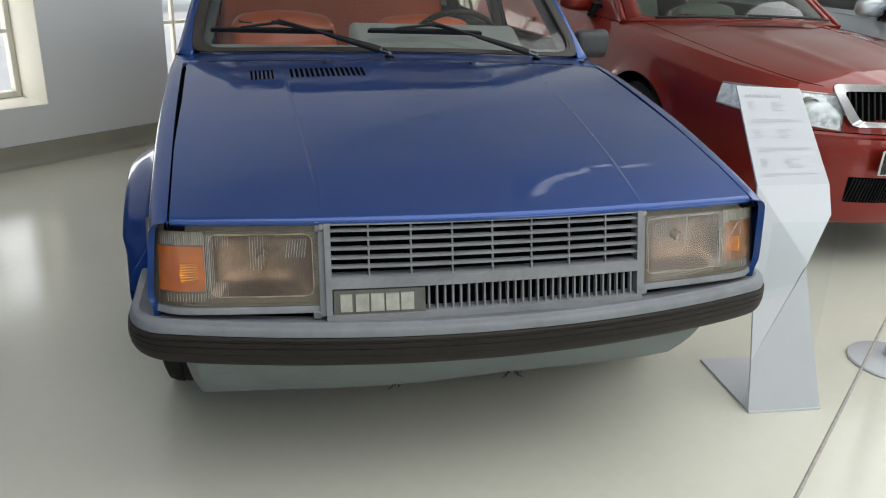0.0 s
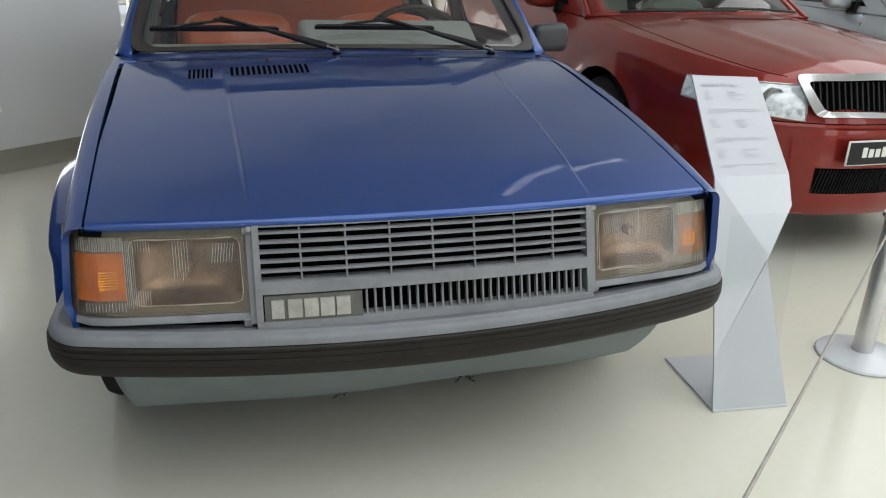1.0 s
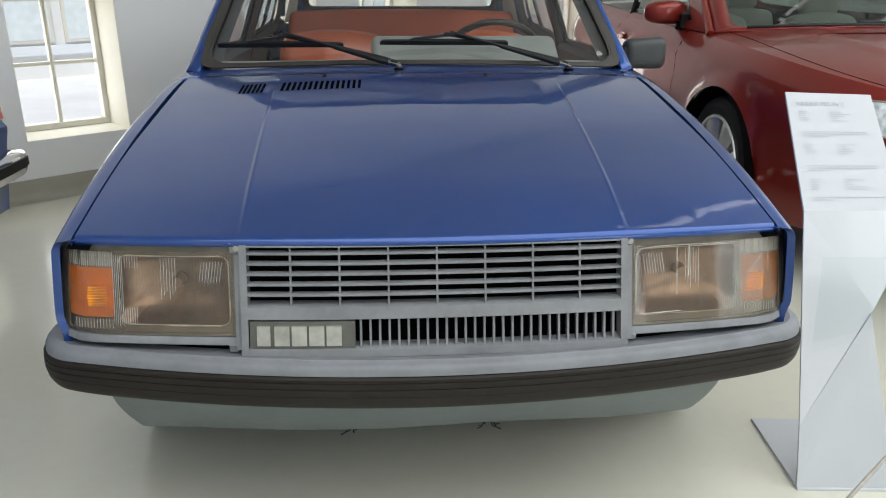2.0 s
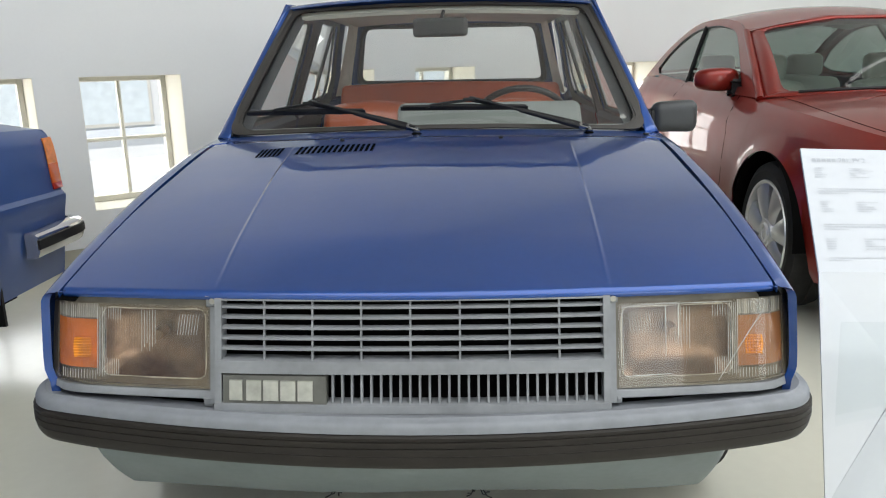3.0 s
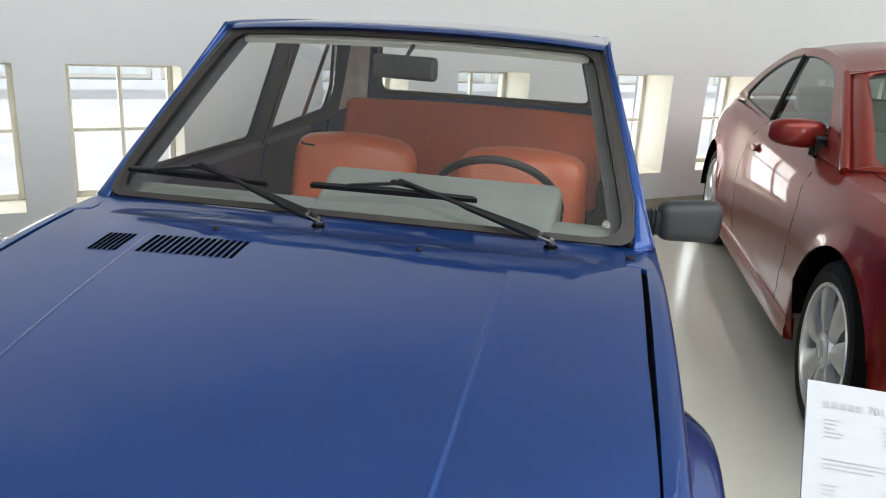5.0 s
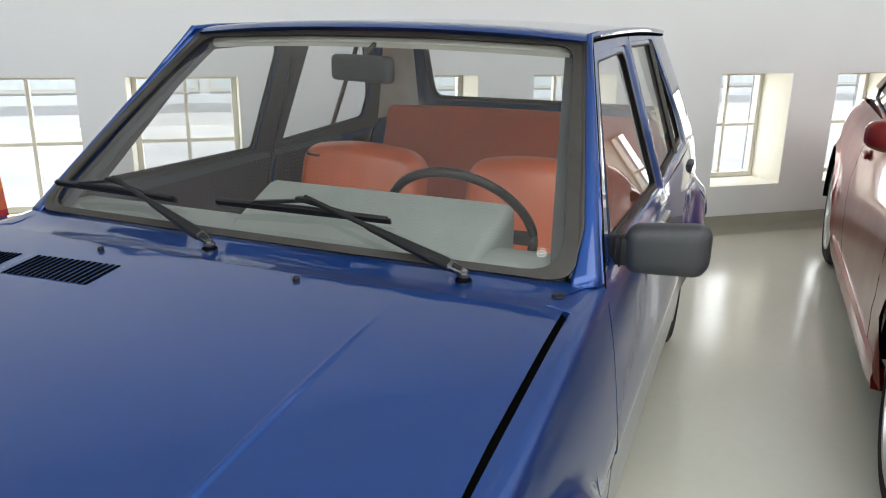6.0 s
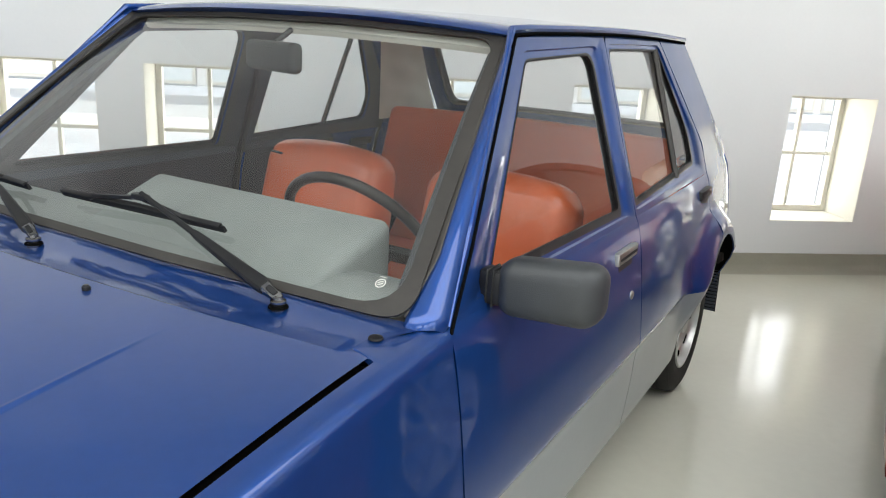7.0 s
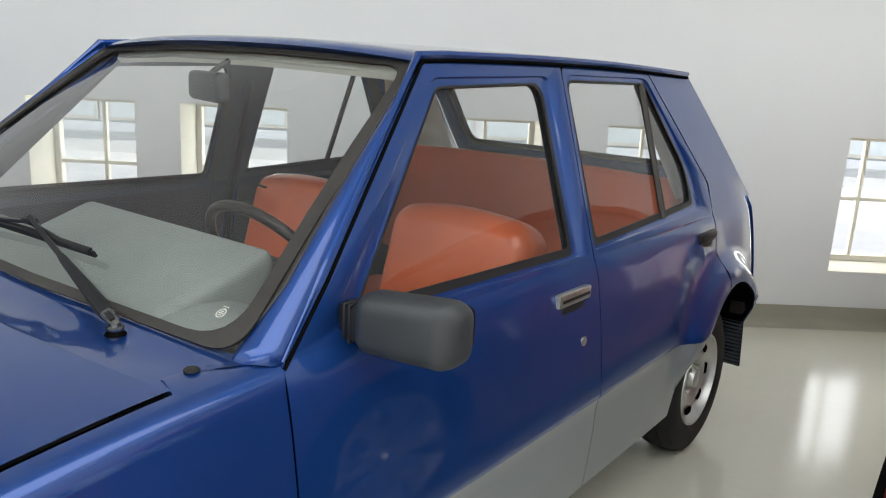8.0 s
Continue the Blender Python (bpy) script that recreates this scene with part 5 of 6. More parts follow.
for cx in (-0.345, 0.345):
    seat = thing("front_seat", pose(0, 0, 0), "", "")
    seat.parent = car
    seat["label"] = "orange vinyl front seat under clear wrapping"
    seat_back("backrest", cx, 2.265 if cx < 0 else 2.235, 0.42, 1.005, 0.52, 0.17, 15, M_ORANGE, seat, 0.07, 0.028)
    b = bm_new()
    add_box(b, cx - 0.26, cx + 0.26, 1.70, 2.16, 0.30, 0.47, bevel=0.05, seg=4)
    part("cushion", b, M_ORANGE, seat, sharp=70)
    b = bm_new()
    add_box(b, cx - 0.2, cx + 0.2, 1.8, 2.15, 0.24, 0.31)
    part("seat_base", b, M_BLACK, seat, smooth=False)
    # belt guide on the outer shoulder
    if cx < 0:
        b = bm_new()
        add_tube(b, [(-0.550, 2.375, 0.950), (-0.552, 2.330, 0.943), (-0.545, 2.318, 0.940), (-0.497, 2.318, 0.936), (-0.490, 2.330, 0.936), (-0.492, 2.375, 0.944)], 0.0045, 7)
        part("belt_guide", b, M_BLACK, seat)
bench = thing("rear_bench", pose(0, 0, 0), "", "")
bench.parent = car
bench["label"] = "full-width orange cloth rear bench"
seat_back("backrest", 0.0, 3.125, 0.45, 1.056, 1.33, 0.15, 12, M_ORANGE_D, bench, 0.03, 0.012)
b = bm_new()
add_box(b, -0.62, 0.62, 2.62, 3.15, 0.30, 0.48, bevel=0.05, seg=4)
part("cushion", b, M_ORANGE_D, bench, sharp=70)
b = bm_new()
add_box(b, -0.60, 0.60, 3.28, 3.70, 0.93, 0.95)
part("parcel_shelf", b, M_TRIM, car, smooth=False)
b = bm_new()
add_box(b, -0.70, 0.70, 1.2, 3.7, 0.24, 0.27)
part("cabin_floor", b, M_TRIM, car, smooth=False)
for sg in (-1, 1):
    # belts hanging by the middle pillars
    b = bm_new()
    add_grid(b, [0, 1], span(0, 1, 8), lambda u, v: Vector((sg * (body_x(2.25, lerp(1.30, 0.6, v)) - 0.042) + 0.003 * math.sin(7 * v), 2.315 + 0.035 * u + 0.03 * v, lerp(1.30, 0.6, v))))
    part("seat_belt", b, M_BLACK, car, thick=0.002)
    # middle pillar lining
    b = bm_new()
    add_grid(b, span(2.27, 2.405, 3), span(0.9, 1.385, 6), lambda y, z: Vector((sg * (body_x(y, z) - 0.034), y + (z - 0.94) * 0.06, z)))
    part("pillar_lining", b, M_TRIM, car)

# dashboard: low pad and the raised instrument box
b = bm_new()
vs = add_box(b, -0.66, 0.66, 1.24, 1.52, 0.72, 0.905, bevel=0.03, seg=3)
dash = part("dashboard", b, M_DASH, car, "grey plastic dashboard with a raised slab")
b = bm_new()
vs = add_box(b, -0.15, 0.525, 1.26, 1.515, 0.80, 0.992, bevel=0.028, seg=4)
for v in vs:
    t = (v.co.y - 1.26) / 0.255
    if v.co.z > 0.9:
        v.co.z += lerp(-0.045, 0.042, t)
    v.co.x += -0.02 * (1 - t) * (1 if v.co.x > 0 else -1)
part("instrument_box", b, M_DASH, dash, "raised grey instrument box")
b = bm_new()
LEDGE = [(1.225, -0.004), (1.26, 0.006), (1.33, 0.014), (1.40, 0.006), (1.50, -0.03)]
add_grid(b, span(-0.69, 0.69, 24), [0, 1, 2, 3, 4], lambda x, v: Vector((x, LEDGE[v][0] + 0.075 * (x / 0.7) ** 2 * (1 - v / 4), 0.945 + LEDGE[v][1] + (top_z(min(0.69, abs(x)), 1.2) - 0.947) * (1 - v / 4))))
part("screen_ledge", b, M_DASH, dash)
sw = thing("steering_wheel", Matrix.Translation((0.318, 1.69, 0.906)) @ Matrix.Rotation(radians(34), 4, "X"), "", "")
sw.parent = car
b = bm_new()
add_tube(b, [(0.198 * math.cos(t), 0, 0.198 * math.sin(t)) for t in span(0, 2 * math.pi, 64)[:-1]], 0.0125, 12, closed=True)
part("wheel_rim", b, M_WHEEL, sw, "glossy dark steering wheel rim")
b = bm_new()
add_box(b, -0.19, 0.19, -0.01, 0.012, -0.04, 0.0, bevel=0.006, seg=2)
add_box(b, -0.06, 0.06, -0.02, 0.02, -0.06, 0.04, bevel=0.012, seg=2)
part("spoke_pad", b, M_BLACK, sw)
b = bm_new()
add_tube(b, [(0, -0.01, 0), (0, -0.20, 0.0)], 0.03, 10)
part("column", b, M_BLACK, sw)
# interior mirror and sun visors
b = bm_new()
vs = add_box(b, -0.112, 0.112, -0.018, 0.018, -0.036, 0.036, Matrix.Translation((0.005, 1.735, 1.302)) @ Matrix.Rotation(radians(-17), 4, "Z"), 0.016, 4)
rv = part("rear_view_mirror", b, M_BACKMIR, car, "dark interior mirror", sharp=60)
b = bm_new()
add_tube(b, [(0.01, 1.74, 1.335), (0.02, 1.80, 1.375), (0.02, 1.83, 1.39)], 0.007, 6)
part("mirror_stalk", b, M_BACKMIR, rv)
for x0, x1 in ((-0.50, -0.10), (0.14, 0.50)):
    b = bm_new()
    add_box(b, x0, x1, 1.84, 1.98, 1.366, 1.384, bevel=0.008, seg=2)
    part("sun_visor", b, M_LINER, car)
b = bm_new()
add_tube(b, [screen(a, 0.975) + Vector((0, 0.03, -0.012)) for a in span(-0.95, 0.95, 12)], 0.016, 6)
part("header_lining", b, M_LINER, car)

# ---------------------------------------------------------------- rounded car bodies
def path_points(pts, n):
    """Even points along a smooth curve through (x, y) pairs."""
    P = [Vector(p) for p in pts]
    dense = []
    for i in range(len(P) - 1):
        a, b_, c, d = P[max(i - 1, 0)], P[i], P[i + 1], P[min(i + 2, len(P) - 1)]
        for k in range(24):
            t = k / 24
            dense.append(0.5 * ((2 * b_) + (c - a) * t + (2 * a - 5 * b_ + 4 * c - d) * t * t + (3 * b_ - a - 3 * c + d) * t ** 3))
    dense.append(P[-1])
    acc = [0.0]
    for p, q in zip(dense, dense[1:]):
        acc.append(acc[-1] + (q - p).length)
    out, j = [], 0
    for k in range(n + 1):
        s = acc[-1] * k / n
        while j < len(acc) - 2 and acc[j + 1] < s:
            j += 1
        t = (s - acc[j]) / max(1e-9, acc[j + 1] - acc[j])
        out.append(dense[j].lerp(dense[j + 1], t))
    return out


class Shell:
    """The lower body of a car: a plan outline, a shoulder height along it and a side section."""

    def __init__(self, plan, shoulder, section, bottom, wheels, arch, axle, n=150):
        self.p = path_points(plan, n)
        self.shoulder, self.section, self.bottom, self.wheels, self.arch, self.axle = shoulder, section, bottom, wheels, arch, axle
        self.n = []
        for i in range(len(self.p)):
            d = self.p[min(i + 1, n)] - self.p[max(i - 1, 0)]
            self.n.append(Vector((d.y, -d.x)).normalized())

    def zs(self, y):
        return smooth1(self.shoulder, y)

    def low(self, y):
        z = self.bottom
        for c in self.wheels:
            if abs(y - c) < self.arch:
                z = max(z, self.axle + math.sqrt(self.arch ** 2 - (y - c) ** 2))
        return z

    def point(self, i, z, sg=1, out=0.0):
        """The surface at plan point i and height z."""
        i = max(0.0, min(len(self.p) - 1.0, i))
        k = min(int(i), len(self.p) - 2)
        p, nn = self.p[k].lerp(self.p[k + 1], i - k), self.n[k].lerp(self.n[k + 1], i - k).normalized()
        v = (z - 0.2) / (self.zs(p.y) - 0.2)
        d = smooth1(self.section, v)
        lip = 0.0
        for c in self.wheels:
            q = math.hypot(p.y - c, z - self.axle) - self.arch
            if q < 0.09:
                lip = max(lip, 0.022 * (1 - max(0, q) / 0.09) ** 2)
        r = p + nn * (out + lip - d)
        return Vector((sg * max(0.0, r.x), r.y, z))

    def at_y(self, y):
        """The plan index where the side passes y, beyond the nose."""
        k = min(range(len(self.p)), key=lambda j: abs(self.p[j].y - y) + (10 if self.p[j].x < 0.3 else 0))
        return k

    def at_x(self, x, front=True):
        half = [j for j in range(len(self.p)) if (self.p[j].y < 1.2) == front]
        k = min(half, key=lambda j: abs(self.p[j].x - x))
        for a in (k - 1, k):
            if 0 <= a < len(self.p) - 1 and min(self.p[a].x, self.p[a + 1].x) <= x <= max(self.p[a].x, self.p[a + 1].x):
                return a + (x - self.p[a].x) / (self.p[a + 1].x - self.p[a].x)
        return k

    def skin(self, bm, sg, vs=16):
        idx = sorted(set(range(len(self.p))))
        add_grid(bm, idx, span(0, 1, vs), lambda i, v: self.point(i, lerp(self.low(self.p[i].y), self.zs(self.p[i].y), v), sg))


def alloy_wheel(parent, x, y, z, sg, R, spokes=7):
    w = thing("wheel", Matrix.Translation((x, y, z)), "", "")
    w.parent = parent
    o = sg
    b = bm_new()
    rr = R * 0.735
    prof = [(-0.10, rr), (-0.108, R * 0.86), (-0.09, R * 0.965), (-0.06, R), (-0.02, R), (-0.015, R - 0.006), (0.0, R - 0.006), (0.005, R), (0.06, R), (0.09, R * 0.965), (0.108, R * 0.86), (0.1, rr)]
    add_lathe(b, [(h * o, r) for h, r in prof], 56)
    part("tyre", b, M_TYRE, w, sharp=30)
    b = bm_new()
    add_lathe(b, [(h * o, r) for h, r in [(0.098, rr + 0.004), (0.106, rr), (0.104, rr - 0.012), (0.06, rr - 0.02), (-0.06, rr - 0.03)]], 56)
    part("rim", b, M_ALLOY, w, "bright silver alloy rim")
    b = bm_new()
    for k in range(spokes):
        t = 2 * math.pi * k / spokes + 0.2
        m = Matrix.Rotation(t, 4, "X")
        rows = []
        for q in span(0.045, rr - 0.008, 8):
            f = (q - 0.045) / (rr - 0.053)
            hw = lerp(0.030, 0.086, f ** 0.9) * (1 - 0.12 * math.sin(math.pi * f))
            h = 0.088 + 0.012 * math.sin(math.pi * f * 0.9)
            rows.append([b.verts.new(m @ Vector((o * hh, q, s * hw))) for hh, s in ((0.03, -1), (h - 0.014, -1), (h, -0.6), (h + 0.004, 0), (h, 0.6), (h - 0.014, 1), (0.03, 1))])
        for i in range(len(rows) - 1):
            for j in range(6):
                b.faces.new((rows[i][j], rows[i + 1][j], rows[i + 1][j + 1], rows[i][j + 1]))
    part("spoke_star", b, M_ALLOY, w, sharp=35)
    b = bm_new()
    add_lathe(b, [(h * o, r) for h, r in [(0.07, 0.075), (0.100, 0.07), (0.098, 0.058), (0.098, 0.052), (0.108, 0.046), (0.108, 0.04), (0.104, 0.03), (0.1, 0.028), (0.1, 0)]], 24)
    part("hub_cap", b, M_ALLOY, w)
    # near-black backing disc: the shade behind the spokes put into its colour
    b = bm_new()
    add_lathe(b, [(0.0, rr - 0.01), (0.02 * o, 0.13), (0.02 * o, 0.0)], 32)
    part("spoke_shade_disc", b, M_DARK, w)
    return w


CPLAN = [(0, 0), (0.2, 0.018), (0.36, 0.07), (0.5, 0.155), (0.62, 0.28), (0.71, 0.45), (0.78, 0.67), (0.825, 0.92), (0.848, 1.25), (0.85, 1.7), (0.85, 2.4), (0.85, 3.2), (0.848, 3.8), (0.83, 4.2), (0.78, 4.46), (0.68, 4.61), (0.5, 4.67), (0.25, 4.695), (0, 4.70)]
CSHO = [(0, 0.79), (0.2, 0.82), (0.45, 0.855), (0.9, 0.905), (1.5, 0.945), (2.0, 0.965), (3.0, 0.985), (3.8, 1.01), (4.3, 1.0), (4.6, 0.96), (4.7, 0.94)]
CSEC = [(0, 0.05), (0.1, 0.014), (0.3, 0.0), (0.55, 0.0), (0.75, 0.014), (0.88, 0.04), (0.96, 0.075), (1.0, 0.105)]


def bow(pts, n):
    """Points of a smooth open curve through the given ones."""
    out = []
    for i in range(len(pts) - 1):
        a, b_, c, d = [Vector(pts[max(0, min(len(pts) - 1, i + k))]) for k in (-1, 0, 1, 2)]
        for k in range(n):
            t = k / n
            out.append(tuple(0.5 * ((2 * b_) + (c - a) * t + (2 * a - 5 * b_ + 4 * c - d) * t * t + (3 * b_ - a - 3 * c + d) * t ** 3)))
    return out + [tuple(pts[-1])]


def coupe(name, m, paint, label, glass, seat_mat, detail=True):
    """A rounded two-door coupe, nose at its origin, tail at +y."""
    c = thing(name, m, label, "car")
    FWc, RWc, AX, AR = 1.11, 3.92, 0.345, 0.392
    S = Shell(CPLAN, CSHO, CSEC, 0.22, (FWc, RWc), AR, AX)

    def fore(y):
        return y - 0.13 * max(0.0, min(1.0, (4.3 - y) / 1.4))

    def gx(y, z):
        w = 0.748 - (z - 0.97) * 0.40 - 0.10 * max(0.0, z - 1.2) ** 1.2
        if y > 3.2:
            w -= 0.05 * (y - 3.2)
        if y < 2.0:
            w -= 0.02 * (2.0 - y)
        return w
    b = bm_new()
    for sg in (-1, 1):
        S.skin(b, sg)
    body = part("body", b, paint, c)
    # bonnet and boot lid, crowned between the shoulders
    for nm, y0, y1, cr in (("bonnet", 0.0, 1.64, 0.055), ("boot_lid", 4.05, 4.70, 0.03)):
        b = bm_new()
        idx = [i for i in range(len(S.p)) if y0 <= S.p[i].y <= y1]

        def deck(i, u):
            p = S.point(i, S.zs(S.p[i].y))
            k = cr * min(1.0, abs(p.x) / 0.5) * (1 - abs(u) ** 2.3)
            rib = 0.010 * max(0.0, 1 - abs(abs(u) - 0.42) / 0.10) if nm == "bonnet" else 0
            return Vector((p.x * u, p.y - (0.05 * (1 - u * u) if nm == "bonnet" and p.y > 1.2 else 0), p.z + k + rib * min(1, p.y / 0.6)))
        add_grid(b, idx, span(-1, 1, 40), deck)
        lid_ = part(nm, b, paint, c)
        if nm == "bonnet":
            for su in (-1, 1):
                b = bm_new()
                add_tube(b, [deck(i, su * lerp(0.99, 0.87, min(1, S.p[i].y / 1.3))) for i in idx if S.p[i].y > 0.12], 0.0018, 5)
                part("bonnet_seam", b, M_DARK, lid_)
    # windows along the side
    out_ = [(1.66, 0.952), (2.32, 1.30), (2.72, 1.385), (3.1, 1.402), (3.5, 1.372), (3.95, 1.235), (4.42, 1.0), (4.2, 1.0), (3.07, 0.975)]
    in_ = [(1.95, 1.0), (2.42, 1.275), (2.76, 1.345), (3.1, 1.36), (3.48, 1.325), (3.85, 1.20), (4.06, 1.07), (3.95, 1.03), (3.07, 0.998)]
    # the upper line runs in one smooth bow, the sill stays straight
    out_, in_ = [bow(q[:7], 5) + q[7:] for q in (out_, in_)]
    for sg in (-1, 1):
        def gs(y, z, d=0.0):
            return Vector((sg * (gx(y, z) - d), fore(y), z))
        b = bm_new()
        add_ring(b, out_, in_, gs, 2)
        frame_ = part("side_frame", b, paint, c, thick=0.012)
        b = bm_new()
        add_fill(b, in_, lambda y, z: gs(y, z, 0.006), 1, 4)
        part("side_window", b, glass, frame_)
        b = bm_new()
        add_tube(b, [gs(*p) for p in subdivide_loop(in_, 1)], 0.006, 6, closed=True)
        add_tube(b, [gs(3.02, 0.995, -0.001), gs(3.09, 1.2, -0.003), gs(3.17, 1.36, -0.001)], 0.016, 6)
        part("window_seal", b, M_BLACK, frame_)
        # shut lines of the door
        b = bm_new()
        add_tube(b, [S.point(S.at_y(1.80 - 0.05 * math.sin(math.pi * t)), lerp(0.30, 0.955, t), sg, -0.0015) for t in span(0, 1, 10)], 0.003, 5)
        part("shut_line", b, M_DARK, body)
        b = bm_new()
        add_tube(b, [S.point(S.at_y(2.95 + 0.10 * math.sin(math.pi * t)), lerp(0.30, 0.98, t), sg, -0.0015) for t in span(0, 1, 10)], 0.003, 5)
        part("shut_line", b, M_DARK, body)
        b = bm_new()
        add_sweep(b, [tuple(S.point(S.at_y(y), 0.3, sg, -0.012 if y < 1.6 or y > 3.42 else 0.0))[:2] + (0,) for y in (span(3.50, 1.53, 12) if sg < 0 else span(1.53, 3.50, 12))], [(-0.03, 0.205), (0.012, 0.21), (0.018, 0.25), (0.012, 0.285), (-0.02, 0.30)])
        part("side_skirt", b, paint, body)
        # wheel housings
        for wy in (FWc, RWc):
            b = bm_new()
            add_grid(b, span(0, math.pi, 18), [0, 1], lambda t, v: Vector((sg * lerp(0.5, 0.855, v), wy + AR * math.cos(t), AX + AR * math.sin(t))))
            part("wheel_housing", b, M_DARK, body)
            alloy_wheel(c, sg * 0.728, wy, AX, sg, 0.345)
        # door handle in its cup
        b = bm_new()
        p = S.point(S.at_y(2.78), 0.84, sg)
        add_blob(b, p, (0.004, 0.062, 0.042), 0.9, 12)
        part("handle_cup", b, paint, body)
        b = bm_new()
        add_blob(b, p + Vector((sg * 0.012, 0.008, 0.012)), (0.010, 0.066, 0.017), 0.7, 10)
        part("door_handle", b, paint, body)
        # door mirror
        b = bm_new()
        add_blob(b, (sg * 0.825, 2.01, 1.04), (0.122, 0.07, 0.066), 0.6, 14, lambda p: Vector((p.x, p.y + 0.4 * max(0, sg * p.x) ** 1.3 if p.y < 0 else p.y * 0.6, p.z * (1 - 0.9 * max(0.0, sg * p.x)))))
        mir = part("door_mirror", b, paint, c, sharp=70)
        b = bm_new()
        add_box(b, sg * 0.66, sg * 0.755, 1.89, 1.97, 0.962, 1.03, bevel=0.015, seg=2)
        part("mirror_foot", b, M_BLACK, mir)
        # lamps let into the nose
        i0, i1 = S.at_x(0.385), S.at_x(0.735)
        for nm, mt, o in (("lamp_reflector", M_LAMPREF, 0.0015), ("lamp_glass", M_LAMPGLASS2, 0.006)):
            b = bm_new()

            def lampf(i, v):
                t = (i - i0) / (i1 - i0)
                return S.point(i, lerp(lerp(0.645, 0.69, t), lerp(0.785, 0.80, t) - 0.02 * t * t, v), sg, o)
            add_grid(b, span(i0, i1, 18), span(0, 1, 6), lampf)
            if nm == "lamp_reflector":
                lam = part("headlamp", b, mt, c, "clear headlamp")
                for t in (0.25, 0.62):
                    b = bm_new()
                    q = lampf(lerp(i0, i1, t), 0.5)
                    add_lathe(b, [(-0.006, 0.045), (-0.010, 0.048), (-0.006, 0.05), (0.02, 0.05)], 20, q, "Y")
                    part("lamp_ring", b, M_DULLCHROME, lam)
            else:
                part(nm, b, mt, lam)
                b = bm_new()
                rim_ = [(t, 0) for t in span(0, 1, 12)] + [(1, t) for t in span(0.2, 1, 4)] + [(t, 1) for t in span(0.95, 0, 12)] + [(0, t) for t in span(0.8, 0.2, 3)]
                o = 0.004
                add_tube(b, [lampf(lerp(i0, i1, t), v) for t, v in rim_], 0.004, 6, closed=True)
                part("lamp_rim", b, M_DULLCHROME, lam)
        # fog lamp recess
        b = bm_new()
        add_grid(b, span(S.at_x(0.50), S.at_x(0.60), 4), span(0.36, 0.44, 3), lambda i, z: S.point(i, z, sg, 0.003))
        part("fog_lamp", b, M_BLACK, c)
        # tail lamp
        b = bm_new()
        add_grid(b, span(S.at_y(4.36), S.at_y(4.36) + 14, 14), span(0.74, 0.91, 5), lambda i, z: S.point(i, z, sg, 0.004))
        part("tail_lamp", b, M_REDLENS, c)
    # screens
    def ws(a, v):
        p0 = Vector((a * 0.735, 1.30 + 0.24 * a * a, 0.985 - 0.035 * a * a))
        p1 = Vector((a * (gx(2.35, 1.31) - 0.004), 2.13 + 0.09 * a * a, 1.385 - 0.082 * a * a))
        return p0.lerp(p1, v) + Vector((0, -0.4, 0.9)) * 0.03 * math.sin(math.pi * v)

    def bs(a, v):
        p0 = Vector((a * (gx(3.5, 1.372) - 0.004), 3.447 - 0.02 * a * a, 1.42 - 0.05 * a * a))
        p1 = Vector((a * 0.66, 4.30 + 0.08 * (1 - a * a), 1.045 - 0.03 * a * a))
        return p0.lerp(p1, v) + Vector((0, 0.4, 0.9)) * 0.035 * math.sin(math.pi * v)
    for nm, fn in (("windscreen", ws), ("rear_screen", bs)):
        lo = round_loop([(-1, 0), (-1, 1), (1, 1), (1, 0)], 0.02, 3)
        wa = 0.875 if nm == "windscreen" else 0.93
        li = round_loop([(-wa, 0.05), (-wa, 0.95), (wa, 0.95), (wa, 0.05)], 0.09, 3)
        b = bm_new()
        add_fill(b, li, fn, 3, 6)
        g = part(nm, b, glass, c)
        b = bm_new()
        lm = [(lerp(p[0], q[0], 0.55), lerp(p[1], q[1], 0.55)) for p, q in zip(lo, li)]
        add_ring(b, lo, lm, lambda a, v: fn(a, v) + (Vector((0, -0.4 if nm == "windscreen" else 0.4, 0.9)) * (0.010 if abs(a) < 0.99 else -0.004)), 3)
        add_ring(b, lm, li, lambda a, v: fn(a, v) + (Vector((0, -0.4 if nm == "windscreen" else 0.4, 0.9)) * (0.010 if (abs(a) > wa + 0.01 or v < 0.04 or v > 0.96) else 0.002)), 3)
        part("screen_border", b, paint, g, thick=0.006)
    for sg in (-1, 1):
        b = bm_new()
        add_tube(b, [(ws(sg, t) + Vector((sg * gx(lerp(1.66, 2.32, t), lerp(0.952, 1.30, t)), lerp(1.53, 2.19, t), lerp(0.952, 1.30, t)))) / 2 for t in span(0, 1, 12)], 0.021, 10)
        part("a_pillar", b, paint, c)
    for a0, a1, v in ((-0.8, 0.1, 0.03), (-0.1, 0.85, 0.05)):
        b = bm_new()
        add_tube(b, [ws(a, v) + Vector((0, -0.02, 0.014)) for a in span(a0, a1, 12)], 0.008, 6)
        part("wiper", b, M_BLACK, c)
    b = bm_new()
    add_grid(b, span(-0.98, 0.98, 20), span(0, 1, 3), lambda a, v: ws(a, 0.0) + Vector((0, -0.075 * (1 - v), -0.006 + 0.004 * v)))
    part("scuttle", b, M_BLACK, c)
    # roof
    b = bm_new()
    edge = [(2.32, 1.30), (2.5, 1.345), (2.72, 1.385), (3.1, 1.402), (3.5, 1.372)]

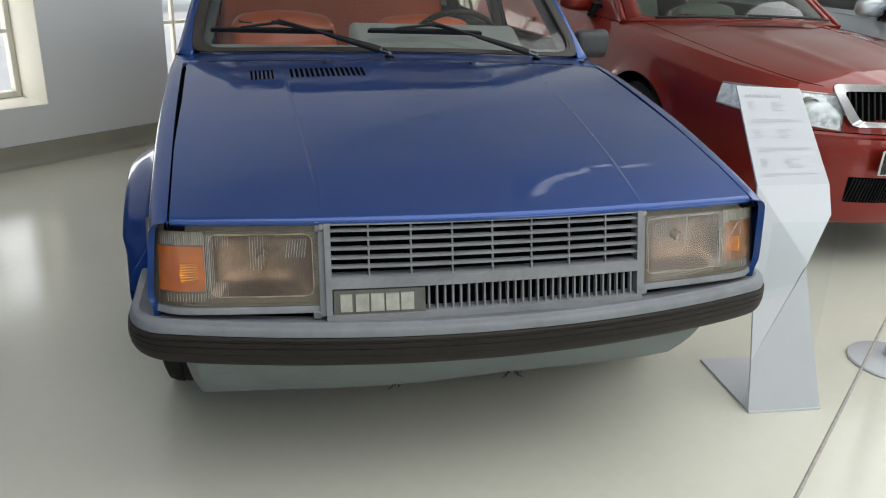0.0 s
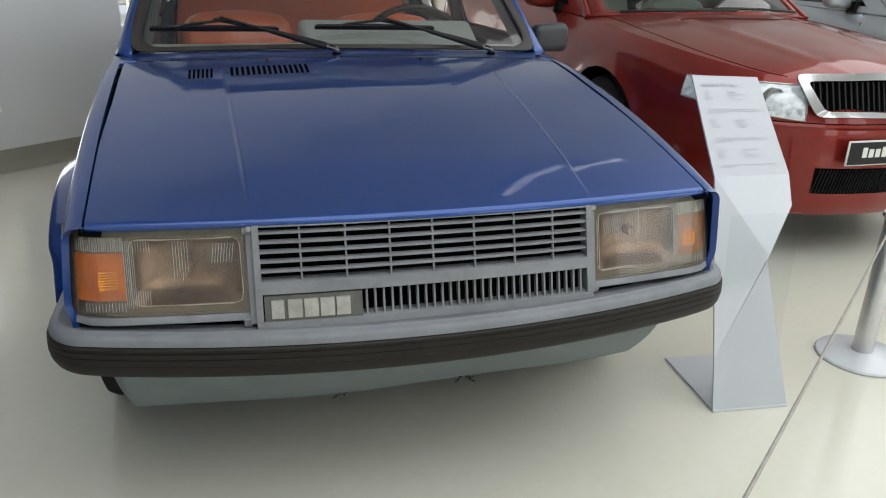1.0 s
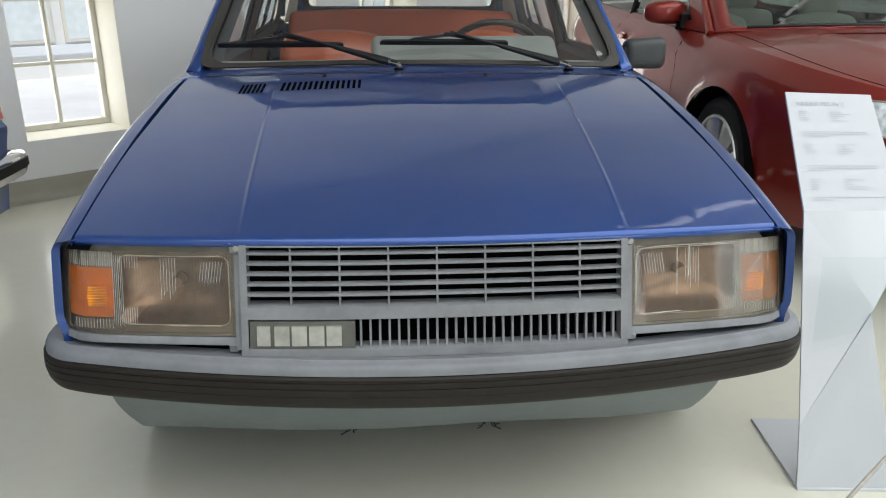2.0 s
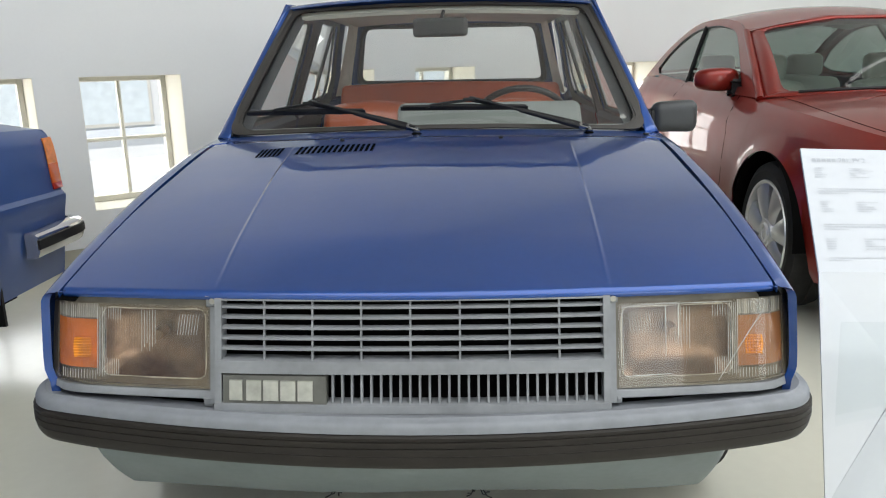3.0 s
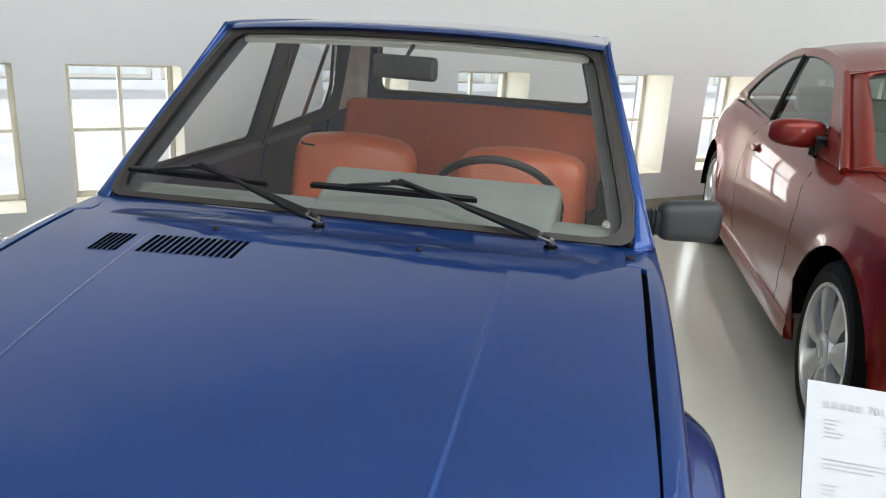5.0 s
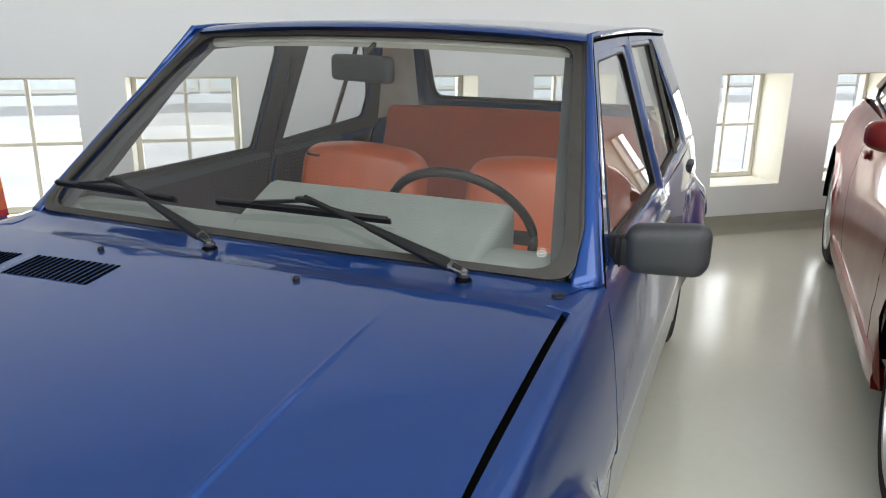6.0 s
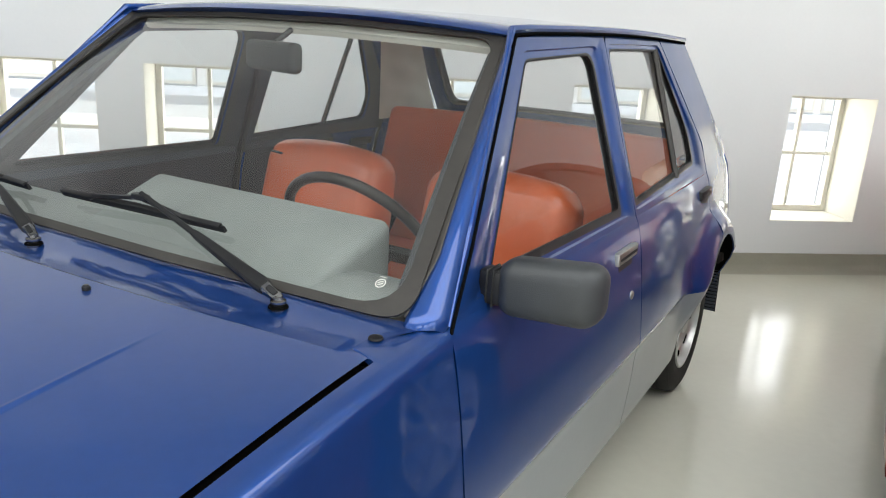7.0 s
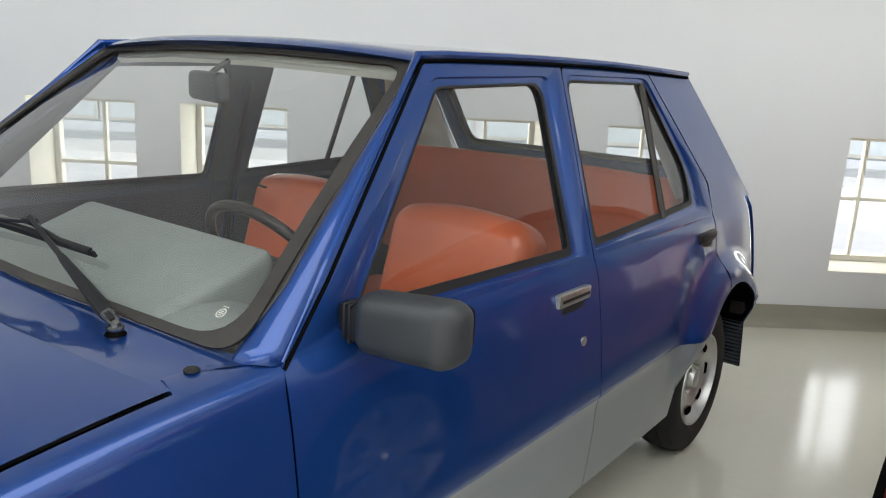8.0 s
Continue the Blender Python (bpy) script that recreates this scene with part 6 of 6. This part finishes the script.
    def rf(t, u):
        y = lerp(2.30, 3.52, t)
        z = smooth1(edge, y)
        k = 1 - abs(u) ** 2.2
        return Vector((u * gx(y, z), fore(y) - 0.06 * k * (1 - t) + 0.02 * k * t, z + 0.075 * k * (1 - 0.25 * t)))
    add_grid(b, span(0, 1, 20), span(-1, 1, 28), rf)
    part("roof", b, paint, c, thick=0.004)
    b = bm_new()
    add_grid(b, span(0.05, 0.95, 6), span(-0.95, 0.95, 8), lambda t, u: rf(t, u) + Vector((0, 0, -0.05)))
    part("headliner", b, M_LINER, c)
    # cabin
    b = bm_new()
    add_box(b, -0.72, 0.72, 1.3, 4.1, 0.25, 0.32)
    add_box(b, -0.70, 0.70, 3.75, 4.1, 0.32, 0.95)
    part("cabin_tub", b, M_TRIM, c, smooth=False)
    b = bm_new()
    add_box(b, -0.70, 0.70, 1.40, 1.88, 0.70, 0.955, bevel=0.06, seg=3)
    part("dashboard", b, M_TRIM, c)
    for sg in (-1, 1):
        b = bm_new()
        add_grid(b, span(1.75, 4.0, 10), [0.32, 0.6, 0.9, 0.975, 1.02], lambda y, z: Vector((sg * (0.70 if z < 0.9 else 0.712 if z < 1 else 0.70), y, z)))
        part("side_lining", b, M_TRIM, c)
    for cx, cy, z1, w in ((-0.37, 2.32, 1.04, 0.5), (0.37, 2.32, 1.04, 0.5), (0.0, 3.4, 1.04, 1.2)):
        seat = thing("seat", pose(0, 0, 0), "", "")
        seat.parent = c
        seat_back("backrest", cx, cy, 0.45, z1, w, 0.18, 18, seat_mat, seat, 0.06, 0.03)
        b = bm_new()
        add_box(b, cx - w / 2, cx + w / 2, cy - 0.5, cy + 0.05, 0.32, 0.5, bevel=0.05, seg=3)
        part("cushion", b, seat_mat, seat)
        for hx in ((cx,) if w < 1 else (cx - 0.33, cx + 0.33)):
            b = bm_new()
            add_box(b, hx - 0.13, hx + 0.13, cy + 0.14, cy + 0.24, z1 - 0.04, z1 + 0.13, bevel=0.045, seg=4)
            part("headrest", b, seat_mat, seat, sharp=70)
    if not detail:
        return c
    # nose: chrome grille with upright fins, number board, intake
    g = thing("grille", pose(0, 0, 0), "", "")
    g.parent = c
    g["label"] = "black finned grille in a chrome surround"

    def nz(x, z, o=0.0):
        return S.point(S.at_x(abs(x)), z, 1 if x >= 0 else -1, o)
    go = round_loop([(-0.36, 0.668), (-0.43, 0.835), (-0.10, 0.85), (0.10, 0.85), (0.43, 0.835), (0.36, 0.668)], [0.03, 0.03, 0.005, 0.005, 0.03, 0.03])
    gi = round_loop([(-0.325, 0.692), (-0.385, 0.808), (-0.10, 0.82), (0.10, 0.82), (0.385, 0.808), (0.325, 0.692)], [0.02, 0.02, 0.005, 0.005, 0.02, 0.02])

    def gface(x, z):
        y = S.p[0].y - 0.012 + 0.62 * abs(x) ** 2 * 0.95
        return Vector((x, y + 0.35 * max(0.0, z - 0.68), z))
    b = bm_new()
    add_ring(b, go, gi, gface, 2)
    part("grille_surround", b, M_CHROME, g, thick=0.022)
    # near-black sheet for the shade behind the fins
    b = bm_new()
    add_fill(b, gi, lambda x, z: gface(x, z) + Vector((0, 0.022, 0)), 2, 3)
    part("grille_shade_back", b, M_DARK, g)
    for k in range(30):
        x = lerp(-0.37, 0.37, (k + 0.5) / 30)
        if abs(x) < 0.06:
            continue
        zb, zt = 0.694, lerp(0.816, 0.806, abs(x) / 0.385)
        if abs(x) > 0.325:
            zb = lerp(0.694, 0.80, (abs(x) - 0.325) / 0.06)
        b = bm_new()
        p, q = gface(x, zb), gface(x, zt)
        add_tube(b, [p + Vector((0, 0.008, 0)), q + Vector((0, 0.008, 0))], 0.0048, 5)
        part("fin", b, M_BLACK, g)
    b = bm_new()
    add_lathe(b, [(0.0, 0.062), (-0.012, 0.060), (-0.016, 0.052), (-0.012, 0.048), (-0.012, 0.0)], 28, gface(0, 0.80) + Vector((0, 0.0, 0.012)), "Y")
    part("round_emblem", b, M_CHROME, g, "round chrome emblem")
    b = bm_new()
    add_lathe(b, [(-0.0135, 0.046), (-0.0145, 0.03), (-0.0145, 0.0)], 24, gface(0, 0.80) + Vector((0, 0.0, 0.012)), "Y")
    part("emblem_field", b, M_EMBLEM, g)
    b = bm_new()
    add_box(b, -0.235, 0.235, -0.028, -0.018, 0.468, 0.578, bevel=0.004, seg=1)
    plate = part("number_board", b, M_STICK, c, "black display board with a white edge")
    b = bm_new()
    add_box(b, -0.228, 0.228, -0.031, -0.027, 0.475, 0.571)
    part("board_field", b, M_BLACK, plate)
    b = bm_new()
    for k in range(10):
        x0 = -0.16 + 0.034 * k + (0.02 if k > 4 else 0)
        add_box(b, x0, x0 + 0.024, -0.0325, -0.030, 0.505, 0.541 + 0.008 * (k % 3 == 0))
    part("board_marks", b, M_STICK, plate, smooth=False)
    b = bm_new()
    add_grid(b, span(-0.315, 0.315, 20), span(0.33, 0.445, 3), lambda x, z: nz(x, z, 0.003))
    it = part("air_intake", b, M_DARK, c)
    for k in range(44):
        x = lerp(-0.31, 0.31, (k + 0.5) / 44)
        b = bm_new()
        add_tube(b, [nz(x - 0.01, 0.335, 0.006), nz(x + 0.01, 0.44, 0.006)], 0.0035, 4)
        part("mesh_bar", b, M_BLACK, it)
    b = bm_new()
    add_tube(b, [nz(x, 0.635 + 0.0 * x, 0.0005) for x in span(-0.6, 0.6, 40)], 0.0035, 5)
    part("bumper_seam", b, M_DARK, c)
    b = bm_new()
    add_tube(b, [nz(x, 0.622, -0.012) for x in span(-0.62, 0.62, 40)], 0.018, 8)
    part("bumper_ledge", b, paint, c)
    return c


M_LAMPGLASS2 = thin_glass("clear_lamp_glass", (0.95, 0.97, 0.98), 1.25)
M_LAMPREF = mat("pale_lamp_reflector", (0.78, 0.80, 0.82), 0.2, metal=0.2, var=0.45, scale=34, bump=1.0, bump_scale=30)
M_EMBLEM = mat("green_grey_emblem", (0.25, 0.32, 0.28), 0.3, metal=0.6)
M_SILVER = mat("silver_blue_car_paint", (0.42, 0.46, 0.5), 0.3, metal=0.6, coat=1.0, var=0.04)
coupe("coupe_car", Matrix.Translation((2.345, 1.134, 0)), M_RED, "dark red rounded two-door coupe with silver alloy wheels", M_GLASSRED, M_GREENSEAT)
coupe("silver_car", Matrix.Translation((4.75, 1.35, 0)), M_SILVER, "silver-blue rounded car parked beyond the coupe", M_GLASSRED, M_TRIM, detail=False)

# ---------------------------------------------------------------- the mid-blue saloon, seen by its tail
saloon = thing("saloon_car", Matrix.Translation((-2.475, 1.965, 0)) @ Matrix.Rotation(math.pi, 4, "Z"), "mid-blue angular saloon with a chrome rear bumper", "car")
SPLAN = [(0, 0), (0.5, 0.012), (0.755, 0.02), (0.785, 0.032), (0.795, 0.06), (0.797, 0.25), (0.80, 0.8), (0.80, 1.6), (0.80, 2.4), (0.80, 3.2), (0.79, 3.8), (0.77, 4.05), (0.72, 4.13), (0.5, 4.16), (0, 4.18)]
SSHO = [(0, 0.915), (0.15, 0.925), (0.8, 0.95), (1.6, 0.95), (2.6, 0.93), (3.4, 0.88), (4.18, 0.80)]
SSEC = [(0, 0.06), (0.2, 0.04), (0.5, 0.012), (0.59, 0.0), (0.61, 0.002), (0.63, 0.014), (0.9, 0.030), (0.98, 0.045), (1.0, 0.058)]
SS = Shell(SPLAN, SSHO, SSEC, 0.28, (0.95, 3.35), 0.34, 0.29, 140)
b = bm_new()
for sg in (-1, 1):
    SS.skin(b, sg, 36)
part("body", b, M_BLUE2, saloon, sharp=25)
for nm, y0, y1, cr in (("boot_lid", 0.0, 1.05, 0.03), ("bonnet", 2.9, 4.18, 0.03)):
    b = bm_new()
    idx = [i for i in range(len(SS.p)) if y0 <= SS.p[i].y <= y1]

    def lid(i, u):
        p = SS.point(i, SS.zs(SS.p[i].y))
        return Vector((p.x * u, p.y, p.z + (cr * min(1, p.y / 0.2) + 0.02 * min(1, p.y)) * min(1.0, (1 - abs(u)) / 0.12) * 0.9))
    add_grid(b, idx, sorted(set(span(-1, 1, 20)) | {-0.98, -0.95, -0.9, 0.9, 0.95, 0.98}), lid)
    part(nm, b, M_BLUE2, saloon)
for sg in (-1, 1):
    # wrap-round tail lamp: amber above, red below
    for nm, mt, z0, z1 in (("indicator_lens", M_AMBER, 0.775, 0.885), ("brake_lens", M_ORLENS, 0.692, 0.775), ("reflector_lens", M_REDLENS, 0.665, 0.692)):
        b = bm_new()
        hi_ = SS.at_y(0.10)
        add_grid(b, span(14, hi_, 12), span(z0, z1, 4), lambda i, z: SS.point(i, z, sg, 0.006))
        part(nm, b, mt, saloon, thick=0.006)
    for wy in (0.95, 3.35):
        w = thing("wheel", Matrix.Translation((sg * 0.70, wy, 0.29)), "", "")
        w.parent = saloon
        b = bm_new()
        add_lathe(b, [(sg * h, r) for h, r in [(-0.08, 0.18), (-0.08, 0.26), (-0.05, 0.29), (0.05, 0.29), (0.08, 0.26), (0.08, 0.18)]], 40)
        part("tyre", b, M_TYRE, w)
        b = bm_new()
        add_lathe(b, [(sg * h, r) for h, r in [(0.08, 0.18), (0.06, 0.16), (0.05, 0.1), (0.07, 0.05), (0.07, 0)]], 32)
        part("rim", b, M_RIM, w)
    b = bm_new()
    add_box(b, sg * 0.60, sg * 0.76, 0.535, 0.55, 0.19, 0.46)
    part("mudflap", b, M_BLACK, saloon, smooth=False)
b = bm_new()
bpts = [(-0.835, 0.38, 0), (-0.835, 0.2, 0), (-0.835, 0.05, 0), (-0.82, -0.01, 0), (-0.76, -0.045, 0), (-0.4, -0.07, 0), (0, -0.075, 0), (0.4, -0.07, 0), (0.76, -0.045, 0), (0.82, -0.01, 0), (0.835, 0.05, 0), (0.835, 0.2, 0), (0.835, 0.38, 0)]
add_sweep(b, bpts, [(-0.05, 0.527), (-0.006, 0.522), (0.004, 0.512), (0.006, 0.498), (0.006, 0.45), (-0.004, 0.426), (-0.05, 0.42)])
rb = part("rear_bumper", b, M_CHROME, saloon, "chrome bumper with a black rubbing strip")
b = bm_new()
add_sweep(b, bpts, [(0.0, 0.500), (0.012, 0.498), (0.013, 0.460), (0.0, 0.457)])
part("rubbing_strip", b, M_BLACK, rb)
# its cabin: painted shell with dark panes
M_CARGLASS = mat("dark_car_glass", (0.035, 0.04, 0.04), 0.1, var=0.05, coat=0.6)
CAB = [Vector((0.70, 0.85, 0.95)), Vector((0.58, 1.35, 1.36)), Vector((0.58, 2.3, 1.38)), Vector((0.70, 2.95, 0.93))]
b = bm_new()
rows = []
for p in CAB:
    rows.append([b.verts.new((x, p.y, z)) for x, z in ((-p.x, p.z - 0.02), (-p.x * 0.92, p.z), (p.x * 0.92, p.z), (p.x, p.z - 0.02))])
for i in range(3):
    for j in range(3):
        b.faces.new((rows[i][j], rows[i + 1][j], rows[i + 1][j + 1], rows[i][j + 1]))
for j in (0, 3):
    b.faces.new([r[j] for r in rows])
cabin = part("cabin", b, M_BLUE2, saloon, smooth=False)


def cabin_pane(name, f, u0, u1, v0, v1):
    b = bm_new()
    add_fill(b, round_loop([(u0, v0), (u1, v0), (u1, v1), (u0, v1)], 0.04, 3), f, 1, 3)
    part(name, b, M_CARGLASS, cabin, thick=0.004)


for sg in (-1, 1):
    def flank(u, v):
        p = CAB[0].lerp(CAB[3], u).lerp(CAB[1].lerp(CAB[2], u), v)
        return Vector((sg * (p.x + 0.004), p.y, p.z - 0.02))
    cabin_pane("side_window", flank, 0.10, 0.47, 0.10, 0.88)
    cabin_pane("side_window", flank, 0.52, 0.93, 0.10, 0.88)
for name, lo_, hi_, out in (("rear_window", CAB[0], CAB[1], -0.004), ("windscreen", CAB[3], CAB[2], 0.004)):
    cabin_pane(name, lambda u, v: Vector((lerp(-1, 1, u) * lerp(lo_.x, hi_.x, v) * 0.92, lerp(lo_.y, hi_.y, v) + out, lerp(lo_.z, hi_.z, v) + 0.004)), 0.06, 0.94, 0.10, 0.92)
b = bm_new()
add_box(b, -0.6, 0.6, 0.2, 4.0, 0.2, 0.3)
part("underbody", b, M_DARK, saloon, smooth=False)

# ---------------------------------------------------------------- information stand
stand = thing("info_stand", pose(0, 0, 0), "white folded sheet-metal information stand with a sloping text panel", "sign")


def sheet(name, pts, material, label="", d=0.006, parent=stand):
    """A flat bent-metal face with thickness, through its corners."""
    b = bm_new()
    P = [Vector(p) for p in pts]
    n = (P[1] - P[0]).cross(P[-1] - P[0]).normalized()
    if n.y > 0:
        n = -n
    f0, f1 = [b.verts.new(p) for p in P], [b.verts.new(p - n * d) for p in P]
    b.faces.new(f0)
    b.faces.new(f1[::-1])
    for i in range(len(P)):
        j = (i + 1) % len(P)
        b.faces.new((f0[i], f0[j], f1[j], f1[i]))
    return part(name, b, material, parent, label, smooth=False), n


BL0, BR0 = (0.929, 0.192, 0.008), (1.174, 0.170, 0.008)
FOLD, WAIST = (0.927, 0.226, 0.168), (1.082, 0.265, 0.455)
KL, KR, R2 = (0.908, 0.338, 0.698), (1.160, 0.338, 0.696), (1.170, 0.312, 0.606)
TL, TR = (0.938, 0.568, 0.951), (1.166, 0.548, 0.956)
KLv, ex, ey = Vector(KL), Vector(KR) - Vector(KL), Vector(TL) - Vector(KL)
nrm = ex.cross(ey).normalized()
TR = tuple(Vector(TR) - nrm * (Vector(TR) - KLv).dot(nrm))
# lower face of the same folded sheet, slightly darker and greyer
sheet("lower_face", [BL0, BR0, WAIST, FOLD], M_STANDG, "slightly greyer folded lower face")
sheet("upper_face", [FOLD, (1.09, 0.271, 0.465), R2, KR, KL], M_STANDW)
panel, pn = sheet("text_panel", [KL, KR, TR, TL], M_PANEL, "white sloping text panel with grey print")
b = bm_new()
add_box(b, 0.0, 0.248, 0.0, 0.325, 0.0, 0.008, Matrix.Translation((0.929, 0.189, 0)) @ Matrix.Rotation(radians(-5.1), 4, "Z"), bevel=0.001, seg=1)
part("base_plate", b, M_STANDW, stand, smooth=False)
sheet("clear_brace", [(0.955, 0.245, 0.008), (1.165, 0.232, 0.008), (1.165, 0.262, 0.60), (0.94, 0.275, 0.60)], M_ACRYL2, "clear acrylic brace", 0.004)


def on_panel(u, v, o):
    return KLv.lerp(Vector(KR), u).lerp(Vector(TL).lerp(Vector(TR), u), v) + pn * o



def print_bar(bm, u0, u1, v0, v1):
    bm.faces.new([bm.verts.new(on_panel(u, v, 0.0012)) for u, v in ((u0, v0), (u1, v0), (u1, v1), (u0, v1))])


rnd = random.Random(9)
x = 0.10
for w in (0.05, 0.05, 0.055, 0.05, 0.05):
    b = bm_new()
    print_bar(b, x, x + w * 0.75, 0.885, 0.912)
    part("heading_bar", b, M_PRINT, panel, smooth=False)
    x += w
fc = bpy.data.curves.new("heading_text", "FONT")
fc.body, fc.size, fc.extrude = "781, FV 2", 0.0165, 0.0001
fc.materials.append(M_PRINT)
ft = new("heading_text", fc)
ax, ay = ex.normalized(), ey.normalized()
o_ = on_panel(0.375, 0.885, 0.0012)
ft.matrix_world = Matrix(((ax.x, ay.x, pn.x, o_.x), (ax.y, ay.y, pn.y, o_.y), (ax.z, ay.z, pn.z, o_.z), (0, 0, 0, 1)))
ft.parent = panel
for v0, n, cols in ((0.83, 5, True), (0.655, 3, False), (0.545, 5, True), (0.365, 3, False), (0.25, 5, True), (0.105, 2, False)):
    for k in range(n):
        v = v0 - 0.019 * k
        if cols:
            spans = [(0.11, 0.11 + rnd.uniform(0.07, 0.13)), (0.46, 0.46 + rnd.uniform(0.05, 0.28))]
        else:
            spans = [(0.11, rnd.uniform(0.84, 0.88) if k < n - 1 else rnd.uniform(0.3, 0.45))]
        for u0, u1 in spans:
            b = bm_new()
            print_bar(b, u0, u1, v - 0.0019, v + 0.0019)
            part("text_line", b, M_PRINT, panel, smooth=False)

# ---------------------------------------------------------------- barrier posts and their cord
def barrier_post(x, y):
    t = thing("barrier_post", Matrix.Translation((x, y, 0)), "short brushed steel barrier post on a round base", "barrier post", "barrier posts")
    b = bm_new()
    add_lathe(b, [(0.0, 0.0), (0.0, 0.145), (0.006, 0.148), (0.012, 0.144), (0.022, 0.10), (0.028, 0.05), (0.03, 0.0)], 48, (0, 0, 0), "Z")
    part("round_base", b, M_STANDW, t, "pale round base")
    b = bm_new()
    add_lathe(b, [(0.025, 0.0), (0.025, 0.034), (0.54, 0.032), (0.55, 0.028), (0.553, 0.0)], 28, (0, 0, 0), "Z")
    part("tube", b, M_POST, t)
    b = bm_new()
    add_lathe(b, [(0.515, 0.033), (0.515, 0.040), (0.530, 0.040), (0.530, 0.033)], 28, (0, 0, 0), "Z")
    add_tube(b, [(-0.036, -0.03, 0.522), (-0.06, -0.05, 0.526), (-0.055, -0.046, 0.514)], 0.005, 6)
    part("clip", b, M_CHROME, t)
    return t


POST_A, POST_B = (1.65, 0.38), (-0.07, -0.985)
barrier_post(*POST_A)
barrier_post(*POST_B)
b = bm_new()
pa, pb = Vector((*POST_A, 0.522)), Vector((*POST_B, 0.522))
d = (pb - pa).normalized()
add_tube(b, [pa.lerp(pb, t) + Vector((0, 0, -0.012 * math.sin(math.pi * t))) for t in span(0.02, 0.98, 24)], 0.0035, 8)
tagged(part("rope", b, M_CORD), "thin grey rope stretched between barrier posts", "rope")
